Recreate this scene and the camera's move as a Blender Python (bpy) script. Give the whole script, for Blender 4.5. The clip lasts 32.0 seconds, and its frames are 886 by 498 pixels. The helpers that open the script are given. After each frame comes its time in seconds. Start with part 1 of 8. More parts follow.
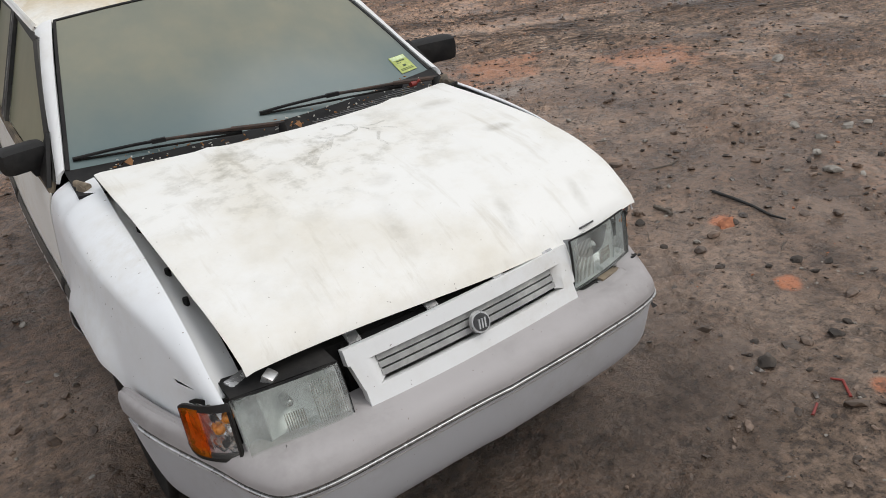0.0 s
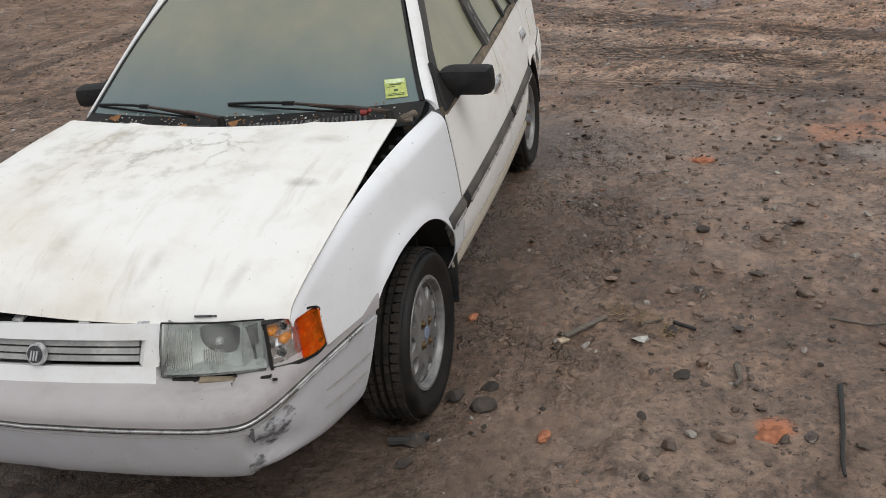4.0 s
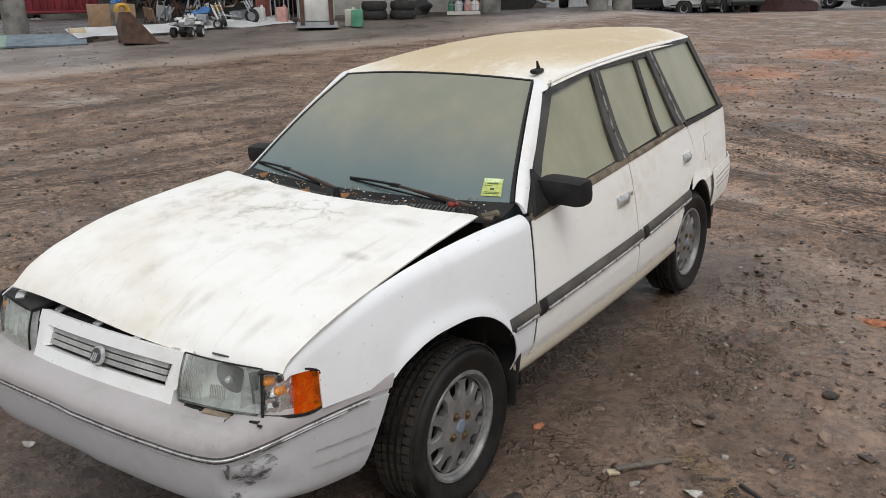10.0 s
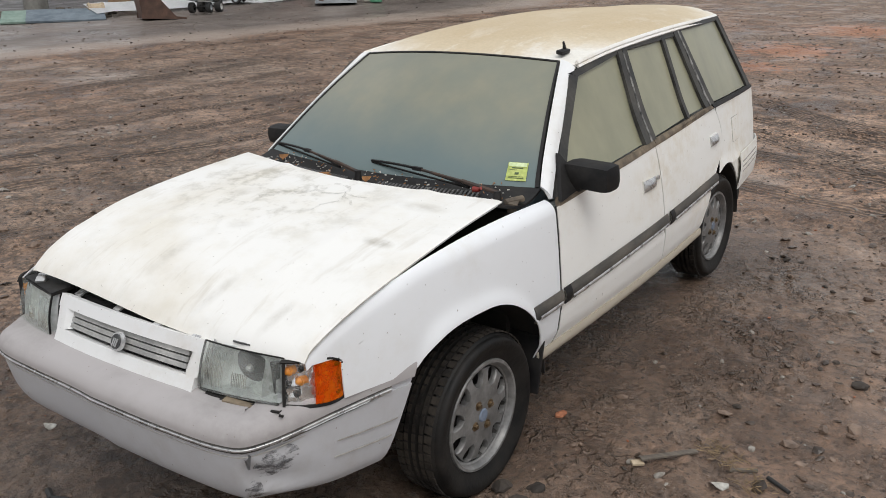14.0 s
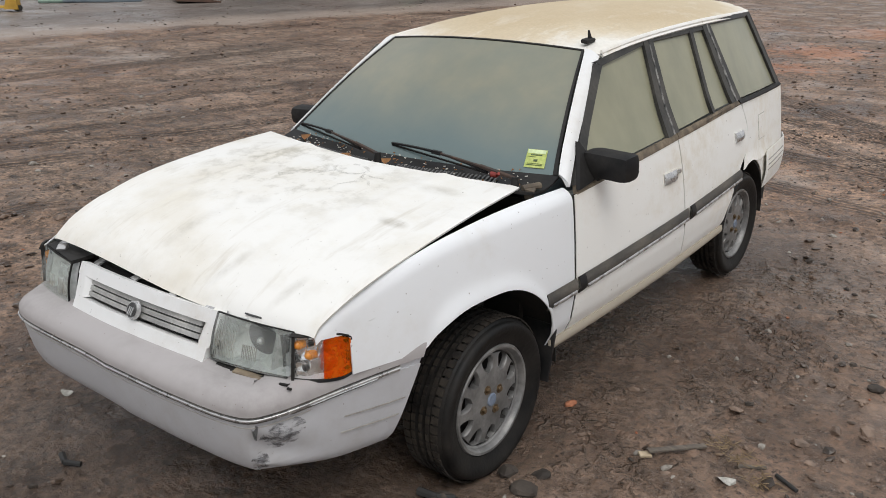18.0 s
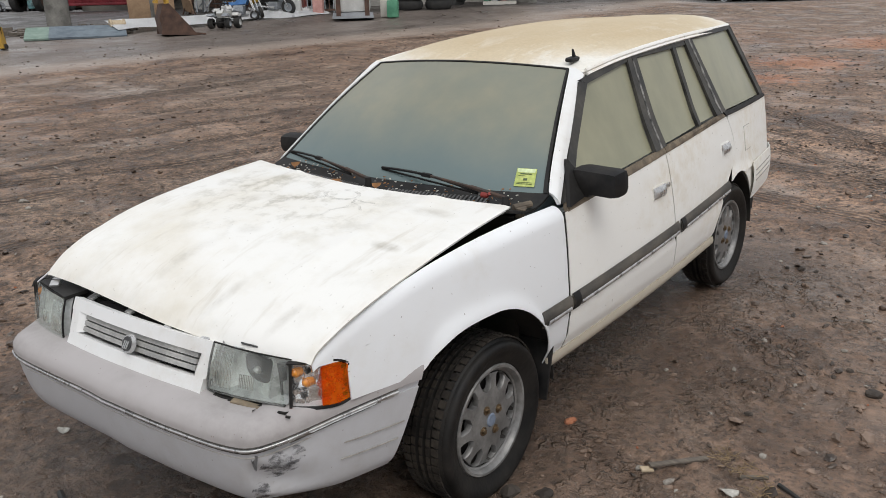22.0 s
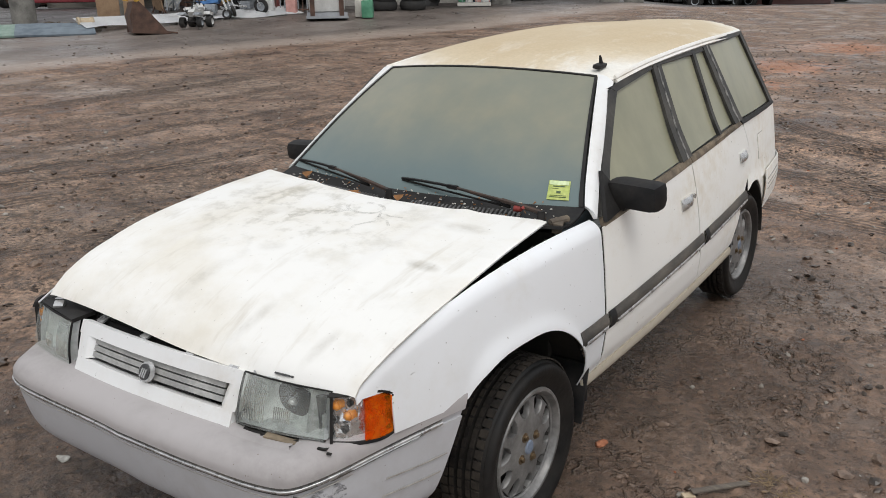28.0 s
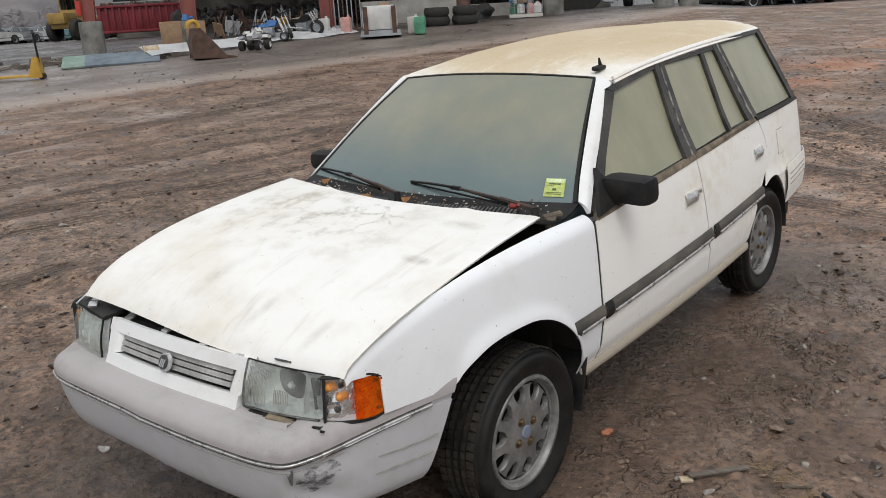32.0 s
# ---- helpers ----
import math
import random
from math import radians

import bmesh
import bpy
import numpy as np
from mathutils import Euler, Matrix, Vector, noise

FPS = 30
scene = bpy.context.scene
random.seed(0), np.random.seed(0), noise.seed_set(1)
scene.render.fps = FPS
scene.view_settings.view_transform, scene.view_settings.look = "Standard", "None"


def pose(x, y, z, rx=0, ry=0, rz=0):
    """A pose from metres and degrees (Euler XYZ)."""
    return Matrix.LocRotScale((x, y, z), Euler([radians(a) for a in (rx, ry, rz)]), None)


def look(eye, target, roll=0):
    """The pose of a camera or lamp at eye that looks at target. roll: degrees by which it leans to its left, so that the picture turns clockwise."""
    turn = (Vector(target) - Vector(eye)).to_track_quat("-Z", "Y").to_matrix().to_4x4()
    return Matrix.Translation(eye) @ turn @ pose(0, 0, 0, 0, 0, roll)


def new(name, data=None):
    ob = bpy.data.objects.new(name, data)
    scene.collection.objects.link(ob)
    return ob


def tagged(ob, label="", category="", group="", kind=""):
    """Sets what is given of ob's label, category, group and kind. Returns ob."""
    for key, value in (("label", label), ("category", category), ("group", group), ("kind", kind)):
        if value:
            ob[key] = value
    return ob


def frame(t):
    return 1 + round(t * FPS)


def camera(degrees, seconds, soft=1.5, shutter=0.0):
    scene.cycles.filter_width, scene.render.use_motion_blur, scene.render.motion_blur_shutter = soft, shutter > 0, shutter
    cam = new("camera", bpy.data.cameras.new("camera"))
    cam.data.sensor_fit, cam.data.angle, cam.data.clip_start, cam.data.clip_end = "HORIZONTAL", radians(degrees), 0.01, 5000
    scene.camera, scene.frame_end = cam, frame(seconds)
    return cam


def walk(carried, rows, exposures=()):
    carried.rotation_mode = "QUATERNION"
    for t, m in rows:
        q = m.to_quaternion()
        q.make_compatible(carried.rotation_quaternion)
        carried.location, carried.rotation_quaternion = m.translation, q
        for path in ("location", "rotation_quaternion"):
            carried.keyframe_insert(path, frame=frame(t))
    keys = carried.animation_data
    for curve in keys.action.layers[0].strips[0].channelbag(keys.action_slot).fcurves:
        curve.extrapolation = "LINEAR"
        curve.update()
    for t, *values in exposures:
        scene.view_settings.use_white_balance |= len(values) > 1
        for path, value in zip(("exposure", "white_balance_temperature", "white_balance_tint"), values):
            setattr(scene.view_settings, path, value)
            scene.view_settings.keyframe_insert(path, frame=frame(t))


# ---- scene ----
cam = camera(57.5, 32.0, soft=0.9)
PATH = [
    (0, (-0.961, -2.274, 1.69), (-0.04, -0.733, 0.808), -7.5),
    (0.5, (-0.607, -2.361, 1.657), (0.302, -0.819, 0.764), -9.0),
    (1, (-0.222, -2.542, 1.688), (0.553, -0.887, 0.875), -10.7),
    (1.5, (0.172, -2.523, 1.637), (0.836, -0.904, 0.67), -9.8),
    (2, (0.47, -2.471, 1.657), (0.961, -0.806, 0.663), -7.2),
    (2.5, (0.822, -2.561, 1.654), (0.938, -0.767, 0.778), -8.4),
    (3, (1.081, -2.47, 1.625), (0.949, -0.663, 0.778), -9.0),
    (3.5, (1.291, -2.285, 1.627), (1.075, -0.516, 0.718), -5.9),
    (4, (1.6, -2.229, 1.605), (1.036, -0.494, 0.785), -6.6),
    (4.5, (1.811, -2.131, 1.607), (0.974, -0.474, 0.861), -8.6),
    (6.5, (2.184, -1.999, 1.616), (1.028, -0.467, 1.05), -6.1),
    (7, (2.205, -2.023, 1.626), (1.002, -0.496, 1.159), -3.6),
    (7.5, (2.199, -2.034, 1.62), (0.969, -0.512, 1.205), -0.9),
    (8, (2.218, -2.016, 1.608), (1.012, -0.488, 1.149), -2.0),
    (8.5, (2.227, -2.011, 1.615), (1.097, -0.44, 1.109), -3.5),
    (9, (2.232, -2.016, 1.615), (1.151, -0.412, 1.106), -3.3),
    (9.5, (2.218, -2.017, 1.61), (1.115, -0.431, 1.091), -2.4),
    (10, (2.191, -2.018, 1.598), (1.065, -0.466, 1.029), -1.2),
    (10.5, (2.172, -2.027, 1.597), (1.016, -0.507, 1.001), -0.4),
    (11, (2.113, -2.01, 1.597), (0.931, -0.509, 1.003), -0.4),
    (11.5, (1.995, -1.974, 1.602), (0.811, -0.481, 0.993), -0.3),
    (12, (1.903, -1.988, 1.616), (0.716, -0.508, 0.982), 0.8),
    (12.5, (1.87, -1.98, 1.596), (0.679, -0.507, 0.952), 0.4),
    (13, (1.925, -1.969, 1.603), (0.753, -0.478, 0.966), -0.8),
    (13.5, (2.058, -1.982, 1.618), (0.912, -0.469, 0.986), -1.1),
    (15.5, (2.197, -1.985, 1.586), (1.011, -0.488, 0.992), -1.7),
    (16, (2.198, -1.998, 1.588), (0.992, -0.521, 0.985), -1.4),
    (16.5, (2.196, -1.993, 1.589), (0.965, -0.539, 0.979), -1.5),
    (17, (2.185, -1.986, 1.582), (0.947, -0.548, 0.951), -1.5),
    (17.5, (2.171, -1.982, 1.588), (0.947, -0.534, 0.952), -0.6),
    (18, (2.173, -1.977, 1.585), (0.979, -0.505, 0.945), 0.5),
    (18.5, (2.154, -1.98, 1.575), (0.991, -0.495, 0.91), 2.3),
    (19, (2.165, -1.985, 1.578), (0.981, -0.514, 0.918), 2.0),
    (19.5, (2.16, -1.988, 1.583), (0.945, -0.537, 0.934), 1.3),
    (20, (2.155, -1.992, 1.577), (0.928, -0.548, 0.94), -0.2),
    (20.5, (2.159, -1.988, 1.581), (0.937, -0.539, 0.944), -1.0),
    (21, (2.176, -1.979, 1.585), (0.986, -0.501, 0.954), -1.5),
    (21.5, (2.181, -1.987, 1.591), (1.001, -0.489, 0.989), -1.5),
    (22, (2.176, -1.983, 1.586), (0.986, -0.487, 0.998), -1.5),
    (22.5, (2.177, -1.98, 1.588), (0.982, -0.488, 1.001), -2.3),
    (23, (2.178, -1.967, 1.586), (0.972, -0.479, 1.011), -3.2),
    (23.5, (2.172, -1.98, 1.592), (0.95, -0.498, 1.036), -2.6),
    (24, (2.169, -1.986, 1.595), (0.934, -0.51, 1.048), -1.5),
    (24.5, (2.176, -1.992, 1.595), (0.933, -0.523, 1.052), -1.2),
    (25, (2.18, -1.992, 1.594), (0.942, -0.519, 1.049), -1.5),
    (25.5, (2.179, -1.988, 1.59), (0.947, -0.511, 1.041), -1.7),
    (27.5, (1.973, -1.958, 1.599), (0.828, -0.426, 1.015), -1.4),
    (28, (1.911, -1.982, 1.598), (0.781, -0.44, 1.01), -0.9),
    (28.5, (1.995, -1.98, 1.609), (0.851, -0.434, 1.063), -0.9),
    (29, (2.118, -1.976, 1.578), (0.984, -0.444, 0.971), -1.3),
    (29.5, (2.2, -1.994, 1.582), (1.018, -0.524, 0.917), -4.0),
    (30, (2.212, -1.964, 1.582), (0.998, -0.507, 0.946), -6.2),
    (30.5, (2.211, -1.974, 1.586), (0.976, -0.516, 0.994), -5.4),
    (31, (2.191, -1.973, 1.581), (0.935, -0.523, 1.017), -3.8),
    (31.5, (2.185, -1.979, 1.587), (0.924, -0.531, 1.028), -3.2),
    (32, (2.185, -1.98, 1.581), (0.927, -0.527, 1.03), -3.6),
]
walk(cam, [(t, look(eye, target, roll)) for t, eye, target, roll in PATH], [(0, -0.08), (1, -0.08), (2, 0.0), (3.2, -0.16), (4.2, -0.08), (6, 0.0), (7, 0.10), (8, 0.02), (32, 0.03)])

# ---- light ----
world = bpy.data.worlds.new("overcast_sky")
scene.world = world
world.use_nodes = True
wn, wl = world.node_tree.nodes, world.node_tree.links
sky = wn.new("ShaderNodeTexSky")
sky.sky_type, sky.sun_disc = "NISHITA", False
sky.sun_elevation, sky.sun_rotation = radians(65), radians(130)
grey = wn.new("ShaderNodeHueSaturation")
grey.inputs["Saturation"].default_value = 0.12
wl.new(sky.outputs[0], grey.inputs["Color"])
cloud = wn.new("ShaderNodeTexNoise")
cloud.inputs["Scale"].default_value = 3.5
cloud.inputs["Detail"].default_value = 5
wco = wn.new("ShaderNodeTexCoord")
wmap = wn.new("ShaderNodeMapping")
wmap.inputs["Scale"].default_value = (1, 1, 4)
wl.new(wco.outputs["Generated"], wmap.inputs[0])
wl.new(wmap.outputs[0], cloud.inputs["Vector"])
cramp = wn.new("ShaderNodeValToRGB")
cramp.color_ramp.elements[0].position, cramp.color_ramp.elements[0].color = 0.35, (5.2, 5.5, 6.0, 1)
cramp.color_ramp.elements[1].position, cramp.color_ramp.elements[1].color = 0.68, (9.5, 9.6, 9.8, 1)
wl.new(cloud.outputs[0], cramp.inputs[0])
wmix = wn.new("ShaderNodeMix")
wmix.data_type = "RGBA"
wmix.inputs[0].default_value = 0.8
wl.new(grey.outputs[0], wmix.inputs[6])
wl.new(cramp.outputs[0], wmix.inputs[7])
wsep, wrange, wdome = wn.new("ShaderNodeSeparateXYZ"), wn.new("ShaderNodeMapRange"), wn.new("ShaderNodeMix")
wl.new(wco.outputs["Generated"], wsep.inputs[0])
wl.new(wsep.outputs[2], wrange.inputs[0])
wrange.inputs[3].default_value, wrange.inputs[4].default_value = 0.76, 1.13
wdome.data_type, wdome.blend_type = "RGBA", "MULTIPLY"
wdome.inputs[0].default_value = 1.0
wl.new(wmix.outputs[2], wdome.inputs[6])
wl.new(wrange.outputs[0], wdome.inputs[7])
wn["Background"].inputs[1].default_value = 0.125
wl.new(wdome.outputs[2], wn["Background"].inputs[0])

sun = new("sun", bpy.data.lights.new("sun", "SUN"))
sun.data.energy, sun.data.angle, sun.data.color = 1.15, radians(35), (1.0, 0.97, 0.93)
sun.matrix_world = look((0, 0, 30), (-16, 13, 0))

# ---- materials ----
def shader(name, rough=0.5, metal=0.0, spec=0.5):
    m = bpy.data.materials.new(name)
    m.use_nodes = True
    b = m.node_tree.nodes["Principled BSDF"]
    b.inputs["Roughness"].default_value, b.inputs["Metallic"].default_value = rough, metal
    b.inputs["Specular IOR Level"].default_value = spec
    return m, m.node_tree.nodes, m.node_tree.links, b


def noise_node(m, scale, detail=4, rough=0.55, coord="Object", stretch=(1, 1, 1)):
    n, l = m.node_tree.nodes, m.node_tree.links
    co, mp, t = n.new("ShaderNodeTexCoord"), n.new("ShaderNodeMapping"), n.new("ShaderNodeTexNoise")
    mp.inputs["Scale"].default_value = stretch
    t.inputs["Scale"].default_value, t.inputs["Detail"].default_value, t.inputs["Roughness"].default_value = scale, detail, rough
    l.new(co.outputs[coord], mp.inputs[0])
    l.new(mp.outputs[0], t.inputs["Vector"])
    return t.outputs[0]


def ramp(m, fac, stops):
    r = m.node_tree.nodes.new("ShaderNodeValToRGB")
    e = r.color_ramp.elements
    while len(e) < len(stops):
        e.new(0.5)
    for k, (p, c) in enumerate(stops):
        e[k].position = p
        e[k].color = (*c, 1) if len(c) == 3 else (c[0], c[0], c[0], 1)
    m.node_tree.links.new(fac, r.inputs[0])
    return r.outputs[0]


def blend(m, fac, a, b, mode="MIX"):
    x = m.node_tree.nodes.new("ShaderNodeMix")
    x.data_type, x.blend_type = "RGBA", mode
    for k, v in ((0, fac), (6, a), (7, b)):
        if isinstance(v, (int, float)):
            x.inputs[k].default_value = v
        elif isinstance(v, tuple):
            x.inputs[k].default_value = (*v, 1)
        else:
            m.node_tree.links.new(v, x.inputs[k])
    return x.outputs[2]


def bump(m, height, strength=0.3, dist=0.01, into=None):
    b = m.node_tree.nodes.new("ShaderNodeBump")
    b.inputs["Strength"].default_value, b.inputs["Distance"].default_value = strength, dist
    m.node_tree.links.new(height, b.inputs["Height"])
    m.node_tree.links.new(b.outputs[0], (into or m.node_tree.nodes["Principled BSDF"]).inputs["Normal"])


def plain(name, c1, c2, scale=8, rough=0.6, metal=0.0, bumps=0.15, spec=0.5, fine=60, stretch=(1, 1, 1)):
    """Two tones in large and small patches, with fine relief."""
    m, n, l, b = shader(name, rough, metal, spec)
    big, small = noise_node(m, scale, 5, stretch=stretch), noise_node(m, fine, 3, stretch=stretch)
    col = ramp(m, big, [(0.36, c1), (0.66, c2)])
    dull = ramp(m, small, [(0.3, (0.8,)), (0.75, (1.1,))])
    l.new(blend(m, 1.0, col, dull, "MULTIPLY"), b.inputs["Base Color"])
    l.new(ramp(m, big, [(0.3, (max(rough - 0.12, 0.04),)), (0.7, (min(rough + 0.12, 1.0),))]), b.inputs["Roughness"])
    if bumps:
        bump(m, small, bumps, 0.004)
    return m


def paint(name, base=(0.82, 0.82, 0.81), dust=(0.42, 0.34, 0.22), amount=0.5, rough=0.35, streak=(1, 1, 1)):
    """Old white car paint under dust, with a mottled film and small dark specks."""
    m, n, l, b = shader(name, rough)
    film, mott = noise_node(m, 1.6, 6, 0.62, stretch=streak), noise_node(m, 14, 5, 0.7)
    speck = noise_node(m, 75, 2, 0.5)
    f = ramp(m, film, [(0.42, (0.02,)), (0.68, (amount,))])
    f2 = ramp(m, mott, [(0.4, (0.15,)), (0.75, (1.0,))])
    col = blend(m, blend(m, 1.0, f, f2, "MULTIPLY"), base, dust)
    col = blend(m, ramp(m, speck, [(0.735, (0.0,)), (0.76, (0.75,))]), col, (0.16, 0.12, 0.09))
    l.new(col, b.inputs["Base Color"])
    l.new(ramp(m, film, [(0.35, (rough,)), (0.75, (min(rough + 0.35, 1),))]), b.inputs["Roughness"])
    bump(m, noise_node(m, 3, 2), 0.05, 0.02)
    return m


PAINT = paint("white_paint", base=(0.79, 0.795, 0.79), amount=0.35)
FENDER = paint("fender_paint", base=(0.81, 0.825, 0.84), dust=(0.54, 0.48, 0.38), amount=0.6, rough=0.3)
PAINT_SIDE = paint("dusty_side_paint", base=(0.86, 0.85, 0.815), dust=(0.60, 0.505, 0.35), amount=0.75, streak=(1, 1, 2.2))
SILL = paint("mud_splashed_paint", base=(0.46, 0.41, 0.33), dust=(0.25, 0.20, 0.14), amount=0.95, rough=0.6, streak=(1, 1, 2))


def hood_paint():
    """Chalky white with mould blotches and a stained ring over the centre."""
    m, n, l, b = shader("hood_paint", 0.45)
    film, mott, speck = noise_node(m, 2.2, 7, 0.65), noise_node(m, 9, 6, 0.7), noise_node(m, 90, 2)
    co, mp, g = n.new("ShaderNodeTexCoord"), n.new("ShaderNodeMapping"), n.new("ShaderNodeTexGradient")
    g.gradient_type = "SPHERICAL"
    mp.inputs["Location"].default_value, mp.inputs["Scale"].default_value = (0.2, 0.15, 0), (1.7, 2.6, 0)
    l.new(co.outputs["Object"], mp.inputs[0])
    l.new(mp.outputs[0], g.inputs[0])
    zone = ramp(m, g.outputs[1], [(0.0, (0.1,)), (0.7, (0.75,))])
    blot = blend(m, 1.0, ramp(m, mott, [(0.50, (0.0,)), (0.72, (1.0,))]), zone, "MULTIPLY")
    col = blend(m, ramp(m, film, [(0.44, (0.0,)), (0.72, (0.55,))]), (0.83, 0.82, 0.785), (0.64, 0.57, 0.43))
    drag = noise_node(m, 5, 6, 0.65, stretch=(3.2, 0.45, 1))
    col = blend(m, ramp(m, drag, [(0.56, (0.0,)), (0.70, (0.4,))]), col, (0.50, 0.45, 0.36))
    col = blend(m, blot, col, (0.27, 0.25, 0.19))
    # grey smudges and drag marks
    for x, y, rx, ry, rz, k in ((0.54, -0.21, 0.07, 0.035, 0, 0.75), (0.25, -0.62, 0.03, 0.10, -14, 0.4), (0.51, -0.62, 0.028, 0.09, -14, 0.4), (-0.05, -0.52, 0.05, 0.16, -14, 0.3), (0.03, -0.33, 0.06, 0.04, 20, 0.35), (0.48, 0.08, 0.12, 0.05, 12, 0.35), (-0.20, -0.12, 0.10, 0.05, 40, 0.35)):
        pl, gr = n.new("ShaderNodeMapping"), n.new("ShaderNodeTexGradient")
        pl.vector_type = "TEXTURE"
        gr.gradient_type = "SPHERICAL"
        pl.inputs["Location"].default_value, pl.inputs["Rotation"].default_value, pl.inputs["Scale"].default_value = (x, y, 0.88), (0, 0, radians(rz)), (rx, ry, 0.5)
        l.new(co.outputs["Object"], pl.inputs[0])
        l.new(pl.outputs[0], gr.inputs[0])
        soft = ramp(m, gr.outputs[1], [(0.05, (0.0,)), (0.75, (k,))])
        col = blend(m, blend(m, 1.0, soft, ramp(m, mott, [(0.36, (0.2,)), (0.60, (1.0,))]), "MULTIPLY"), col, (0.33, 0.30, 0.24))
    col = blend(m, ramp(m, speck, [(0.735, (0.0,)), (0.76, (0.6,))]), col, (0.2, 0.16, 0.12))
    l.new(col, b.inputs["Base Color"])
    bump(m, noise_node(m, 2.5, 3), 0.12, 0.03)
    return m


def roof_paint():
    """White roof under caked tan dirt, worn away in chalky patches."""
    m, n, l, b = shader("roof_paint", 0.7)
    big, mid, tiny = noise_node(m, 1.9, 7, 0.6, stretch=(1.6, 0.7, 1)), noise_node(m, 11, 6, 0.75), noise_node(m, 70, 3)
    co, mp, g = n.new("ShaderNodeTexCoord"), n.new("ShaderNodeMapping"), n.new("ShaderNodeTexGradient")
    g.gradient_type = "SPHERICAL"
    mp.inputs["Location"].default_value, mp.inputs["Scale"].default_value = (0, -1.4, 0), (1.2, 0.72, 0)
    l.new(co.outputs["Object"], mp.inputs[0])
    l.new(mp.outputs[0], g.inputs[0])
    f = blend(m, 0.55, big, ramp(m, g.outputs[1], [(0.0, (0.0,)), (0.42, (1.0,))]))
    f = blend(m, 0.2, f, mid)
    col = ramp(m, f, [(0.36, (0.80, 0.775, 0.71)), (0.47, (0.68, 0.60, 0.47)), (0.56, (0.60, 0.50, 0.345)), (0.78, (0.54, 0.43, 0.275))])
    chalk = blend(m, 1.0, ramp(m, noise_node(m, 4.5, 8, 0.72, stretch=(1.5, 0.6, 1)), [(0.53, (0.0,)), (0.62, (0.7,))]), ramp(m, g.outputs[1], [(0.1, (1.0,)), (0.55, (0.15,))]), "MULTIPLY")
    col = blend(m, chalk, col, (0.78, 0.75, 0.68))
    col = blend(m, 0.3, col, ramp(m, tiny, [(0.3, (0.75,)), (0.7, (1.1,))]), "MULTIPLY")
    l.new(col, b.inputs["Base Color"])
    bump(m, mid, 0.15, 0.004)
    return m


def fogged(name, dirt, tint, cover, rough, damp_sheen=None):
    """A pane under a film of dust and condensation: clear glass and a pale film, mixed in drifts."""
    m, n, l, b = shader(name, rough)
    b.inputs["Base Color"].default_value = (*tint, 1)
    b.inputs["Transmission Weight"].default_value = 0.0
    film = n.new("ShaderNodeBsdfPrincipled")
    film.inputs["Roughness"].default_value = rough
    film.inputs["Specular IOR Level"].default_value = 0.3
    film.inputs["Coat Weight"].default_value, film.inputs["Coat Roughness"].default_value = 0.08, 0.15
    drift, run = noise_node(m, 1.7, 5, 0.6), noise_node(m, 7, 4, 0.6, stretch=(1, 1, 0.25))
    col = ramp(m, blend(m, 0.5, drift, run), [(0.28, dirt[0]), (0.72, dirt[1])])
    # brown above, bluish below: reflections put into the film's colour by height
    if damp_sheen:
        co, sx, mr = n.new("ShaderNodeTexCoord"), n.new("ShaderNodeSeparateXYZ"), n.new("ShaderNodeMapRange")
        l.new(co.outputs["Object"], sx.inputs[0])
        l.new(sx.outputs[2], mr.inputs[0])
        mr.inputs[1].default_value, mr.inputs[2].default_value = 0.88, 1.30
        f = ramp(m, blend(m, 0.4, mr.outputs[0], drift), [(0.30, (1.0,)), (0.62, (0.0,))])
        col = blend(m, f, col, damp_sheen)
    l.new(col, film.inputs["Base Color"])
    clear = n.new("ShaderNodeBsdfTransparent")
    clear.inputs[0].default_value = (*tint, 1)
    mix = n.new("ShaderNodeMixShader")
    l.new(ramp(m, drift, [(0.30, (cover - 0.05,)), (0.70, (min(cover + 0.05, 1),))]), mix.inputs[0])
    l.new(clear.outputs[0], mix.inputs[1])
    l.new(film.outputs[0], mix.inputs[2])
    l.new(mix.outputs[0], n["Material Output"].inputs[0])
    return m


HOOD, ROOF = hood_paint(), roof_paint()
SCREEN = fogged("fogged_windscreen", ((0.215, 0.236, 0.198), (0.305, 0.290, 0.212)), (0.5, 0.56, 0.52), 0.86, 0.25, (0.165, 0.215, 0.215))
SIDE_GLASS = fogged("dusty_side_glass", ((0.235, 0.238, 0.168), (0.345, 0.328, 0.222)), (0.5, 0.52, 0.45), 0.93, 0.3)
TRIM = plain("black_trim", (0.010, 0.010, 0.011), (0.030, 0.028, 0.026), 10, 0.6, spec=0.22)
FRAME = plain("dusty_window_frame", (0.022, 0.022, 0.022), (0.080, 0.076, 0.068), 7, 0.6, spec=0.3)
PEEL = plain("peeling_trim", (0.02, 0.02, 0.02), (0.34, 0.33, 0.31), 26, 0.6, spec=0.3)
ARM = plain("brown_wiper_arm", (0.03, 0.022, 0.018), (0.085, 0.05, 0.035), 22, 0.7)
LEDGE = plain("dusty_ledge", (0.10, 0.08, 0.06), (0.27, 0.215, 0.15), 14, 0.9)
GRIME = plain("grimy_gap", (0.34, 0.32, 0.29), (0.46, 0.44, 0.40), 20, 0.7)
FADED = plain("faded_trim", (0.045, 0.043, 0.040), (0.125, 0.11, 0.092), 5, 0.7, stretch=(1, 1, 4))
RUST = plain("rusty_steel", (0.09, 0.035, 0.018), (0.17, 0.085, 0.05), 22, 0.85)
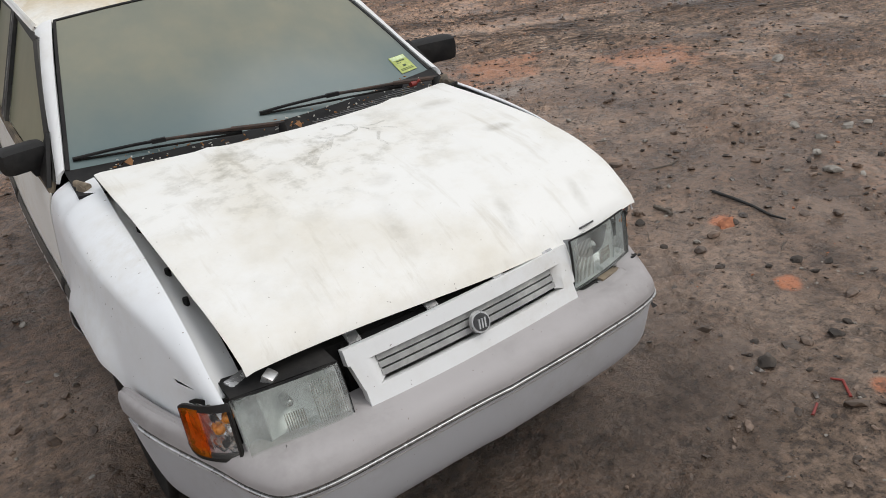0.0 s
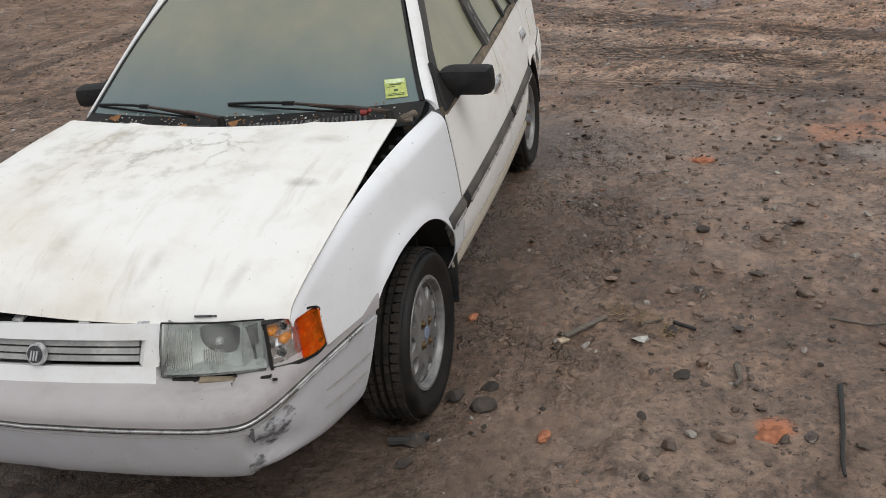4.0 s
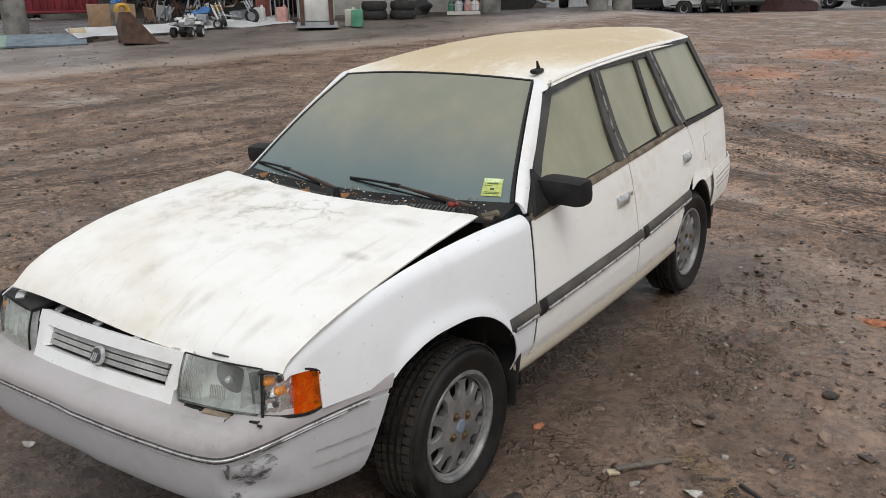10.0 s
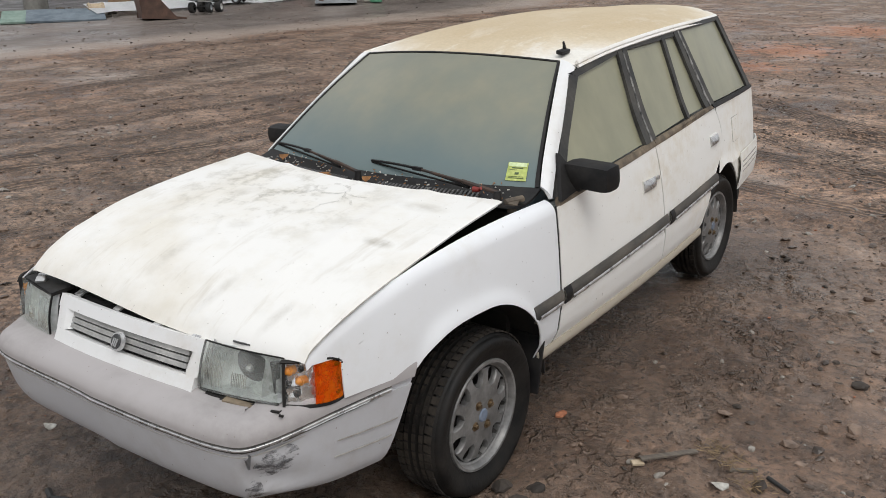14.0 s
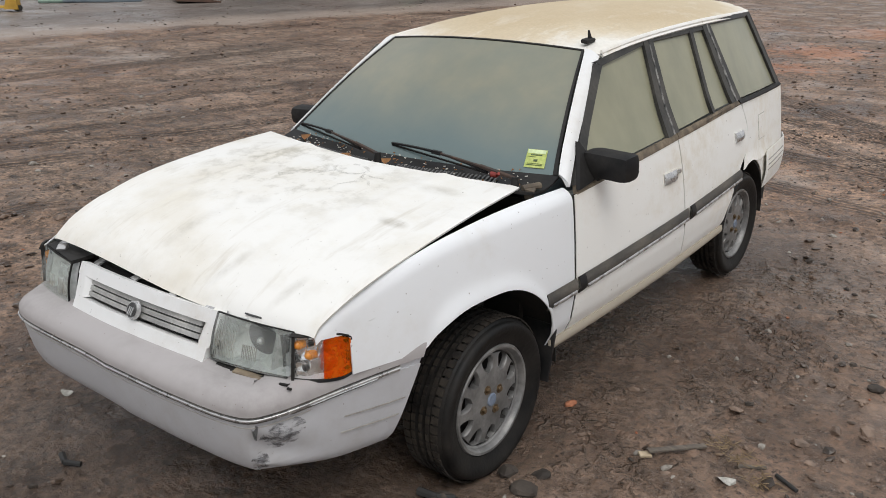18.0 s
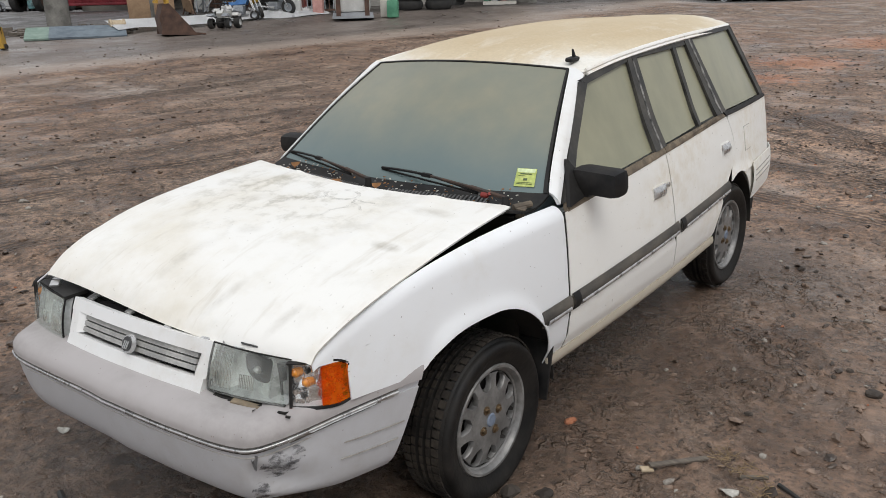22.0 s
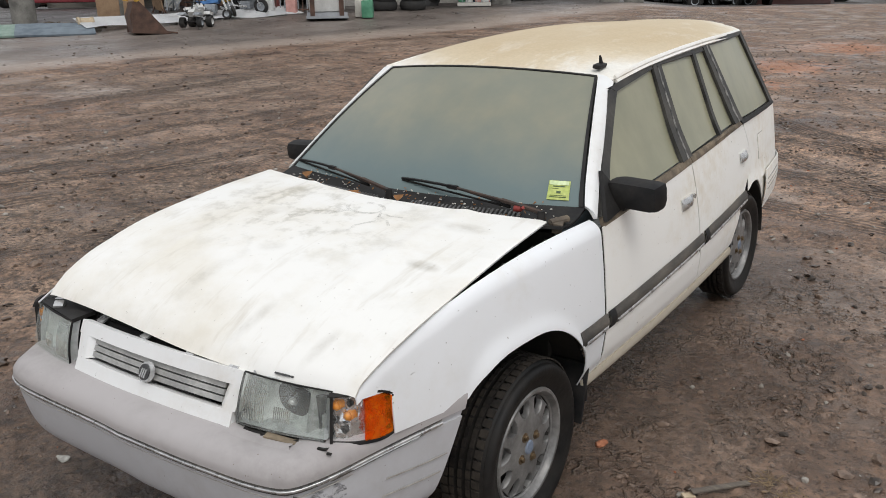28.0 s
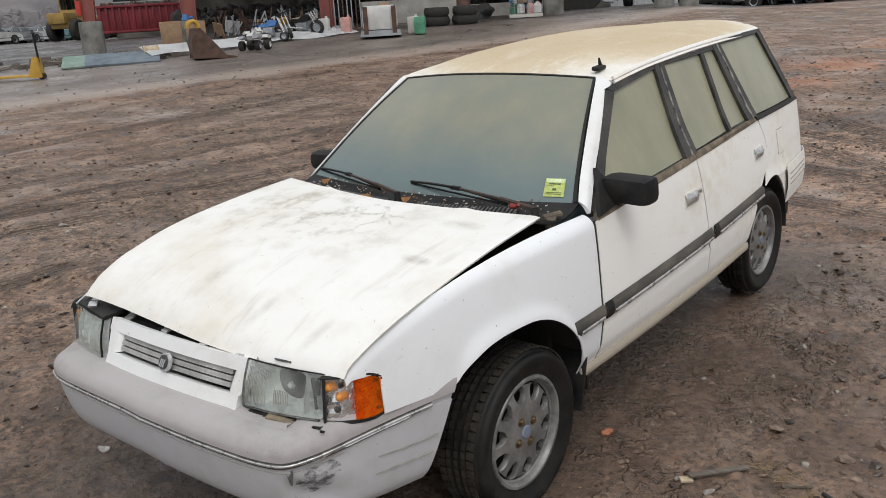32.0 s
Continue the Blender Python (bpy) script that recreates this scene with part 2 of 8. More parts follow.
RUBBER = plain("tyre_rubber", (0.008, 0.008, 0.008), (0.026, 0.023, 0.020), 9, 0.6, bumps=0.4, spec=0.25)
ALLOY = plain("dull_alloy", (0.16, 0.158, 0.155), (0.29, 0.285, 0.275), 12, 0.42, 0.35, 0.1)
STEEL = plain("bright_trim", (0.46, 0.46, 0.46), (0.66, 0.66, 0.65), 20, 0.3, 0.7, 0.05)
BRASS = plain("rusty_brass_nut", (0.17, 0.12, 0.07), (0.28, 0.21, 0.13), 60, 0.45, 0.8)
DARK = plain("engine_bay_dark", (0.006, 0.006, 0.006), (0.022, 0.02, 0.018), 10, 0.85)
BUMPER = paint("faded_bumper", base=(0.41, 0.385, 0.382), dust=(0.245, 0.228, 0.218), amount=0.85, rough=0.6, streak=(1.5, 1.5, 3))
LOWER = paint("lower_bumper", base=(0.51, 0.512, 0.53), dust=(0.35, 0.325, 0.305), amount=0.6, rough=0.45)
GRILLE_SLAT = plain("grille_slat", (0.30, 0.30, 0.29), (0.46, 0.46, 0.44), 12, 0.45)
CLOTH = plain("seat_cloth", (0.22, 0.24, 0.25), (0.32, 0.34, 0.34), 30, 0.95)
DASH = plain("dash_plastic", (0.12, 0.17, 0.20), (0.18, 0.23, 0.26), 6, 0.6)
LEAF = plain("dead_leaf", (0.20, 0.09, 0.03), (0.36, 0.17, 0.06), 40, 0.8)


def lens_mat(name, col, rough=0.12, clear=0.75):
    m, n, l, b = shader(name, rough)
    b.inputs["Base Color"].default_value = (*col, 1)
    b.inputs["Coat Weight"].default_value = 0.5
    t, mix = n.new("ShaderNodeBsdfTransparent"), n.new("ShaderNodeMixShader")
    t.inputs[0].default_value = (*[min(1.0, c * 1.15 + 0.02) for c in col], 1)
    haze = noise_node(m, 16, 4)
    l.new(ramp(m, haze, [(0.35, ((1 - clear) * 0.5,)), (0.75, (min((1 - clear) * 2.2, 0.9),))]), mix.inputs[0])
    l.new(t.outputs[0], mix.inputs[1])
    l.new(b.outputs[0], mix.inputs[2])
    l.new(mix.outputs[0], n["Material Output"].inputs[0])
    w = n.new("ShaderNodeTexWave")
    w.inputs["Scale"].default_value = 38
    co = n.new("ShaderNodeTexCoord")
    l.new(co.outputs["Object"], w.inputs[0])
    bump(m, w.outputs[1], 0.25, 0.003)
    return m


LENS = lens_mat("lamp_lens", (0.80, 0.815, 0.80), 0.08, 0.90)
CLEAR = lens_mat("clear_corner_lens", (0.92, 0.92, 0.90), 0.06, 0.97)
AMBER_BULB = plain("amber_bulb_glass", (0.62, 0.20, 0.02), (0.80, 0.32, 0.04), 60, 0.15, bumps=0.0)
AMBER = lens_mat("amber_lens", (0.95, 0.27, 0.012), 0.12, 0.78)
STICKER = plain("yellow_sticker", (0.46, 0.54, 0.14), (0.54, 0.60, 0.20), 30, 0.6, bumps=0.0)
PRINT = plain("printed_bars", (0.05, 0.09, 0.04), (0.09, 0.13, 0.06), 30, 0.6, bumps=0.0)
BADGE = plain("dark_badge", (0.03, 0.03, 0.032), (0.07, 0.07, 0.07), 30, 0.4)
BLUE_CAP = plain("blue_grey_cap", (0.16, 0.20, 0.27), (0.22, 0.26, 0.33), 30, 0.5)
RED = plain("red_paint_mark", (0.20, 0.02, 0.015), (0.28, 0.04, 0.03), 20, 0.5)
UNDER = plain("underbody", (0.012, 0.011, 0.010), (0.035, 0.03, 0.025), 8, 0.9)

# ---- mesh helpers ----
BEND = [None]


def mesh_ob(name, verts, faces, mat, parent=None, label="", smooth=38):
    me = bpy.data.meshes.new(name)
    me.from_pydata([tuple(BEND[0](v) if BEND[0] else v) for v in verts], [], faces)
    bm = bmesh.new()
    bm.from_mesh(me)
    bmesh.ops.recalc_face_normals(bm, faces=bm.faces)
    bm.to_mesh(me)
    bm.free()
    if smooth:
        me.shade_smooth()
        me.set_sharp_from_angle(angle=radians(smooth))
    me.materials.append(mat)
    ob = new(name, me)
    if parent:
        ob.parent = parent
        ob.matrix_parent_inverse = parent.matrix_basis.inverted()
    if label:
        tagged(ob, label)
    return ob


def part(name, bm, mat, parent, label="", smooth=38):
    """Links a bmesh as one mesh object under a thing or part; its places are in the world."""
    me = bpy.data.meshes.new(name)
    if BEND[0]:
        for q in bm.verts:
            q.co = BEND[0](q.co)
    bmesh.ops.recalc_face_normals(bm, faces=bm.faces)
    bm.to_mesh(me)
    bm.free()
    if smooth:
        me.shade_smooth()
        me.set_sharp_from_angle(angle=radians(smooth))
    me.materials.append(mat)
    ob = new(name, me)
    if parent:
        ob.parent = parent
        ob.matrix_parent_inverse = parent.matrix_basis.inverted()
    if label:
        tagged(ob, label)
    return ob


def thing(name, label, category, at=(0, 0, 0), group=""):
    e = new(name)
    e.matrix_basis = Matrix.Translation(at)
    e.empty_display_size = 0.2
    return tagged(e, label, category, group)


def box(bm, c, size, rot=(0, 0, 0), bev=0.0):
    m = Matrix.Translation(c) @ Euler([radians(a) for a in rot]).to_matrix().to_4x4() @ Matrix.Diagonal((*size, 1))
    g = bmesh.ops.create_cube(bm, size=1, matrix=m)
    if bev:
        es = list({e for v in g["verts"] for e in v.link_edges})
        bmesh.ops.bevel(bm, geom=es, offset=bev, segments=2, affect="EDGES", profile=0.6)


def rod(bm, a, b, r, r2=None, seg=8):
    a, b = Vector(a), Vector(b)
    m = Matrix.Translation((a + b) / 2) @ (b - a).to_track_quat("Z", "Y").to_matrix().to_4x4()
    bmesh.ops.create_cone(bm, cap_ends=True, segments=seg, radius1=r, radius2=r if r2 is None else r2, depth=(b - a).length, matrix=m)


def tube(bm, pts, r, seg=6):
    for a, b in zip(pts, pts[1:]):
        rod(bm, a, b, r, seg=seg)


def boxes(*items):
    bm = bmesh.new()
    for it in items:
        box(bm, *it)
    return bm


def rods(*items):
    bm = bmesh.new()
    for it in items:
        rod(bm, *it)
    return bm


def curve(ts, vs):
    """A smooth curve through a few places."""
    ts, vs = list(ts), list(vs)

    def f(t):
        if t <= ts[0]:
            return vs[0]
        if t >= ts[-1]:
            return vs[-1]
        k = max(i for i in range(len(ts) - 1) if ts[i] <= t)
        h = ts[k + 1] - ts[k]
        u = (t - ts[k]) / h
        d = [(vs[min(i + 1, len(vs) - 1)] - vs[max(i - 1, 0)]) / (ts[min(i + 1, len(ts) - 1)] - ts[max(i - 1, 0)]) for i in (k, k + 1)]
        return (2 * u**3 - 3 * u**2 + 1) * vs[k] + (u**3 - 2 * u**2 + u) * h * d[0] + (3 * u**2 - 2 * u**3) * vs[k + 1] + (u**3 - u**2) * h * d[1]

    return f


def mixv(a, b, t):
    return a + (b - a) * t


def sheet(name, f, nu, nv, mat, parent, label="", thick=0.004, smooth=38):
    """A bent sheet of some thickness over u, v in 0 to 1; f gives its outer face."""
    P = [[Vector(f(i / nu, j / nv)) for j in range(nv + 1)] for i in range(nu + 1)]
    mid = sum((p for r in P for p in r), Vector()) / ((nu + 1) * (nv + 1))
    vs, back = [], []
    cen = Vector((0, 1.2, 0.5))
    for i in range(nu + 1):
        for j in range(nv + 1):
            a = P[min(i + 1, nu)][j] - P[max(i - 1, 0)][j]
            b = P[i][min(j + 1, nv)] - P[i][max(j - 1, 0)]
            n = a.cross(b)
            n = n.normalized() if n.length > 1e-9 else Vector((0, 0, 1))
            if n.dot(mid - cen) < 0:
                n = -n
            vs.append(P[i][j])
            back.append(P[i][j] - n * thick)
    w, N = nv + 1, (nu + 1) * (nv + 1)
    fs = []
    for i in range(nu):
        for j in range(nv):
            q = (i * w + j, (i + 1) * w + j, (i + 1) * w + j + 1, i * w + j + 1)
            fs.append(q)
            fs.append(tuple(N + k for k in reversed(q)))
    rim = [i * w for i in range(nu + 1)] + [nu * w + j for j in range(1, nv + 1)] + [i * w + nv for i in range(nu - 1, -1, -1)] + [j for j in range(nv - 1, 0, -1)]
    for a, b in zip(rim, rim[1:] + rim[:1]):
        fs.append((a, b, N + b, N + a))
    return mesh_ob(name, vs + back, fs, mat, parent, label, smooth)


def lathe(name, prof, mat, parent, centre, axis, seg=48, label="", smooth=38, closed=False):
    """Turns a profile of (radius, along) round an axis 'x' or 'z'."""
    vs, fs, n = [], [], len(prof)
    for i in range(seg):
        a = 2 * math.pi * i / seg
        for r, h in prof:
            p = (h, r * math.cos(a), r * math.sin(a)) if axis == "x" else (r * math.cos(a), r * math.sin(a), h)
            vs.append(Vector(centre) + Vector(p))
    for i in range(seg):
        for j in range(n if closed else n - 1):
            fs.append((i * n + j, ((i + 1) % seg) * n + j, ((i + 1) % seg) * n + (j + 1) % n, i * n + (j + 1) % n))
    return mesh_ob(name, vs, fs, mat, parent, label, smooth)


# ---- the ground ----
TOWARD = Vector((-0.60, 0.80))
RISE = curve([0, 8, 18, 22, 26, 30, 34, 60], [0, 0.12, 0.60, 0.76, 1.10, 1.38, 1.50, 1.62])


def smooth01(a, b, t):
    t = min(1.0, max(0.0, (t - a) / (b - a)))
    return t * t * (3 - 2 * t)


def ground_height(x, y):
    """Muddy flat round the car, rising gently to the shed and the rows of cars, level beyond."""
    p = (x + 0.5) * TOWARD.x + (y - 2.0) * TOWARD.y
    cap = 1.62 - 0.46 * smooth01(-0.45, -0.31, x / max(y, 12.0))
    h = RISE(max(p, 0.75 * (y - 3.0), 0.0))
    return h if h < cap - 0.2 else cap - 0.2 + 0.2 * math.tanh((h - cap + 0.2) / 0.2)


# wheel tracks: a place on the line, its direction, half its width, its sway
TRACKS = [
    (1.75, 4.08, 0.937, -0.348, 0.17, 0.06, 0.0),
    (1.92, 4.93, 0.907, -0.422, 0.20, 0.08, 1.0),
    (0.64, 6.94, 0.892, -0.452, 0.18, 0.10, 2.0),
    (-1.03, 9.11, 0.755, -0.655, 0.20, 0.12, 3.0),
    (-0.32, 6.86, 0.805, -0.593, 0.17, 0.10, 4.0),
    (-8.35, 2.24, -0.116, 0.993, 0.16, 0.15, 0.5),
    (-7.30, 1.90, 0.050, 0.999, 0.15, 0.12, 1.5),
    (-5.69, 1.14, 0.265, 0.964, 0.15, 0.08, 2.5),
    (-5.05, 0.95, 0.215, 0.977, 0.15, 0.08, 3.5),
    (-6.10, 3.00, 0.040, 0.999, 0.13, 0.10, 4.5),
    (-3.55, 0.60, 0.190, 0.982, 0.14, 0.08, 5.5),
    (-10.20, 3.00, -0.060, 0.998, 0.20, 0.20, 0.8),
]


def across(t, x, y):
    """The distance across and along a wheel track."""
    px, py, dx, dy, w, sway, ph = t
    along = (x - px) * dx + (y - py) * dy
    return (x - px) * dy - (y - py) * dx + sway * math.sin(0.7 * along + ph), along, w


def mud(x, y):
    """Clods, tyre ruts and puddle hollows near the car."""
    far = math.hypot(x - 0.8, y - 1.0)
    h = 0.030 * noise.noise((x * 0.9, y * 0.9, 1.0)) + 0.014 * noise.noise((x * 3.1, y * 3.1, 4.0))
    if far < 9:
        c = noise.noise((x * 11, y * 11, 7.0))
        h += 0.020 * max(0.0, c) ** 1.4 + 0.006 * noise.noise((x * 27, y * 27, 2.0))
        lug = smooth01(0.15, 0.5, noise.noise((x * 1.2, y * 1.2, 9.0)))
        lug = max(lug, math.exp(-((x - 1.15) / 0.45) ** 2 - ((y - 1.3) / 1.3) ** 2))
        h += 0.014 * lug * math.sin(50 * x * 0.8 + 46 * y + 5 * noise.noise((x * 4, y * 4, 3.0)))
    for k, t in enumerate(TRACKS):
        d, along, w = across(t, x, y)
        press = (0.55 + 0.45 * math.sin(along * 0.9 + k)) * smooth01(7.0, 4.0, abs(along - 1.0))
        h += press * (-0.026 * math.exp(-((d / w) ** 2)) + 0.017 * math.exp(-(((abs(d) - 1.5 * w) / (0.45 * w)) ** 2)))
    keep = 1 - 0.85 * math.exp(-(((x) / 1.2) ** 4 + ((y - 1.2) / 2.4) ** 4))
    h *= keep
    for wx, wy in ((0.70, 0.01), (-0.67, 0.01), (0.65, 2.40), (-0.65, 2.40)):
        sink = 0.055 if wy < 1 else 0.004
        d2 = ((x - wx) / 0.17) ** 2 + ((y - wy) / 0.26) ** 2
        h += -sink * math.exp(-d2) + 0.016 * math.exp(-((math.sqrt(d2) - 1.6) / 0.4) ** 2)
    return h


def spread(lo, hi, step, far):
    v = list(np.arange(lo, hi, step))
    s, a = step, hi
    while a < far:
        v.append(a)
        s *= 1.075
        a += s
    v.append(far)
    s, a = step, lo
    while a > -far:
        s *= 1.075
        a -= s
        v.insert(0, a)
    return v


gx, gy = spread(-4.2, 5.6, 0.034, 420), spread(-3.2, 7.4, 0.034, 420)
gv = [(x, y, ground_height(x, y) + mud(x, y)) for y in gy for x in gx]
nx = len(gx)
gf = [(j * nx + i, j * nx + i + 1, (j + 1) * nx + i + 1, (j + 1) * nx + i) for j in range(len(gy) - 1) for i in range(nx - 1)]


def mud_mat():
    m, n, l, b = shader("wet_mud", 0.6, 0.0, 0.4)
    big, mid, clod, fine, grit = noise_node(m, 0.24, 5, 0.6), noise_node(m, 0.95, 8, 0.64), noise_node(m, 5.5, 9, 0.68), noise_node(m, 25, 8, 0.72), noise_node(m, 105, 4, 0.72)
    co = n.new("ShaderNodeTexCoord")

    def calc(op, *vals):
        k = n.new("ShaderNodeMath")
        k.operation = op
        for i, v in enumerate(vals):
            if isinstance(v, (int, float)):
                k.inputs[i].default_value = v
            else:
                l.new(v, k.inputs[i])
        return k.outputs[0]

    def span(v, a, b_, c, d):
        k = n.new("ShaderNodeMapRange")
        k.interpolation_type = "SMOOTHSTEP"
        l.new(v, k.inputs[0])
        for i, q in enumerate((a, b_, c, d)):
            k.inputs[i + 1].default_value = q
        return k.outputs[0]

    def along_of(dx, dy):
        k = n.new("ShaderNodeVectorMath")
        k.operation = "DOT_PRODUCT"
        k.inputs[1].default_value = (dx, dy, 0)
        l.new(co.outputs["Object"], k.inputs[0])
        return k.outputs["Value"]

    def spot(x, y, r, rag=1.5):
        """A ragged patch of radius r round a place on the ground."""
        k = n.new("ShaderNodeVectorMath")
        k.operation = "DISTANCE"
        k.inputs[1].default_value = (x, y, 0)
        l.new(co.outputs["Object"], k.inputs[0])
        d = calc("MULTIPLY_ADD", clod, -rag * r, k.outputs["Value"])
        return span(d, r * (0.55 - rag * 0.5), r * (0.25 - rag * 0.5), 0.0, 1.0)

    # wheel tracks, the same lines as the ruts in the ground's shape
    press, offs = None, None
    for px, py, dx, dy, w, sway, ph in TRACKS:
        a = calc("SUBTRACT", along_of(dx, dy), px * dx + py * dy)
        d = calc("SUBTRACT", along_of(dy, -dx), px * dy - py * dx)
        d = calc("MULTIPLY_ADD", calc("SINE", calc("MULTIPLY_ADD", a, 0.7, ph)), sway, d)
        k = calc("MULTIPLY", span(calc("ABSOLUTE", d), w * 0.8, w * 1.5, 1.0, 0.0), span(calc("ABSOLUTE", calc("SUBTRACT", a, 1.0)), 4.0, 7.0, 1.0, 0.0))
        kd = calc("MULTIPLY", k, d)
        press = k if press is None else calc("MAXIMUM", press, k)
        offs = kd if offs is None else calc("ADD", offs, kd)
    torn = ramp(m, noise_node(m, 0.8, 6, 0.65), [(0.36, (0.25,)), (0.56, (1.0,))])
    press = calc("MULTIPLY", press, torn)
    rib = calc("SINE", calc("MULTIPLY_ADD", offs, 95.0, calc("MULTIPLY", clod, 9.0)))

    slick = ramp(m, noise_node(m, 1.25, 7, 0.62), [(0.46, (0.0,)), (0.60, (1.0,))])
    slick = calc("MULTIPLY", slick, calc("SUBTRACT", 1.0, press))
    churn = ramp(m, noise_node(m, 8.0, 10, 0.76), [(0.550, (0.0,)), (0.600, (0.9,))])
    col = ramp(m, mid, [(0.34, (0.135, 0.091, 0.065)), (0.50, (0.215, 0.150, 0.108)), (0.66, (0.290, 0.210, 0.157))])
    col = blend(m, 1.0, col, ramp(m, big, [(0.38, (1.10, 0.97, 0.88)), (0.62, (0.99, 1.0, 1.0))]), "MULTIPLY")
    # hollows of the bump noise coloured darker, clods lighter: relief shading in the colour
    col = blend(m, 1.0, col, ramp(m, clod, [(0.37, (0.50,)), (0.50, (1.0,)), (0.63, (1.36,))]), "MULTIPLY")
    col = blend(m, calc("SUBTRACT", 1.0, calc("MULTIPLY", slick, 0.45)), col, blend(m, 1.0, col, ramp(m, fine, [(0.40, (0.36,)), (0.50, (1.0,)), (0.60, (1.62,))]), "MULTIPLY"))
    dry = spot(1.5, 4.8, 9.0, 0.5)
    col = blend(m, calc("MULTIPLY", dry, 0.75), col, blend(m, 1.0, col, (1.55, 1.50, 1.47), "MULTIPLY"))
    damp_sheen = spot(1.15, 1.4, 6.0, 0.7)
    col = blend(m, calc("MULTIPLY", damp_sheen, 0.55), col, ramp(m, mid, [(0.36, (0.110, 0.078, 0.059)), (0.62, (0.215, 0.160, 0.125))]))
    clay = blend(m, 1.0, ramp(m, noise_node(m, 0.5, 7, 0.66), [(0.57, (0.0,)), (0.68, (0.6,))]), ramp(m, fine, [(0.46, (0.0,)), (0.62, (0.7,))]), "MULTIPLY")
    col = blend(m, clay, col, (0.40, 0.165, 0.085))
    for x, y, r in ((3.0, 3.12, 0.75), (3.5, 3.28, 0.40), (2.5, 2.95, 0.4), (3.9, 2.25, 0.9), (-2.2, 12.4, 1.6), (-2.2, 15.0, 2.4), (-1.9, 19.0, 3.0), (1.0, 20.5, 2.6)):
        col = blend(m, calc("MULTIPLY", spot(x, y, r), 0.65), col, (0.47, 0.20, 0.10))
    for x, y, r in ((1.72, 2.48, 0.17), (1.89, -0.05, 0.13), (1.23, -1.22, 0.1), (1.6, -0.6, 0.12)):
        col = blend(m, spot(x, y, r, 0.9), col, (0.52, 0.20, 0.10))
    for x, y, r in ((2.62, 2.58, 0.35), (0.32, 4.83, 0.45), (-3.9, 17.0, 1.5), (-2.8, 18.8, 1.8), (-2.1, 23.0, 2.0), (-11.3, 5.9, 1.6)):
        col = blend(m, calc("MULTIPLY", spot(x, y, r), 0.5), col, (0.42, 0.365, 0.32))
    # ruts and tread grooves darkened, their shade put into the mud colour
    dark = calc("MULTIPLY", press, span(rib, -0.3, 0.5, 0.12, 0.92))
    col = blend(m, dark, col, (0.058, 0.038, 0.027))
    col = blend(m, calc("MULTIPLY", churn, calc("SUBTRACT", 1.0, calc("MULTIPLY", damp_sheen, 0.65))), col, (0.052, 0.036, 0.027))
    crumb = ramp(m, noise_node(m, 42, 6, 0.7), [(0.575, (0.0,)), (0.615, (0.9,))])
    col = blend(m, calc("MULTIPLY", crumb, calc("SUBTRACT", 1.0, calc("MULTIPLY", slick, 0.5))), col, (0.040, 0.028, 0.021))
    fleck = ramp(m, noise_node(m, 58, 5, 0.7), [(0.635, (0.0,)), (0.675, (0.75,))])
    col = blend(m, fleck, col, (0.40, 0.335, 0.275))
    col = blend(m, ramp(m, grit, [(0.64, (0.0,)), (0.70, (0.55,))]), col, (0.44, 0.39, 0.34))
    col = blend(m, ramp(m, grit, [(0.30, (0.7,)), (0.37, (0.0,))]), col, (0.05, 0.036, 0.028))
    # puddled mud and painted car shade, beside and under it, printed with tread marks
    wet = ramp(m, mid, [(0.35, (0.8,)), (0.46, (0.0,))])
    # spots under the body and nose also put the car's shade into the colour
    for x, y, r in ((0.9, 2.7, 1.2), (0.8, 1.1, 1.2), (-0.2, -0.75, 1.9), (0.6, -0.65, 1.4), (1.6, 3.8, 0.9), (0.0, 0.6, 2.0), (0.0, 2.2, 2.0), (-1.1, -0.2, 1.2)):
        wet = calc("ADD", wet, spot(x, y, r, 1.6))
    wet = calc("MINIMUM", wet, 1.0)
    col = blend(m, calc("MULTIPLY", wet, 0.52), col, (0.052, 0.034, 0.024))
    worm = calc("ABSOLUTE", calc("SUBTRACT", noise_node(m, 15, 3, 0.5), 0.5))
    lugs = None
    for x, y, r in ((0.85, 1.30, 1.4), (1.10, 2.35, 1.1), (1.0, 0.30, 0.6)):
        q = spot(x, y, r, 1.2)
        lugs = q if lugs is None else calc("MAXIMUM", lugs, q)
    lugs = calc("MULTIPLY", lugs, ramp(m, noise_node(m, 2.6, 4, 0.6), [(0.46, (0.0,)), (0.56, (1.0,))]))
    lug = calc("MULTIPLY", lugs, span(worm, 0.0, 0.07, 1.0, 0.0))
    col = blend(m, calc("MULTIPLY", lug, 0.32), col, (0.30, 0.235, 0.18))
    # the drive past the shed: smooth wet grey
    sx, mp = n.new("ShaderNodeSeparateXYZ"), n.new("ShaderNodeMapping")
    mp.vector_type = "POINT"
    mp.inputs["Rotation"].default_value = (0, 0, radians(-80))
    l.new(co.outputs["Object"], mp.inputs[0])
    l.new(mp.outputs[0], sx.inputs[0])
    rr = span(calc("MULTIPLY_ADD", big, 3.0, sx.outputs[1]), 0.0, 60.0, 0.0, 1.0)
    rr.node.interpolation_type = "LINEAR"
    road = ramp(m, rr, [(0.292, (0.0,)), (0.306, (0.9,)), (0.75, (1.0,)), (0.9, (0.3,))])
    tar = ramp(m, noise_node(m, 0.6, 8, 0.7, stretch=(1, 0.35, 1)), [(0.35, (0.100, 0.086, 0.077)), (0.65, (0.205, 0.176, 0.156))])
    lane = ramp(m, rr, [(0.286, (0.0,)), (0.297, (0.7,)), (0.310, (0.7,)), (0.330, (0.0,))])
    col = blend(m, road, col, tar)
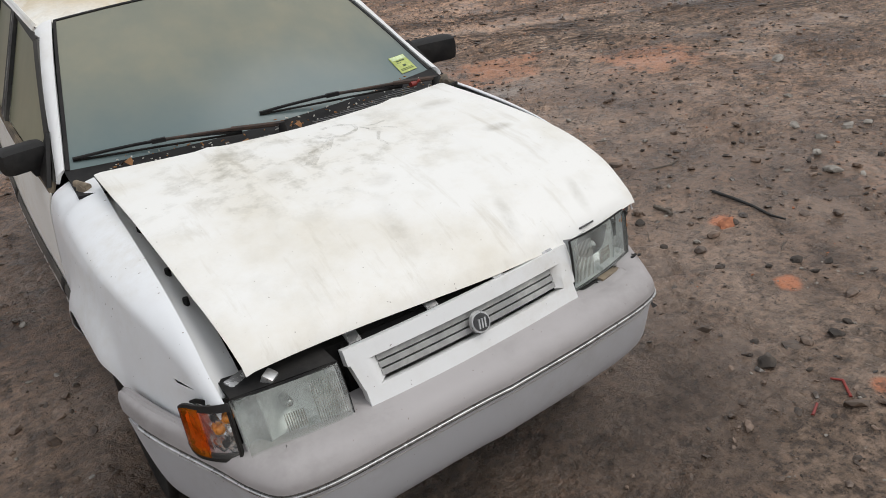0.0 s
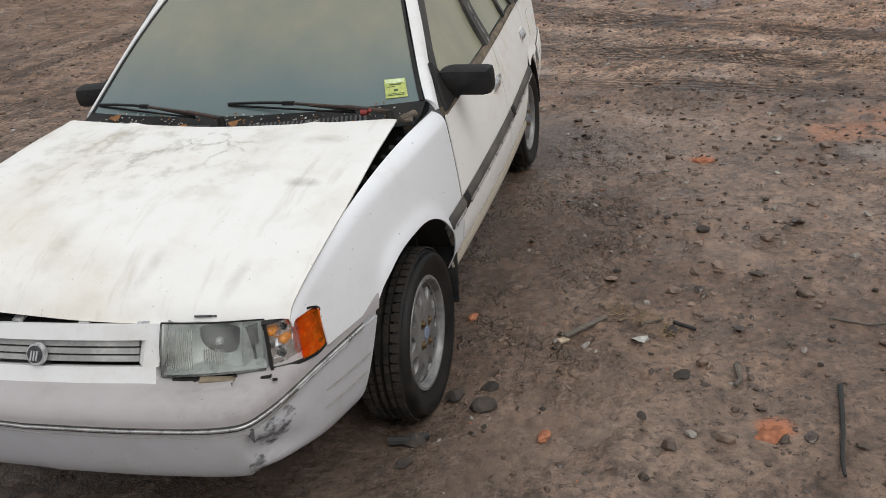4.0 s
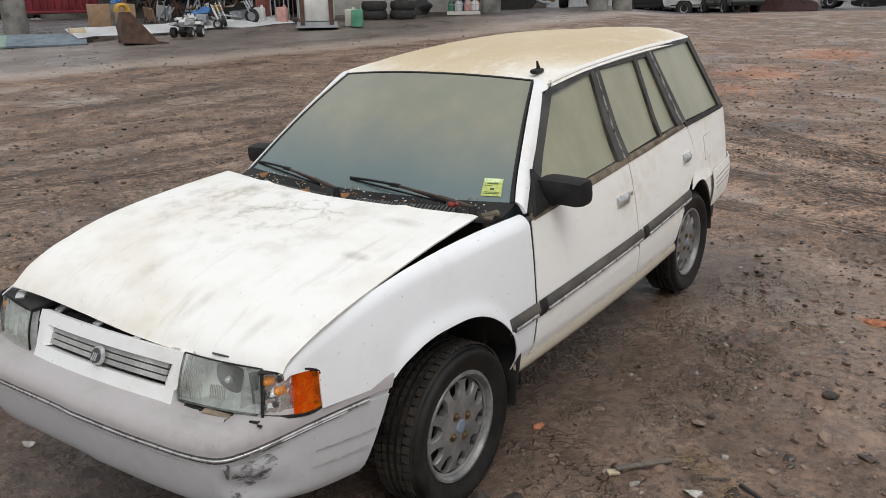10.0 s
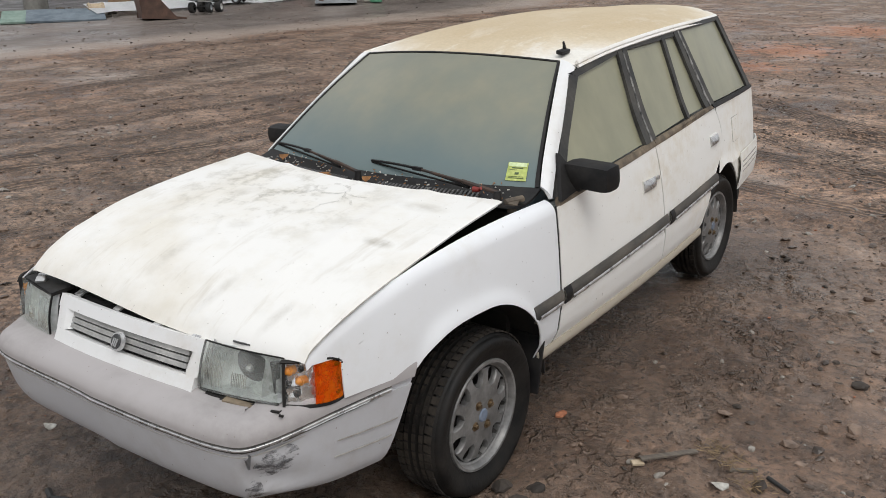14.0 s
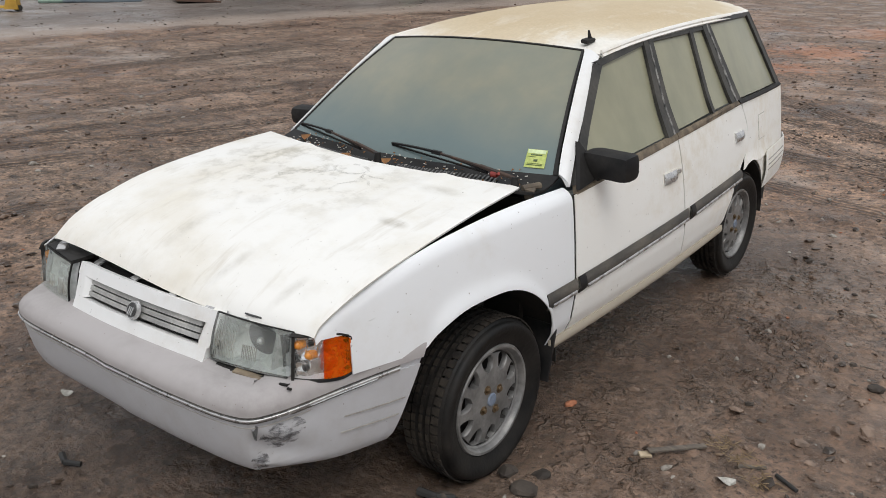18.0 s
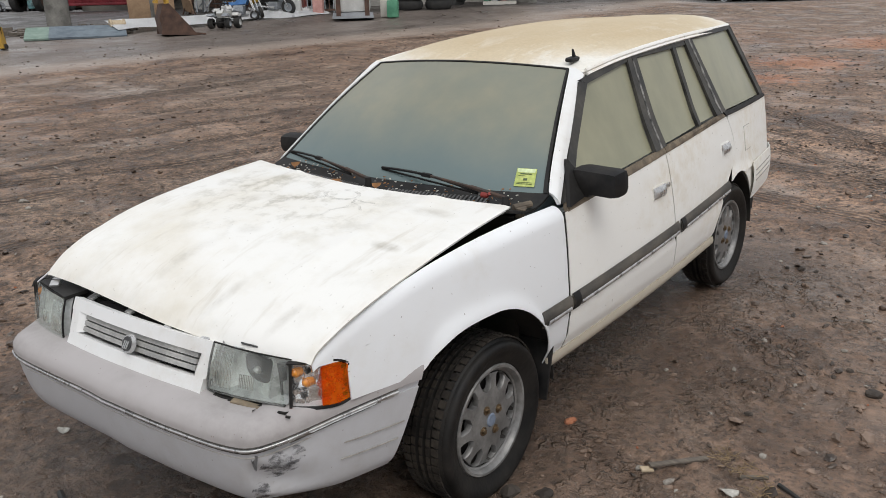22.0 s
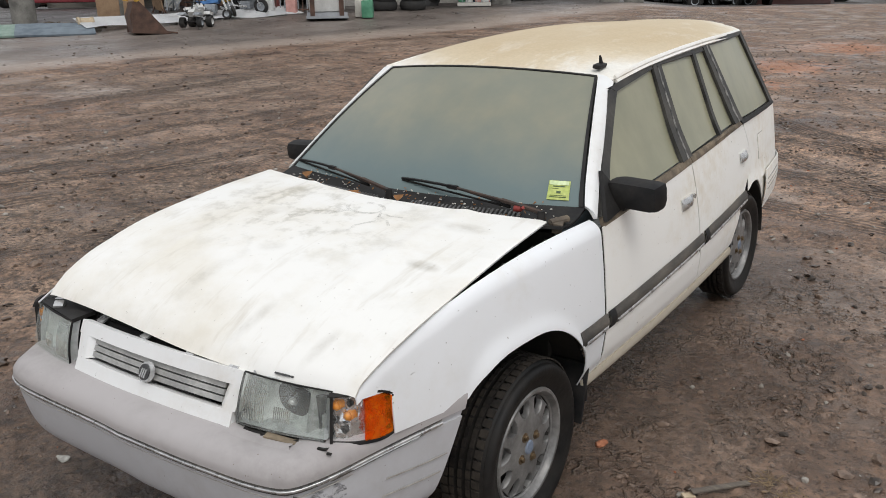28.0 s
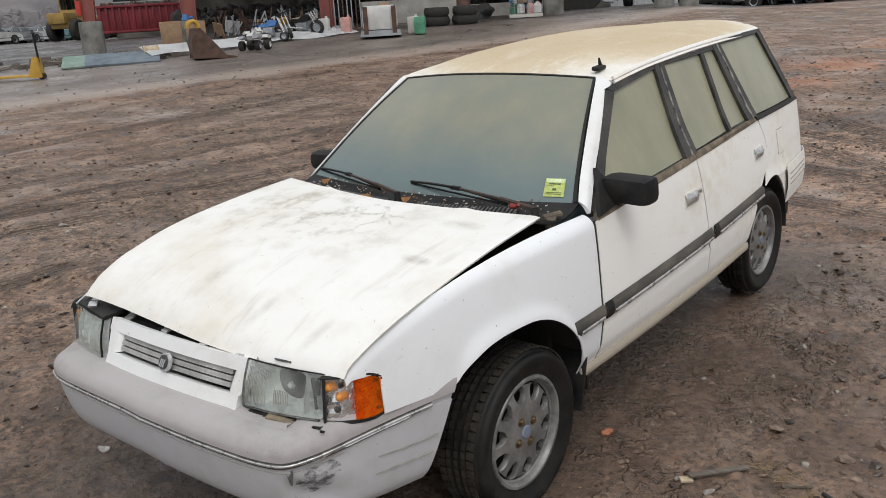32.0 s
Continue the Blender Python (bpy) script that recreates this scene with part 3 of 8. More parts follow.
    col = blend(m, lane, col, (0.36, 0.29, 0.24))
    # shed's inside shade put into the floor colour; dark asphalt beyond too
    shed_shade = span(calc("MULTIPLY_ADD", mid, 1.6, along_of(-0.805, 0.593)), 28.6, 30.4, 0.0, 0.88)
    col = blend(m, shed_shade, col, ramp(m, clod, [(0.4, (0.020, 0.018, 0.017)), (0.62, (0.075, 0.066, 0.060))]))
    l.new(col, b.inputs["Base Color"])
    rough = blend(m, slick, ramp(m, fine, [(0.38, (0.50,)), (0.62, (0.90,))]), ramp(m, clod, [(0.4, (0.30,)), (0.6, (0.52,))]))
    rough = blend(m, calc("MULTIPLY", damp_sheen, 0.85), rough, ramp(m, clod, [(0.40, (0.14,)), (0.60, (0.40,))]))
    rough = blend(m, calc("MULTIPLY", wet, 0.85), rough, ramp(m, clod, [(0.42, (0.12,)), (0.60, (0.36,))]))
    rough = blend(m, calc("MULTIPLY", road, 0.7), rough, ramp(m, mid, [(0.4, (0.24,)), (0.6, (0.5,))]))
    l.new(rough, b.inputs["Roughness"])
    calm = calc("SUBTRACT", 1.0, calc("MULTIPLY", calc("MAXIMUM", calc("MAXIMUM", slick, road), calc("MULTIPLY", damp_sheen, 0.6)), 0.72))
    h = calc("MULTIPLY", calc("ADD", calc("ADD", calc("MULTIPLY", clod, 0.55), calc("MULTIPLY", fine, 0.30)), calc("MULTIPLY", grit, 0.10)), calm)
    h = calc("MULTIPLY_ADD", calc("MULTIPLY", press, rib), -0.17, h)
    h = calc("MULTIPLY_ADD", lug, 0.30, h)
    bump(m, h, 1.0, 0.085)
    return m


ground_me = bpy.data.meshes.new("ground")
ground_me.from_pydata(gv, [], gf)
ground_me.shade_smooth()
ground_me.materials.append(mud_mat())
ground = tagged(new("ground", ground_me), "wet brown muddy yard with ruts and stones", "ground", kind="structure")


def floor_at(x, y):
    return ground_height(x, y) + mud(x, y)


# ---- the station wagon ----
wagon = thing("station_wagon", "white wrecked station wagon coated in dust, standing in mud", "car")
half_width = curve([-0.95, -0.75, -0.60, -0.35, 0, 0.4, 1.25, 2.15, 2.6, 3.1, 3.35], [0.665, 0.70, 0.732, 0.776, 0.812, 0.83, 0.825, 0.785, 0.755, 0.70, 0.655])
belt = curve([0.3, 1.25, 2.1, 3.1], [0.872, 0.928, 0.966, 0.966])

slip = curve([-0.9, -0.6, 0, 0.45, 1.0, 1.25, 3.0], [0.033, 0.028, 0.014, -0.002, -0.008, -0.003, 0.006])
sag = curve([-0.9, -0.7, -0.05, 0.4, 0.95, 1.24, 2.17, 3.14], [0.950, 0.963, 0.969, 0.975, 0.987, 0.992, 1.005, 1.016])
pinch = curve([-0.7, 0.0, 0.4, 0.95, 2.0], [0.985, 0.955, 0.925, 0.955, 0.97])


flank = curve([-0.5, -0.2, 0.1, 0.4, 1.0], [1.03, 1.015, 0.985, 0.955, 0.955])


def settle(v):
    """The body has sagged nose-down, and its passenger side is pushed in."""
    x, y, z = v
    k = 0.974 + 0.026 * smooth01(0.70, 0.80, x) if x > 0 else mixv(pinch(y), flank(y), smooth01(0.70, 0.80, -x) * smooth01(0.93, 0.82, z))
    return Vector((x * k, y + slip(y), z * sag(y)))


BEND[0] = settle


def wide(y, z):
    """Half the body's width at a height: tucked in below, leaning in above the belt line."""
    w, bz = half_width(y), belt(y)
    if z < 0.5:
        return w - 0.012 * (0.5 - max(z, 0.40)) / 0.10 - 0.46 * max(0.0, 0.40 - z)
    if z <= bz:
        return w - 0.045 * ((z - 0.5) / 0.42) ** 1.6
    return w - 0.045 - (z - bz) * 0.46


def on_side(s, y, z, out=0.0):
    return (s * (wide(y, z) + out), y, z)


def quad_patch(s, q, out=0.0):
    """A function over u, v for a four-cornered piece of a side; corners (y, z): bottom front, bottom rear, top rear, top front."""

    def f(u, v):
        y = mixv(mixv(q[0][0], q[1][0], u), mixv(q[3][0], q[2][0], u), v)
        z = mixv(mixv(q[0][1], q[1][1], u), mixv(q[3][1], q[2][1], u), v)
        return on_side(s, y, z, out)

    return f


WHEEL_F, WHEEL_R = (0.006, 0.235), (2.40, 0.292)


def arch_front(y):
    d = y + 0.03
    if d < 0:
        return 0.268 + 0.385 * max(0.0, 1 - (-d / 0.38) ** 3) ** (1 / 3)
    return 0.268 + math.sqrt(max(0.0, 0.385**2 - (1.06 * d) ** 2))


arch_rear = lambda y: 0.29 + math.sqrt(max(0.0, 0.362**2 - (y - 2.39) ** 2))
crown = curve([-0.79, -0.70, -0.62, -0.44, -0.16, 0.16, 0.46], [0.690, 0.735, 0.785, 0.846, 0.893, 0.915, 0.918])


def fender_low(y):
    if y < -0.34:
        return 0.556
    if y < 0.33:
        return max(arch_front(y), 0.556 if y < -0.2 else 0.31)
    return 0.31


seam_left = curve([-0.72, -0.6, -0.5, -0.3, 0.1, 0.45], [0.676, 0.692, 0.705, 0.730, 0.742, 0.754])


def seam(s, y):
    return seam_left(y) if s > 0 else 0.665


def fender(s):
    """A flank with a flat lean up to a crisp shoulder under the hood's edge, and a flared arch."""

    def f(u, v):
        y0, y2 = (-0.598, -0.70) if s > 0 else (-0.685, -0.785)
        nose = y0
        y0 = y0 if v < 0.60 else mixv(y0, y2, min(1, (v - 0.60) / 0.04))
        y = mixv(y0, 0.437 + 0.03 * max(0, v - 0.5), u)
        lo = fender_low(y) - (0.06 * smooth01(-0.30, -0.40, y) if s < 0 else 0.0)
        c = crown(y) - (0.018 + 0.010 * smooth01(-0.2, -0.5, y) if s > 0 else 0.0)
        k, rise = 0.80, 0.045
        if y < nose:
            lo = max(lo, min(0.684, c - 0.035))
            rise = min(rise, c - lo - 0.004)
        zs = c - rise
        if v < k:
            z = mixv(lo, zs, v / k)
            lip = (0.014 if s > 0 else 0.030) * math.exp(-(((z - lo) / (0.04 if s > 0 else 0.07)) ** 2)) * smooth01(-0.36, -0.25, y) * smooth01(0.36, 0.25, y)
            return (s * (wide(y, z) + lip), y, z)
        t = (v - k) / (1 - k)
        x0, xi = wide(y, zs), seam(s, y)
        return (s * mixv(x0, xi, t ** 1.5), y, zs + rise * (1 - (1 - t) ** 1.6))

    ob = sheet("fender", f, 60, 30, FENDER, wagon)

    def inner(u, v):
        y = mixv(-0.60 if s > 0 else -0.74, 0.46, u)
        z = crown(y) - 0.022
        if s > 0:
            return (seam(s, y) - 0.004 - 0.018 * v, y, z - 0.012 - 0.09 * v)
        return (s * (0.665 - 0.075 * v), y, z - 0.012 - 0.05 * max(0, v - 0.25))

    sheet("fender_flange", inner, 24, 4, PAINT, ob, "dirty painted inner flange")
    return ob


fenders = [fender(1), fender(-1)]
for y in (-0.46, -0.32, -0.05, 0.12):
    part("flange_bolt", rods(((-0.625, y, crown(y) - 0.05), (-0.625, y, crown(y) - 0.028), 0.008)), DARK, fenders[1])


# hood, sitting crooked on its hinges
hood_profile = curve([-0.80, -0.745, -0.70, -0.56, -0.36, -0.05, 0.32], [0.692, 0.716, 0.748, 0.822, 0.878, 0.921, 0.948])
hood_left = curve([-0.69, -0.54, -0.31, 0, 0.3], [0.700, 0.722, 0.728, 0.710, 0.688])
hood_right = curve([-0.69, -0.46, -0.28, 0, 0.38], [-0.600, -0.625, -0.638, -0.652, -0.682])


def hood_front(x):
    return -0.765 + ((x - 0.06) / 0.63) ** 2 * (-0.006 if x < 0.06 else 0.055)


def hood_rear(x):
    return 0.158 + (0.13 if x > 0.02 else 0.095) * abs((x - 0.02) / 0.66) ** 1.6


def hood_place(u, v):
    yq = mixv(-0.7, 0.3, v)
    x = mixv(hood_right(yq), hood_left(yq), u)
    y = mixv(hood_front(x), hood_rear(x), v)
    z = hood_profile(y) + 0.016 * (1 - (x / 0.7) ** 2) - 0.021 * (x / 0.66)
    ridge = 0.006 * (math.exp(-((abs(x - 0.05) - 0.36) / 0.03) ** 2)) * min(1, v * 3)
    edge = min(u, 1 - u) * 1.32
    z -= 0.004 * max(0, 1 - edge / 0.012) ** 2
    z -= 0.016 * max(0, 1 - v / 0.03) ** 2
    z += 0.022 * smooth01(0.1, -0.55, x) * smooth01(-0.5, -0.72, y)
    return Vector((x, y, z + ridge))


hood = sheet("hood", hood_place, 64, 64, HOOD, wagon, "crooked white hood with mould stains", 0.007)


def on_hood(x, y, up=0.0):
    for _ in range(3):
        v = (y - hood_front(x)) / (hood_rear(x) - hood_front(x))
        yq = mixv(-0.7, 0.3, v)
        u = (x - hood_right(yq)) / (hood_left(yq) - hood_right(yq))
    p = hood_place(min(max(u, 0), 1), min(max(v, 0), 1))
    p.z += up
    return p


# a chipped dark name plate, unreadable blocks
bm = bmesh.new()
for x, w, hgt in ((0.462, 0.034, 0.0135), (0.486, 0.015, 0.0110), (0.500, 0.009, 0.0060)):
    box(bm, on_hood(x, -0.735 + 0.115 * (x - 0.45), 0.002), (w, 0.005, hgt), (48, 0, 6.5), 0.0015)
part("name_plate", bm, BADGE, hood, "small dark chipped name plate")
# the ring of stain and its branching runs
def hood_line(pts, w, mat, name):
    vs, fs = [], []
    for k, (x, y) in enumerate(pts):
        a, b = pts[max(k - 1, 0)], pts[min(k + 1, len(pts) - 1)]
        d = Vector((b[0] - a[0], b[1] - a[1])).normalized()
        ww = w * (0.5 + 0.5 * abs(math.sin(k * 2.3)))
        for sgn in (-1, 1):
            vs.append(on_hood(x - d.y * ww * sgn, y + d.x * ww * sgn, 0.0016))
        if k:
            fs.append((2 * k - 2, 2 * k - 1, 2 * k + 1, 2 * k))
    return mesh_ob(name, vs, fs, mat, hood)


MOULD = shader("mould_stain", 0.9)[0]
_n, _l = MOULD.node_tree.nodes, MOULD.node_tree.links
_mx, _tr = _n.new("ShaderNodeMixShader"), _n.new("ShaderNodeBsdfTransparent")
_l.new(ramp(MOULD, noise_node(MOULD, 28, 5, 0.7), [(0.40, (0.0,)), (0.72, (0.32,))]), _mx.inputs[0])
_l.new(_tr.outputs[0], _mx.inputs[1])
_l.new(_n["Principled BSDF"].outputs[0], _mx.inputs[2])
_l.new(_mx.outputs[0], _n["Material Output"].inputs[0])
_n["Principled BSDF"].inputs["Base Color"].default_value = (0.2, 0.17, 0.11, 1)
ring = [(0.09 + 0.075 * math.cos(a * 0.25), 0.045 + 0.05 * math.sin(a * 0.25)) for a in range(-13, 9)]
hood_line(ring, 0.009, MOULD, "ring_stain")
hood_line([(0.165, 0.04), (0.19, 0.0), (0.20, -0.05), (0.17, -0.10), (0.175, -0.16)], 0.007, MOULD, "run_stain")
hood_line([(0.17, 0.03), (0.22, 0.02), (0.27, 0.03)], 0.006, MOULD, "run_stain")
hood_line([(0.18, 0.0), (0.24, -0.02), (0.28, -0.06)], 0.006, MOULD, "run_stain")
hood_line([(0.05, 0.0), (0.0, -0.06), (-0.05, -0.08), (-0.10, -0.15)], 0.022, MOULD, "run_stain")
# dark engine bay under the hood
bm = boxes(((0, -0.25, 0.50), (1.18, 0.95, 0.3)), ((0, -0.70, 0.655), (1.2, 0.05, 0.05)), ((0, -0.74, 0.56), (0.7, 0.02, 0.24)))
part("engine_bay", bm, DARK, wagon)
for x in (-0.323, -0.096, 0.12, 0.30):
    bm = bmesh.new()
    box(bm, (x, -0.752, 0.700), (0.034, 0.035, 0.006), (18, 0, 5 * x))
    box(bm, (x, -0.735, 0.704), (0.026, 0.008, 0.016), (18, 0, 0))
    part("grille_tab", bm, STEEL, wagon, "bent grey mounting tab")
bm = bmesh.new()
box(bm, (-0.60, -0.73, 0.690), (0.07, 0.06, 0.02), (10, 0, 20), 0.006)
box(bm, (-0.55, -0.77, 0.70), (0.035, 0.03, 0.03), (25, 0, 40), 0.006)
part("fender_bracket", bm, STEEL, wagon, "bent grey bracket")

# grille with three slats and a round badge; it leans back
grille_y = lambda z, x=0.0: -0.842 + (z - 0.565) * 0.46 + 0.10 * x * x + 0.045 * x


def bar(x0, x1, z0, z1, out, name, mat, parent, depth=0.02, taper=0.0, n=14):
    def f(u, v):
        z = mixv(z0, z1, v)
        x = mixv(x0 + taper * (1 - v), x1 - taper * (1 - v), u)
        return (x, grille_y(z, x) - out, z)

    return sheet(name, f, n, 4, mat, parent, thick=depth)


grille = bar(-0.372, 0.366, 0.665, 0.703, 0.012, "grille", PAINT, wagon, 0.03)
tagged(grille, "white plastic grille surround")
bar(-0.35, 0.345, 0.562, 0.602, 0.012, "lower_rail", PAINT, grille, 0.03)
for s, name in ((-1, "end_panel"), (1, "end_panel")):
    def end(u, v, s=s):
        z = mixv(0.602, 0.665, v)
        a, b = 0.285 + 0.008 * v, 0.352 + 0.014 * v
        x = s * mixv(a, b, u)
        return (x, grille_y(z, x) - 0.012 + 0.02 * max(0, 1 - u * 3), z)
    sheet(name, end, 6, 5, PAINT, grille, thick=0.03)
for k in range(3):
    z = 0.609 + 0.0180 * k
    bar(-0.292, 0.288, z, z + 0.0135, 0.000, "slat", GRILLE_SLAT, grille, 0.02)
bar(-0.30, 0.30, 0.598, 0.668, -0.018, "grille_backing", DARK, grille, 0.005)
bm = bmesh.new()
c = Vector((0.0, grille_y(0.637) - 0.024, 0.637))
tilt = Matrix.Translation(c) @ Euler((radians(90 - 24), 0, 0)).to_matrix().to_4x4()
bmesh.ops.create_cone(bm, cap_ends=True, segments=28, radius1=0.0305, radius2=0.028, depth=0.012, matrix=tilt)
emblem = part("emblem", bm, STEEL, grille, "round grey emblem")
bm = bmesh.new()
bmesh.ops.create_cone(bm, cap_ends=True, segments=28, radius1=0.0235, radius2=0.0235, depth=0.004, matrix=tilt @ Matrix.Translation((0, 0, 0.0065)))
part("emblem_field", bm, BADGE, emblem)
bm = bmesh.new()
for k in (-1, 0, 1):
    box(bm, tilt @ Vector((0.009 * k, -0.003, 0.0095)), (0.0045, 0.004, 0.026), (66 - 90, 12, 0))
part("emblem_bar", bm, STEEL, emblem)


SILVERED = plain("silvered_plastic", (0.66, 0.66, 0.65), (0.92, 0.92, 0.90), 26, 0.16, 0.85, 0.3, fine=30)
LAMP_IN = plain("lamp_inner_pale", (0.52, 0.54, 0.53), (0.74, 0.75, 0.74), 10, 0.3, 0.25, 0.1)
GREY_IN = plain("lamp_inner_grey", (0.36, 0.37, 0.37), (0.52, 0.53, 0.53), 10, 0.3, 0.2, 0.1)


# lamps at the corners of the nose, set in the sagged body
BEND[0] = None
for s in (1, -1):
    top_in, low_in, top_out, low_out = (Vector((s * x, y, z)) for x, y, z in (((0.362, -0.750, 0.684), (0.345, -0.778, 0.545), (0.617, -0.695, 0.676), (0.606, -0.720, 0.548)) if s > 0 else ((0.395, -0.790, 0.668), (0.390, -0.822, 0.532), (0.640, -0.752, 0.666), (0.638, -0.792, 0.528))))

    def face(u0, u1, v0, v1, back, bulge=0.010):
        def f(u, v):
            uu, vv = mixv(u0, u1, u), mixv(v0, v1, v)
            p = low_in.lerp(low_out, uu).lerp(top_in.lerp(top_out, uu), vv)
            return p + Vector((0, back - bulge * (math.sin(math.pi * vv) * 0.7 + math.sin(math.pi * uu) * 0.8), 0))
        return f

    lamp = sheet("headlamp", face(-0.01, 1.0, -0.02, 1.02, 0.095), 8, 6, DARK, wagon, "clear rectangular headlamp in a black housing", 0.004)
    lens = sheet("lens", face(0, 1, 0, 1, 0), 20, 12, LENS, lamp, thick=0.004)
    for k in range(13):
        bm = bmesh.new()
        tube(bm, [Vector(face(0, 1, 0, 1, 0.006)(0.05 + 0.022 * k, 0.12 + 0.76 * j / 4)) for j in range(5)], 0.0013, 5)
        part("flute", bm, SILVERED, lens)
    for k in range(9):
        bm = bmesh.new()
        tube(bm, [Vector(face(0, 1, 0, 1, 0.006)(0.44 + 0.022 * k, 0.22 + 0.30 * j / 2)) for j in range(3)], 0.0018, 5)
        part("flute", bm, SILVERED, lens)
    # dished reflector, plain side boxes
    def dish(u, v):
        p = Vector(face(0.12, 0.78, 0.06, 0.94, 0.02)(u, v))
        return p + Vector((0, 0.062 * (1 - (2 * u - 1) ** 2) * (1 - 0.8 * (2 * v - 1) ** 2), 0))
    sheet("reflector", dish, 18, 14, LAMP_IN, lamp, thick=0.003)
    sheet("side_reflector", lambda u, v: Vector(face(0.0, 0.12, 0.04, 0.96, 0.016)(u, v)) + Vector((0, 0.02 * (1 - u), 0)), 5, 8, GREY_IN, lamp, thick=0.003)
    sheet("side_reflector", lambda u, v: Vector(face(0.78, 1.0, 0.04, 0.96, 0.018)(u, v)) + Vector((0, 0.045 * u * (1 - u) * 2, 0)), 8, 8, GREY_IN, lamp, thick=0.003)
    sheet("lower_reflector", lambda u, v: Vector(face(0.0, 1.0, 0.0, 0.13, 0.012)(u, v)) + Vector((0, 0.03 * v, 0)), 16, 4, GREY_IN, lamp, thick=0.003)
    bm = bmesh.new()
    c = Vector(face(0, 1, 0, 1, 0.05)(0.5, 0.5))
    bmesh.ops.create_icosphere(bm, subdivisions=2, radius=0.011, matrix=Matrix.Translation(c))
    rod(bm, c, c + Vector((0, 0.04, 0)), 0.012)
    part("bulb", bm, STEEL, lamp)
    for v0, v1 in ((0.996, 1.022), (-0.022, 0.002)):
        sheet("lamp_rim", face(-0.008, 1.004, v0, v1, 0.004), 16, 2, TRIM, lamp, thick=0.006)
    sheet("lamp_rim", face(-0.014, -0.002, 0, 1, 0.004), 2, 8, TRIM, lamp, thick=0.006)
    if s < 0:
        sheet("top_panel", lambda u, v: top_in.lerp(top_out, u) + Vector((0, 0.004 + 0.085 * v, 0.004 + 0.004 * v)), 8, 3, TRIM, lamp, thick=0.012)
    # corner lamp wraps round to the side
    cx_ = curve([0, 0.3, 0.6, 0.85, 1.0], [0.618, 0.653, 0.682, 0.700, 0.708] if s > 0 else [0.652, 0.684, 0.711, 0.728, 0.735])
    cy_ = curve([0, 0.3, 0.6, 0.85, 1.0], [-0.700, -0.672, -0.634, -0.594, -0.563] if s > 0 else [-0.765, -0.742, -0.708, -0.674, -0.645])

    def wrap(a0, a1, zl, zh, push):
        def f(u, v):
            t = mixv(a0, a1, u)
            dx, dy = cx_(min(t + 0.02, 1)) - cx_(max(t - 0.02, 0)), cy_(min(t + 0.02, 1)) - cy_(max(t - 0.02, 0))
            L = math.hypot(dx, dy)
            z0, z1 = (zl, zh) if s > 0 else (zl - 0.016, zh - 0.006)
            zz = mixv(z0, z1, v)
            f_, q = (zz - 0.545) / 0.127, max(0.0, (t - 0.72) / 0.28) ** 2.5
            z = zz - 0.012 * t - 0.030 * q * max(0.0, f_ - 0.4) + 0.020 * q * max(0.0, 0.5 - f_)
            return (s * (cx_(t) - push * dy / L), cy_(t) + push * dx / L - 0.010 * (1 - v) * (1 - t), z)
        return f

    turn = sheet("corner_lamp", wrap(0.0, 1.0, 0.545, 0.672, 0.030), 10, 6, DARK, wagon, "corner lamp with amber outer lens", 0.003)
    sheet("clear_lens", wrap(0.04, 0.56, 0.545, 0.672, 0), 10, 8, CLEAR, turn, thick=0.003)
    sheet("amber_lens", wrap(0.56, 0.975, 0.546, 0.668, -0.001), 12, 8, AMBER, turn, thick=0.005)
    def crumple(u, v):
        p = Vector(wrap(0.06, 0.97, 0.548, 0.668, 0.017)(u, v))
        return p + Vector((0, 0.016 * noise.noise((u * 9, v * 6, s)), 0))
    sheet("reflector", crumple, 22, 14, SILVERED, turn, thick=0.002)
    for t, z in ((0.30, 0.612), (0.10, 0.640)):
        bm = bmesh.new()
        p = Vector(wrap(0, 1, z, z, 0.012)(t, 0.5))
        bmesh.ops.create_icosphere(bm, subdivisions=2, radius=0.0115, matrix=Matrix.Translation(p))
        rod(bm, p, p + Vector((0, 0.02, 0)), 0.014, 0.014, 12)
        part("bulb", bm, AMBER_BULB, turn, "amber bulb")
    for t, z, r in ((0.22, 0.575, 0.008), (0.32, 0.648, 0.007), (0.90, 0.655, 0.005), (0.90, 0.565, 0.005)):
        p = Vector(wrap(0, 1, z, z, 0.004)(t, 0.5))
        part("socket", rods((p, p + Vector((0, 0.012, 0)), r, r, 10)), DARK, turn)
    sheet("lamp_rim", wrap(0.978, 1.0, 0.540, 0.674, 0.0), 3, 8, TRIM, turn, thick=0.01)
    sheet("lamp_rim", wrap(0.0, 1.0, 0.672, 0.678, 0.001), 14, 2, TRIM, turn, thick=0.006)
    sheet("lamp_rim", wrap(0.0, 1.0, 0.536, 0.546, -0.001), 14, 2, TRIM, turn, thick=0.006)
    sheet("lamp_rim", wrap(-0.01, 0.05, 0.540, 0.674, -0.001), 2, 8, TRIM, turn, thick=0.012)
# broken bits under the left lamps
bm = bmesh.new()
rnd = random.Random(4)
for k in range(16):
    x = rnd.uniform(0.37, 0.64)
    box(bm, (x, -0.765 + 0.22 * max(0, x - 0.5) + rnd.uniform(-0.004, 0.012), 0.533 + rnd.uniform(-0.004, 0.006)), (rnd.uniform(0.008, 0.03), rnd.uniform(0.004, 0.01), rnd.uniform(0.003, 0.007)), (rnd.uniform(-20, 20), rnd.uniform(-20, 20), rnd.uniform(0, 90)))
part("broken_trim", bm, TRIM, wagon, "broken black trim bits")
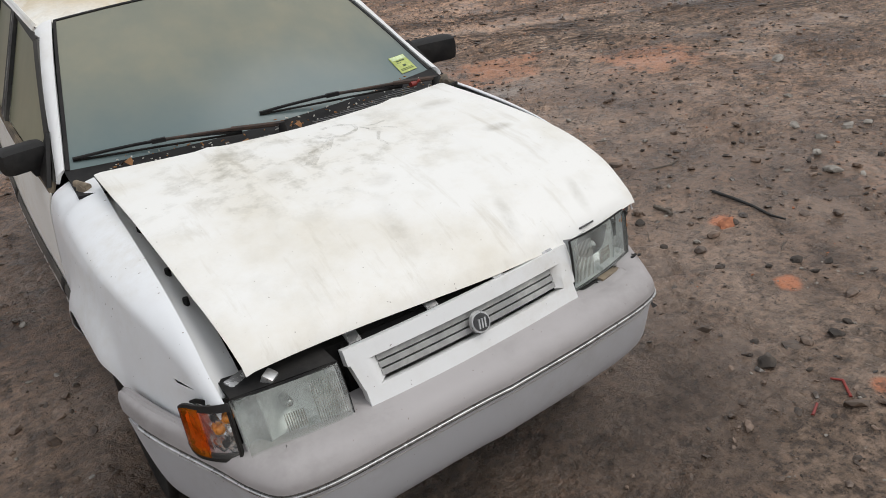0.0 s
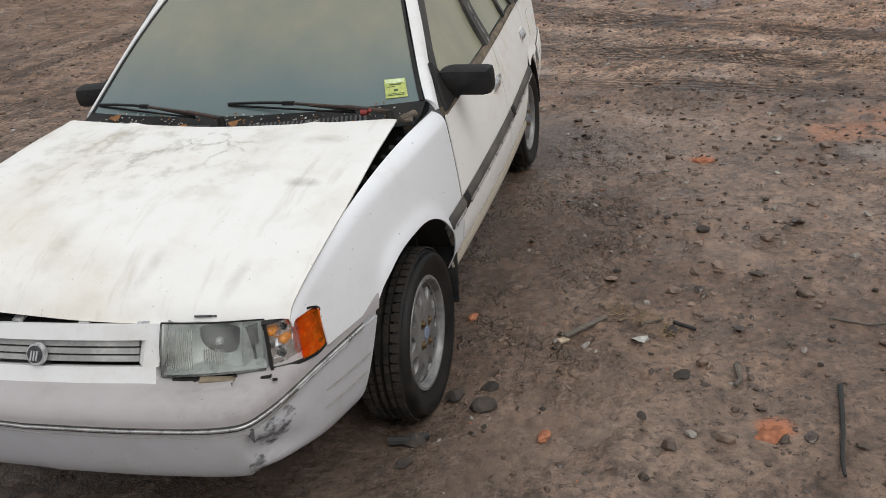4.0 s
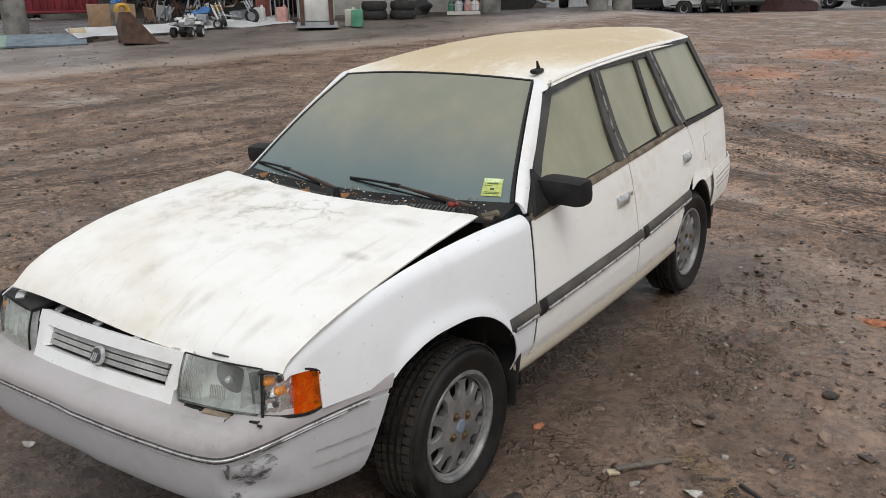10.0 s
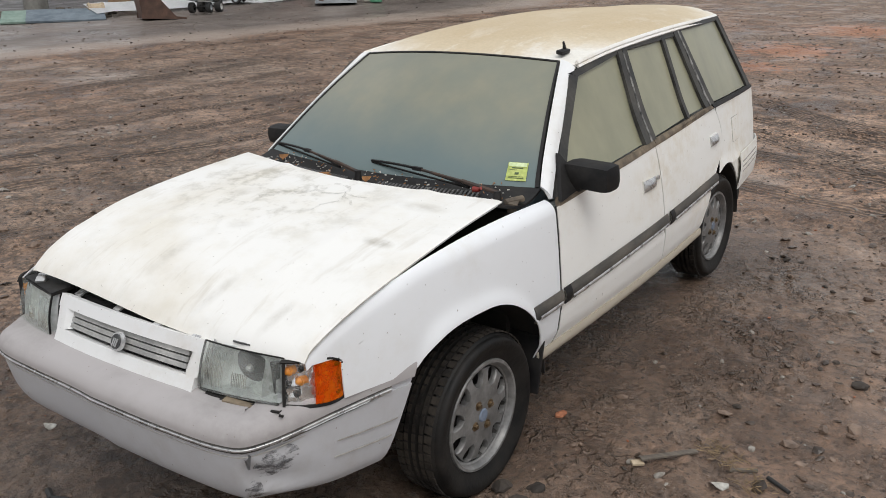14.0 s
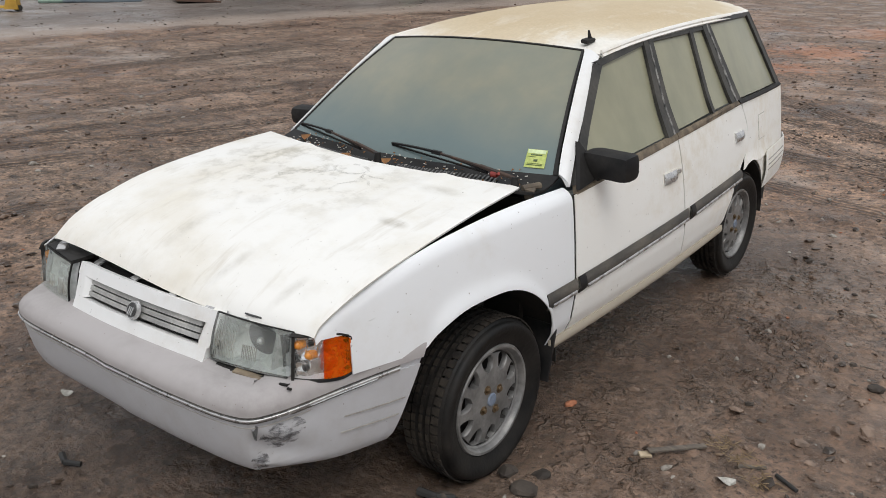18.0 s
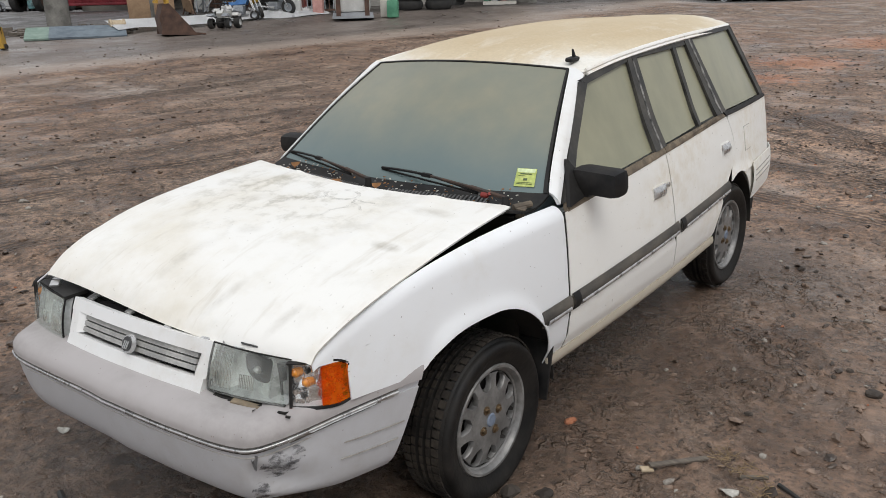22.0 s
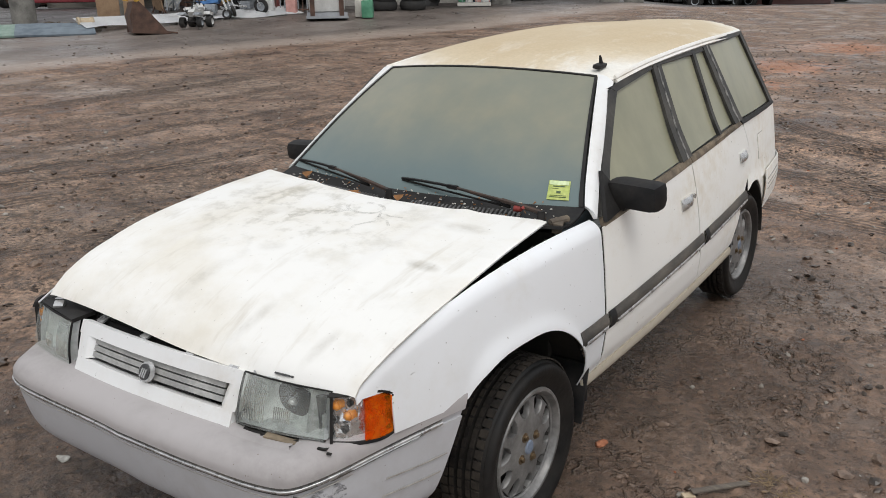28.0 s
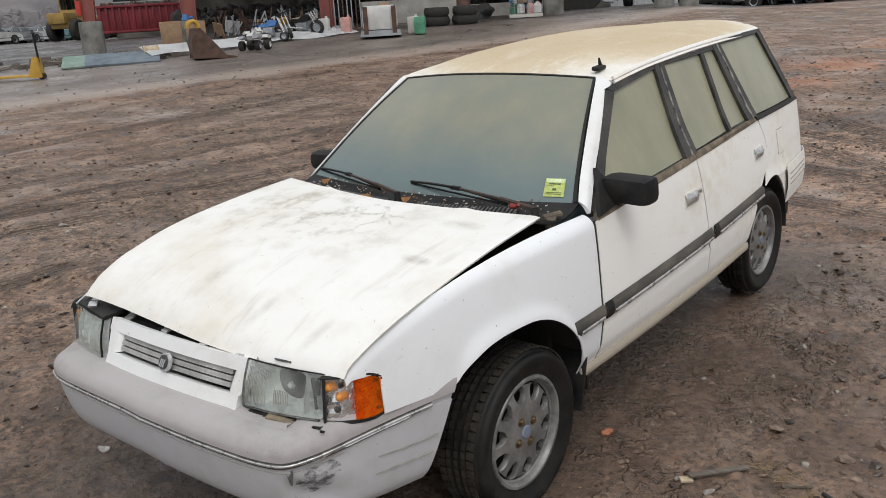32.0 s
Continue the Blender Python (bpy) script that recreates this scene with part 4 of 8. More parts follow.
# added near-black block for the shaded gap under the left headlamp
part("lamp_gap_shade", boxes(((0.485, -0.715, 0.522), (0.27, 0.075, 0.03), (0, 0, 12))), DARK, wagon)
part("bent_bracket", boxes(((0.50, -0.755, 0.535), (0.11, 0.02, 0.006), (8, 4, 14))), LEDGE, wagon, "bent tan bracket under the lamp")
BEND[0] = settle

# front bumper: faded pad above a bright strip, pale skirt below
bump_x = curve([0, 0.25, 0.5, 0.62, 0.72, 0.85, 1.0], [0, 0.33, 0.585, 0.648, 0.695, 0.742, 0.778])
bump_y = curve([0, 0.25, 0.5, 0.62, 0.72, 0.85, 1.0], [-0.945, -0.925, -0.885, -0.81, -0.69, -0.53, -0.345])


def bumper_line(a, inset, z):
    """A place along the bumper, a from -1 to 1 round its front."""
    t = abs(a)
    x, y = bump_x(t), bump_y(t)
    e = 0.01
    d = Vector((bump_x(min(t + e, 1)) - bump_x(max(t - e, 0)), bump_y(min(t + e, 1)) - bump_y(max(t - e, 0)))).normalized()
    nx, ny = -d.y, d.x
    if a < 0:
        return Vector((-1.035 * (x + nx * inset), y + ny * inset - 0.045 * smooth01(0.0, 0.5, t), z))
    return Vector((x + nx * inset, y + ny * inset, z))


def tuck(a):
    """The skirt's foot turns in less towards its ends."""
    return 1 - 0.62 * smooth01(0.50, 0.80, abs(a))


def bumper_sheet(name, zs, insets, mat, parent, label="", a0=-1.0, a1=1.0, n=84, thick=0.006, dents=False, rise=0.0, lift=(0.042, 0.042), pad=False):
    zf = curve([k / (len(zs) - 1) for k in range(len(zs))], zs)
    nf = curve([k / (len(zs) - 1) for k in range(len(zs))], insets)

    def f(u, v):
        a = mixv(a0, a1, u)
        z, ins = zf(v), nf(v)
        z += rise * max(0, abs(a) - 0.6) * v + mixv(lift[0], lift[1], v) * (0.18 + smooth01(0.56, 0.94, abs(a)))
        if abs(a) > 0.6:
            a = math.copysign(0.6 + (abs(a) - 0.6) * (0.4 - 0.30 * max(0.0, 0.575 - z)) / 0.4, a)
        if dents:
            ins *= tuck(a)
        if dents and a > 0.5:
            w = math.exp(-((a - 0.60) / 0.08) ** 2)
            ins += 0.022 * w * math.sin(v * 7 + a * 11) ** 2
        if pad:
            ins *= 1 - 0.86 * smooth01(0.62, 0.80, abs(a))
            z -= 0.020 * smooth01(0.24, 0.34, a) * smooth01(0.66, 0.56, a) * smooth01(0.55, 1.0, v)
        p = bumper_line(a, ins, z)
        return p

    return sheet(name, f, n, 12, mat, parent, label, thick)


bumper = bumper_sheet("front_bumper", [0.4885, 0.515, 0.545, 0.560, 0.560], [0.0, 0.004, 0.03, 0.09, 0.17], BUMPER, wagon, "faded grey-white bumper pad", rise=0.03, lift=(0.042, 0.012), pad=True)
bumper_sheet("strip_backing", [0.462, 0.470, 0.482, 0.494], [0.010, 0.008, 0.007, 0.006], LOWER, bumper, "", thick=0.004)
bumper_sheet("bumper_strip", [0.4735, 0.475, 0.4815, 0.483], [0.003, -0.004, -0.004, 0.003], STEEL, bumper, "bright strip with dark edges", -0.93, 0.93, thick=0.004)
bumper_sheet("strip_edge", [0.483, 0.4845, 0.4875, 0.4895], [0.005, 0.0, 0.0, 0.004], FADED, bumper, "", -0.93, 0.93, thick=0.004)
bumper_sheet("strip_edge", [0.466, 0.468, 0.472, 0.474], [0.008, 0.001, 0.001, 0.005], FADED, bumper, "", -0.93, 0.93, thick=0.004)
bumper_sheet("strip_edge", [0.4465, 0.448, 0.4495, 0.451], [0.013, 0.0095, 0.0095, 0.011], GRIME, bumper, "", -0.90, 0.93, thick=0.003)
bumper_sheet("bumper_skirt", [0.268, 0.285, 0.33, 0.40, 0.468], [0.10, 0.06, 0.035, 0.018, 0.008], LOWER, bumper, "pale skirt, dented and torn at the corner", thick=0.006, dents=True, lift=(0.0, 0.042))
SCUFF = plain("scuffed_plastic", (0.16, 0.16, 0.165), (0.34, 0.33, 0.33), 20, 0.7)
bm = bmesh.new()
p = bumper_line(0.545, 0.012, 0.45)
v = [bm.verts.new(p + Vector(q)) for q in ((-0.016, 0, 0.014), (0.014, 0.006, 0.014), (0.012, 0.0, -0.030), (0.018, -0.012, -0.018))]
bm.faces.new((v[0], v[1], v[2]))
bm.faces.new((v[0], v[3], v[2]))
bmesh.ops.solidify(bm, geom=bm.faces[:], thickness=0.004)
part("torn_flap", bm, SCUFF, bumper, "torn plastic flap")
SMEAR = shader("black_scuff", 0.7)[0]
_n, _l = SMEAR.node_tree.nodes, SMEAR.node_tree.links
_mx, _tr = _n.new("ShaderNodeMixShader"), _n.new("ShaderNodeBsdfTransparent")
_l.new(ramp(SMEAR, noise_node(SMEAR, 22, 7, 0.72, stretch=(1, 1, 2)), [(0.47, (0.0,)), (0.66, (0.6,))]), _mx.inputs[0])
_l.new(_tr.outputs[0], _mx.inputs[1])
_l.new(_n["Principled BSDF"].outputs[0], _mx.inputs[2])
_l.new(_mx.outputs[0], _n["Material Output"].inputs[0])
_n["Principled BSDF"].inputs["Base Color"].default_value = (0.07, 0.07, 0.075, 1)


def on_skirt(a, z, out=0.0):
    """A place on the dented skirt."""
    v = 0.0
    for k in range(41):
        if skirt_z(k / 40) <= z:
            v = k / 40
    a = a if a < 0.6 else 0.6 + (a - 0.6) * (0.4 - 0.33 * max(0.0, 0.556 - z)) / 0.4
    ins = skirt_n(v) * tuck(a) + (0.022 * math.exp(-((a - 0.60) / 0.08) ** 2) * math.sin(v * 7 + a * 11) ** 2 if a > 0.5 else 0.0)
    return bumper_line(a, ins - out, z)


skirt_z = curve([0, 0.25, 0.5, 0.75, 1.0], [0.268, 0.285, 0.33, 0.40, 0.468])
skirt_n = curve([0, 0.25, 0.5, 0.75, 1.0], [0.10, 0.06, 0.035, 0.018, 0.008])
for a0, a1, z0, z1 in ((0.565, 0.70, 0.365, 0.462), (0.50, 0.60, 0.27, 0.36)):
    def rubbed(u, v):
        p, q = 2 * u - 1, 2 * v - 1
        p, q = p * math.sqrt(1 - q * q / 2), q * math.sqrt(1 - p * p / 2)
        return on_skirt(mixv(a0, a1, 0.5 + 0.5 * p), mixv(z0, z1, 0.5 + 0.5 * q + 0.15 * p), 0.0025)

    sheet("scuff", rubbed, 16, 12, SMEAR, bumper, "black rubbed scuff", 0.001)
for z in (0.418, 0.365):
    sheet("end_groove", lambda u, v: on_skirt(mixv(0.80, 0.98, u), z + 0.004 * v, 0.0022), 14, 2, GRIME, bumper, "", 0.0015)

# windscreen, cowl and wipers
ws_low = lambda x: Vector((x, 0.375 + 0.08 * (x / 0.73) ** 2, 0.928 + 0.012 * (x / 0.73) ** 2))
ws_high = lambda x: Vector((x, 0.915 + 0.045 * (x / 0.525) ** 2, 1.352 - 0.024 * (x / 0.525) ** 2))


def screen(x0, v0, v1, out=0.0):
    def f(u, v):
        t = mixv(v0, v1, v)
        k = mixv(-x0, x0, u)
        a, b = ws_low(0.735 * k), ws_high(0.53 * k)
        p = a.lerp(b, t)
        p += Vector((0, -0.5, 0.7)) * (0.03 * math.sin(math.pi * t) * (1 - 0.4 * k * k) + out)
        return p
    return f


windscreen = sheet("windscreen", screen(0.985, 0.0, 0.985), 24, 16, SCREEN, wagon, "fogged greenish windscreen", 0.005)
windscreen.visible_shadow = False
on_screen = screen(0.985, 0.0, 0.985, 0.004)
for u0, u1, v0, v1 in ((0, 1, 0.988, 1.0), (0, 0.009, 0, 1), (0.991, 1, 0, 1)):
    sheet("screen_seal", lambda u, v: screen(1.0, 0.0, 1.0, 0.004)(mixv(u0, u1, u), mixv(v0, v1, v)), 16, 16, TRIM, windscreen, thick=0.008)
# yellow sticker inside the glass corner
stick = sheet("sticker", lambda u, v: on_screen(mixv(0.918, 0.974, u), mixv(0.035, 0.160, v)), 6, 6, STICKER, windscreen, "yellow-green paper sticker", 0.0015)
PALE = plain("sticker_paper", (0.66, 0.78, 0.42), (0.72, 0.82, 0.5), 30, 0.6, bumps=0.0)
for a, b, c, d, mt in ((0.921, 0.971, 0.130, 0.156, PALE), (0.930, 0.962, 0.118, 0.124, PRINT), (0.925, 0.967, 0.050, 0.053, PRINT), (0.925, 0.967, 0.060, 0.062, PRINT), (0.941, 0.952, 0.076, 0.090, PRINT), (0.925, 0.945, 0.106, 0.108, PRINT)):
    sheet("print_bar", lambda u, v: screen(0.985, 0, 0.985, 0.0062)(mixv(a, b, u), mixv(c, d, v)), 2, 2, mt, stick, thick=0.001)


def cowl_place(x, t, up=0.0):
    a, b = Vector((x, hood_rear(x) - 0.03, 0.915)), ws_low(x)
    return a.lerp(b, t) + Vector((0, 0, up - 0.018 * math.sin(math.pi * min(1, t))))


LOUVRE = plain("louvre_plastic", (0.055, 0.055, 0.056), (0.11, 0.105, 0.10), 30, 0.4)
cowl = sheet("cowl", lambda u, v: cowl_place(mixv(-0.74, 0.74, u), v), 40, 6, TRIM, wagon, "black cowl with louvres and leaf litter", 0.01)
for x0, x1 in ((-0.46, -0.03), (0.13, 0.58)):
    n = int((x1 - x0) / 0.0165)
    bm = bmesh.new()
    for k in range(n):
        x = x0 + k * 0.0165
        p = cowl_place(x, 0.46, 0.010)
        box(bm, p, (0.008, 0.085, 0.010), (6, 0, 18))
    part("louvre", bm, LOUVRE, cowl)
    bm = bmesh.new()
    box(bm, cowl_place((x0 + x1) / 2, 0.46, 0.003), (x1 - x0, 0.08, 0.004), (6, 0, 0))
    part("louvre_backing", bm, DARK, cowl)


def wiper(pivot, tip, rest):
    """Arm from its pivot along the glass foot, with blade frame and rubber."""
    a, b = Vector(pivot), Vector(tip)
    bm = bmesh.new()
    rod(bm, a - Vector((0, 0, 0.02)), a + Vector((0, 0, 0.018)), 0.017, 0.012, 12)
    w = part("wiper", bm, TRIM, wagon, "worn wiper with rust-brown arm")
    bm = bmesh.new()
    for p, q, r in ((a + Vector((0, 0, 0.012)), a.lerp(b, 0.25) + Vector((0, 0, 0.02)), 0.009), (a.lerp(b, 0.25) + Vector((0, 0, 0.02)), a.lerp(b, 0.60) + Vector((0, 0, 0.022)), 0.006)):
        rod(bm, p, q, r, seg=6)
    part("wiper_arm", bm, ARM, w)
    bm = bmesh.new()
    tube(bm, [a.lerp(b, t) + Vector((0, 0, 0.006 + 0.016 * math.sin(math.pi * (t - 0.2) / 0.8))) for t in (0.2, 0.35, 0.5, 0.6, 0.7, 0.85, 1.0)], 0.0055)
    box(bm, a.lerp(b, 0.6) + Vector((0, 0, 0.022)), (0.05, 0.014, 0.014), (0, 0, math.degrees(math.atan2((b - a).y, (b - a).x))))
    part("blade_frame", bm, TRIM, w)
    bm = bmesh.new()
    rod(bm, a.lerp(b, 0.2) + Vector((0, 0.004, 0.0)), b, 0.004, seg=5)
    part("blade_rubber", bm, RUBBER, w)


wiper((0.00, 0.285, 0.935), (-0.70, 0.47, 0.962), 0)
wiper((0.66, 0.30, 0.935), (-0.03, 0.405, 0.962), 0)
# leaf litter on the cowl
bm, bm2 = bmesh.new(), bmesh.new()
rnd = random.Random(9)
for k in range(260):
    x, t = rnd.uniform(-0.66, 0.68), rnd.uniform(0.2, 1.0)
    p = cowl_place(x, t, 0.012)
    box(bm if rnd.random() < 0.45 else bm2, p, (rnd.uniform(0.004, 0.013), rnd.uniform(0.002, 0.005), 0.003), (rnd.uniform(-25, 25), rnd.uniform(-25, 25), rnd.uniform(0, 180)))
CHAFF = plain("pale_chaff", (0.45, 0.43, 0.38), (0.62, 0.6, 0.55), 60, 0.9)
tagged(part("leaf_litter", bm, LEAF, cowl), kind="stuff")
tagged(part("pale_chaff", bm2, CHAFF, cowl), kind="stuff")
for x, t, r in ((-0.17, 0.45, 0.03), (-0.13, 0.35, 0.025), (-0.55, 0.75, 0.022), (0.05, 0.6, 0.02)):
    bm = bmesh.new()
    p = cowl_place(x, t, 0.022)
    vv = [bm.verts.new(p + Vector((r * math.cos(a) * (1 + 0.4 * math.sin(3 * a)), r * math.sin(a), 0.01 * math.sin(2 * a)))) for a in [k * 0.785 for k in range(8)]]
    bm.faces.new(vv)
    part("dead_leaf", bm, LEAF, cowl, "curled brown leaf")
bm = rods(((0.55, 0.305, 0.945), (0.575, 0.31, 0.945), 0.011, None, 10), ((0.575, 0.31, 0.945), (0.59, 0.30, 0.955), 0.006, None, 8))
part("washer_jet", bm, RED, cowl, "red plastic cap")
for s in (1, -1):
    bm = bmesh.new()
    box(bm, (s * 0.715, 0.315, 0.905), (0.03, 0.05, 0.04), (15, 10, 20), 0.006)
    rod(bm, (s * 0.70, 0.29, 0.92), (s * 0.73, 0.35, 0.925), 0.012, seg=10)
    part("hood_hinge", bm, LEDGE, wagon, "rusted exposed hood hinge")
for k in range(6):
    y = 0.28 - 0.09 * k
    part("inner_bracket", boxes(((0.69, y, crown(y) - 0.07), (0.02, 0.03, 0.02), (10, 20 * math.sin(k), 8 * k), 0.004)), TRIM, wagon)

# roof
roof_front = lambda k: Vector((0.56 * k, 0.93 + 0.045 * k * k, 1.362 - 0.026 * k * k))
roof_side = curve([0.9, 1.3, 2.0, 2.85], [1.318, 1.360, 1.390, 1.395])
roof_x = curve([0.9, 1.3, 2.0, 2.6, 3.0], [0.595, 0.588, 0.560, 0.510, 0.455])


def roof_place(u, v):
    k = mixv(-1, 1, u)
    y = mixv(0.925 + 0.045 * k * k, 3.0 - 0.07 * k * k, v)
    e = abs(k) ** 3.2
    z = roof_side(y) + (0.052 + 0.022 * math.sin(math.pi * min(1, v * 1.1))) * (1 - e) * min(1, 0.55 + v * 3) - 0.012 * max(0, 1 - v * 18)
    rib = 0.004 * math.exp(-((abs(k) - 0.82) / 0.02) ** 2)
    return (roof_x(y) * (k + 0.0), y, z - rib)


roof = sheet("roof", roof_place, 44, 40, ROOF, wagon, "white roof caked with tan dirt", 0.02)


for s in (1, -1):
    # windscreen pillar and drip rail
    def pillar(u, v, s=s):
        k = min(1.0, v * 1.02)
        a = ws_low(0.735).lerp(ws_high(0.53), k) + Vector((0.004, 0.0, 0.006 + 0.018 * math.sin(math.pi * k)))
        y1 = mixv(0.462, 0.955, k)
        z1 = mixv(0.905, 1.308, k)
        b = Vector(on_side(1, y1, z1, 0.0))
        p = a.lerp(b, u) + Vector((0.5, -0.4, 0.5)) * (0.012 * math.sin(math.pi * u))
        return (s * p.x, p.y, p.z)

    sheet("windscreen_pillar", pillar, 8, 16, PAINT, wagon, thick=0.012)

    def rail(u, v, s=s):
        y = mixv(0.985, 2.92, u)
        z = roof_side(y) + 0.003 - 0.024 * v
        return (s * (roof_x(y) - 0.001 + 0.010 * math.sin(math.pi * v)), y, z)

    sheet("roof_rail", rail, 40, 4, PAINT_SIDE, roof, "", 0.012)

    # lower doors, rear quarter, sill
    split = lambda z: 1.365 + 0.095 * (1 - ((z - 0.3) / 0.63)) ** 0.8 if z < 0.93 else 1.365

    def front_door(u, v, s=s):
        z0 = mixv(0.32, 0.355, u)
        zt = belt(mixv(0.47, 1.36, u)) - 0.006
        z = mixv(z0, zt, v)
        y = mixv(0.452 + 0.03 * max(0, v - 0.6), split(min(z, 0.93)) - 0.004, u)
        crease = -0.006 * math.exp(-((z - (0.50 + 0.045 * (y - 0.45))) / 0.02) ** 2)
        return on_side(s, y, z, crease)

    fd = sheet("front_door", front_door, 30, 26, PAINT_SIDE, wagon, "dusty white front door")

    def rear_door(u, v, s=s):
        zt = belt(mixv(1.37, 2.28, u)) - 0.006
        z = mixv(0.36, zt, v)
        if z < 0.62:
            y1 = 2.39 - math.sqrt(max(0.0, 0.372**2 - (z - 0.29) ** 2)) if abs(z - 0.29) < 0.372 else 2.28
            y1 = min(y1, 2.28)
        else:
            y1 = 2.24 + 0.10 * math.sin(math.pi * min(1, (z - 0.62) / 0.34)) + 0.04 * (z - 0.62) / 0.34
        if 0.56 < z < 0.70:
            y1 = min(y1, mixv(2.10, 2.30, (z - 0.56) / 0.14))
        y = mixv(split(min(z, 0.93)) + 0.004, y1 - 0.004, u)
        return on_side(s, y, z, 0.0)

    rd = sheet("rear_door", rear_door, 30, 26, PAINT_SIDE, wagon, "dusty white rear door")

    def quarter(u, v, s=s):
        zt = belt(2.7) - 0.006
        y = mixv(2.15, 3.20, u)
        low = max(arch_rear(y), 0.63) if y > 2.03 and y < 2.745 else 0.63
        z = mixv(low, zt, v)
        t = max(0.0, min(1.0, (z - 0.62) / 0.34))
        y0 = max(mixv(2.10, 2.30, min(1, max(0, (z - 0.56) / 0.14))), 2.24 + 0.10 * math.sin(math.pi * t) + 0.04 * t)
        y = mixv(y0, 3.22 - 0.02 * v, u)
        low = max(arch_rear(y), 0.63) if y < 2.745 else 0.63
        z = mixv(low, zt, v)
        lip = 0.008 * math.exp(-((z - low) / 0.03) ** 2) if y < 2.74 else 0
        return on_side(s, y, z, lip)

    rq = sheet("rear_quarter", quarter, 40, 16, PAINT_SIDE, wagon, "white rear quarter panel")

    def behind_arch(u, v, s=s):
        z = mixv(0.33, 0.645, v)
        y0 = 2.39 + math.sqrt(max(0.0, 0.366**2 - (z - 0.29) ** 2))
        y = mixv(y0, 2.80, u)
        return on_side(s, y, z, 0.0)

    sheet("lower_quarter", behind_arch, 6, 12, PAINT_SIDE, rq)

    def sill(u, v, s=s):
        y = mixv(0.33, 2.03, u)
        z = mixv(0.262, 0.352, v) + 0.028 * u
        return on_side(s, y, z, 0.006 + 0.020 * math.sin(math.pi * min(1.0, 1.15 * (1 - v))) - 0.010 * (1 - v) ** 2)

    sheet("sill", sill, 20, 5, SILL, wagon, "dirty painted sill", 0.01)

    sheet("door_gap", lambda u, v: on_side(s, mixv(0.442, 0.456, u) + 0.012 * smooth01(0.6, 0.9, mixv(0.34, 0.88, v)), mixv(0.34, 0.88, v), -0.0032), 2, 16, DARK, fd, thick=0.002)
    # fuel flap on the driver's side
    if s > 0:
        sheet("fuel_flap", lambda u, v: on_side(1, mixv(2.585, 2.715, u), mixv(0.735, 0.862, v), 0.003), 8, 8, PAINT_SIDE, rq, thick=0.006)
        sheet("flap_gap", lambda u, v: on_side(1, mixv(2.581, 2.719, u), mixv(0.731, 0.866, v), 0.0008), 8, 8, GRIME, rq, thick=0.002)

    # side mouldings: dark band over a bright strip
    for owner, y0, y1, w0 in ((fenders[0] if s > 0 else fenders[1], 0.245, 0.442, 0), (fd, 0.456, 1.445, 1), (rd, 1.475, 2.20, 1)):
        zc = lambda y: 0.542 + 0.034 * (y - 0.45) + 0.008 * max(0, y - 1.3)
        mo = sheet("side_moulding", lambda u, v: on_side(s, mixv(y0, y1, u), zc(mixv(y0, y1, u)) + mixv(-0.03, 0.032, v), 0.006 + 0.010 * math.sin(math.pi * v)), 20, 6, FADED, owner, "faded dark moulding")
        sheet("bright_strip", lambda u, v: on_side(s, mixv(y0 + 0.055 * w0 + (0 if w0 else 0.03), y1 - 0.01, u), zc(mixv(y0, y1, u)) + mixv(-0.024, -0.007, v), 0.014 + 0.004 * math.sin(math.pi * v)), 14, 3, STEEL, mo, thick=0.004)
        if w0:
            sheet("moulding_end", lambda u, v: on_side(s, mixv(y0, y0 + 0.045, u), zc(mixv(y0, y0 + 0.045, u)) + mixv(-0.031, 0.033, v), 0.0075 + 0.0102 * math.sin(math.pi * v)), 4, 6, TRIM, mo, thick=0.004)

    # handles
    for owner, y, z in ((fd, 1.265, 0.785), (rd, 2.205, 0.812)):
        hd = sheet("door_handle", lambda u, v: on_side(s, mixv(y - 0.075, y + 0.055, u), mixv(z - 0.024, z + 0.024, v), 0.004 + 0.016 * math.sin(math.pi * min(max(u, 0.02), 0.98)) ** 0.4 * math.sin(math.pi * min(max(v, 0.02), 0.98)) ** 0.5), 12, 8, STEEL, owner, "dull chrome pull handle", 0.006)
        if owner is fd:
            bm = bmesh.new()
            p = Vector(on_side(s, y + 0.078, z + 0.012, 0.004))
            rod(bm, p, p + Vector((s * 0.008, 0, 0)), 0.010, seg=14)
            part("door_lock", bm, STEEL, owner)
        sheet("handle_cup", lambda u, v: on_side(s, mixv(y - 0.08, y + 0.06, u), mixv(z - 0.03, z + 0.028, v), 0.002), 6, 4, PAINT_SIDE, hd, thick=0.002)

    # side windows: panes and black frames
    def pane(name, q, owner, label=""):
        g = sheet(name, quad_patch(s, q, -0.012), 10, 10, SIDE_GLASS, owner, label, 0.004)
        g.visible_shadow = False
        return g

    def strip(name, a0, a1, b0, b1, mat, owner, out=0.002, thick=0.014, n=8):
        """A frame strip between the lines a0-a1 and b0-b1 on the side."""
        return sheet(name, lambda u, v: on_side(s, mixv(mixv(a0[0], a1[0], u), mixv(b0[0], b1[0], u), v), mixv(mixv(a0[1], a1[1], u), mixv(b0[1], b1[1], u), v), out), n, 3, mat, owner, "", thick)

    bz = lambda y: belt(y) + 0.022
    pane("window_pane", ((0.545, bz(0.56)), (1.275, bz(1.26)), (1.348, 1.33), (0.945, 1.276)), fd, "dust-coated side pane")
    pane("window_pane", ((1.385, bz(1.38)), (1.825, bz(1.82)), (1.865, 1.343), (1.435, 1.335)), rd, "dust-coated side pane")
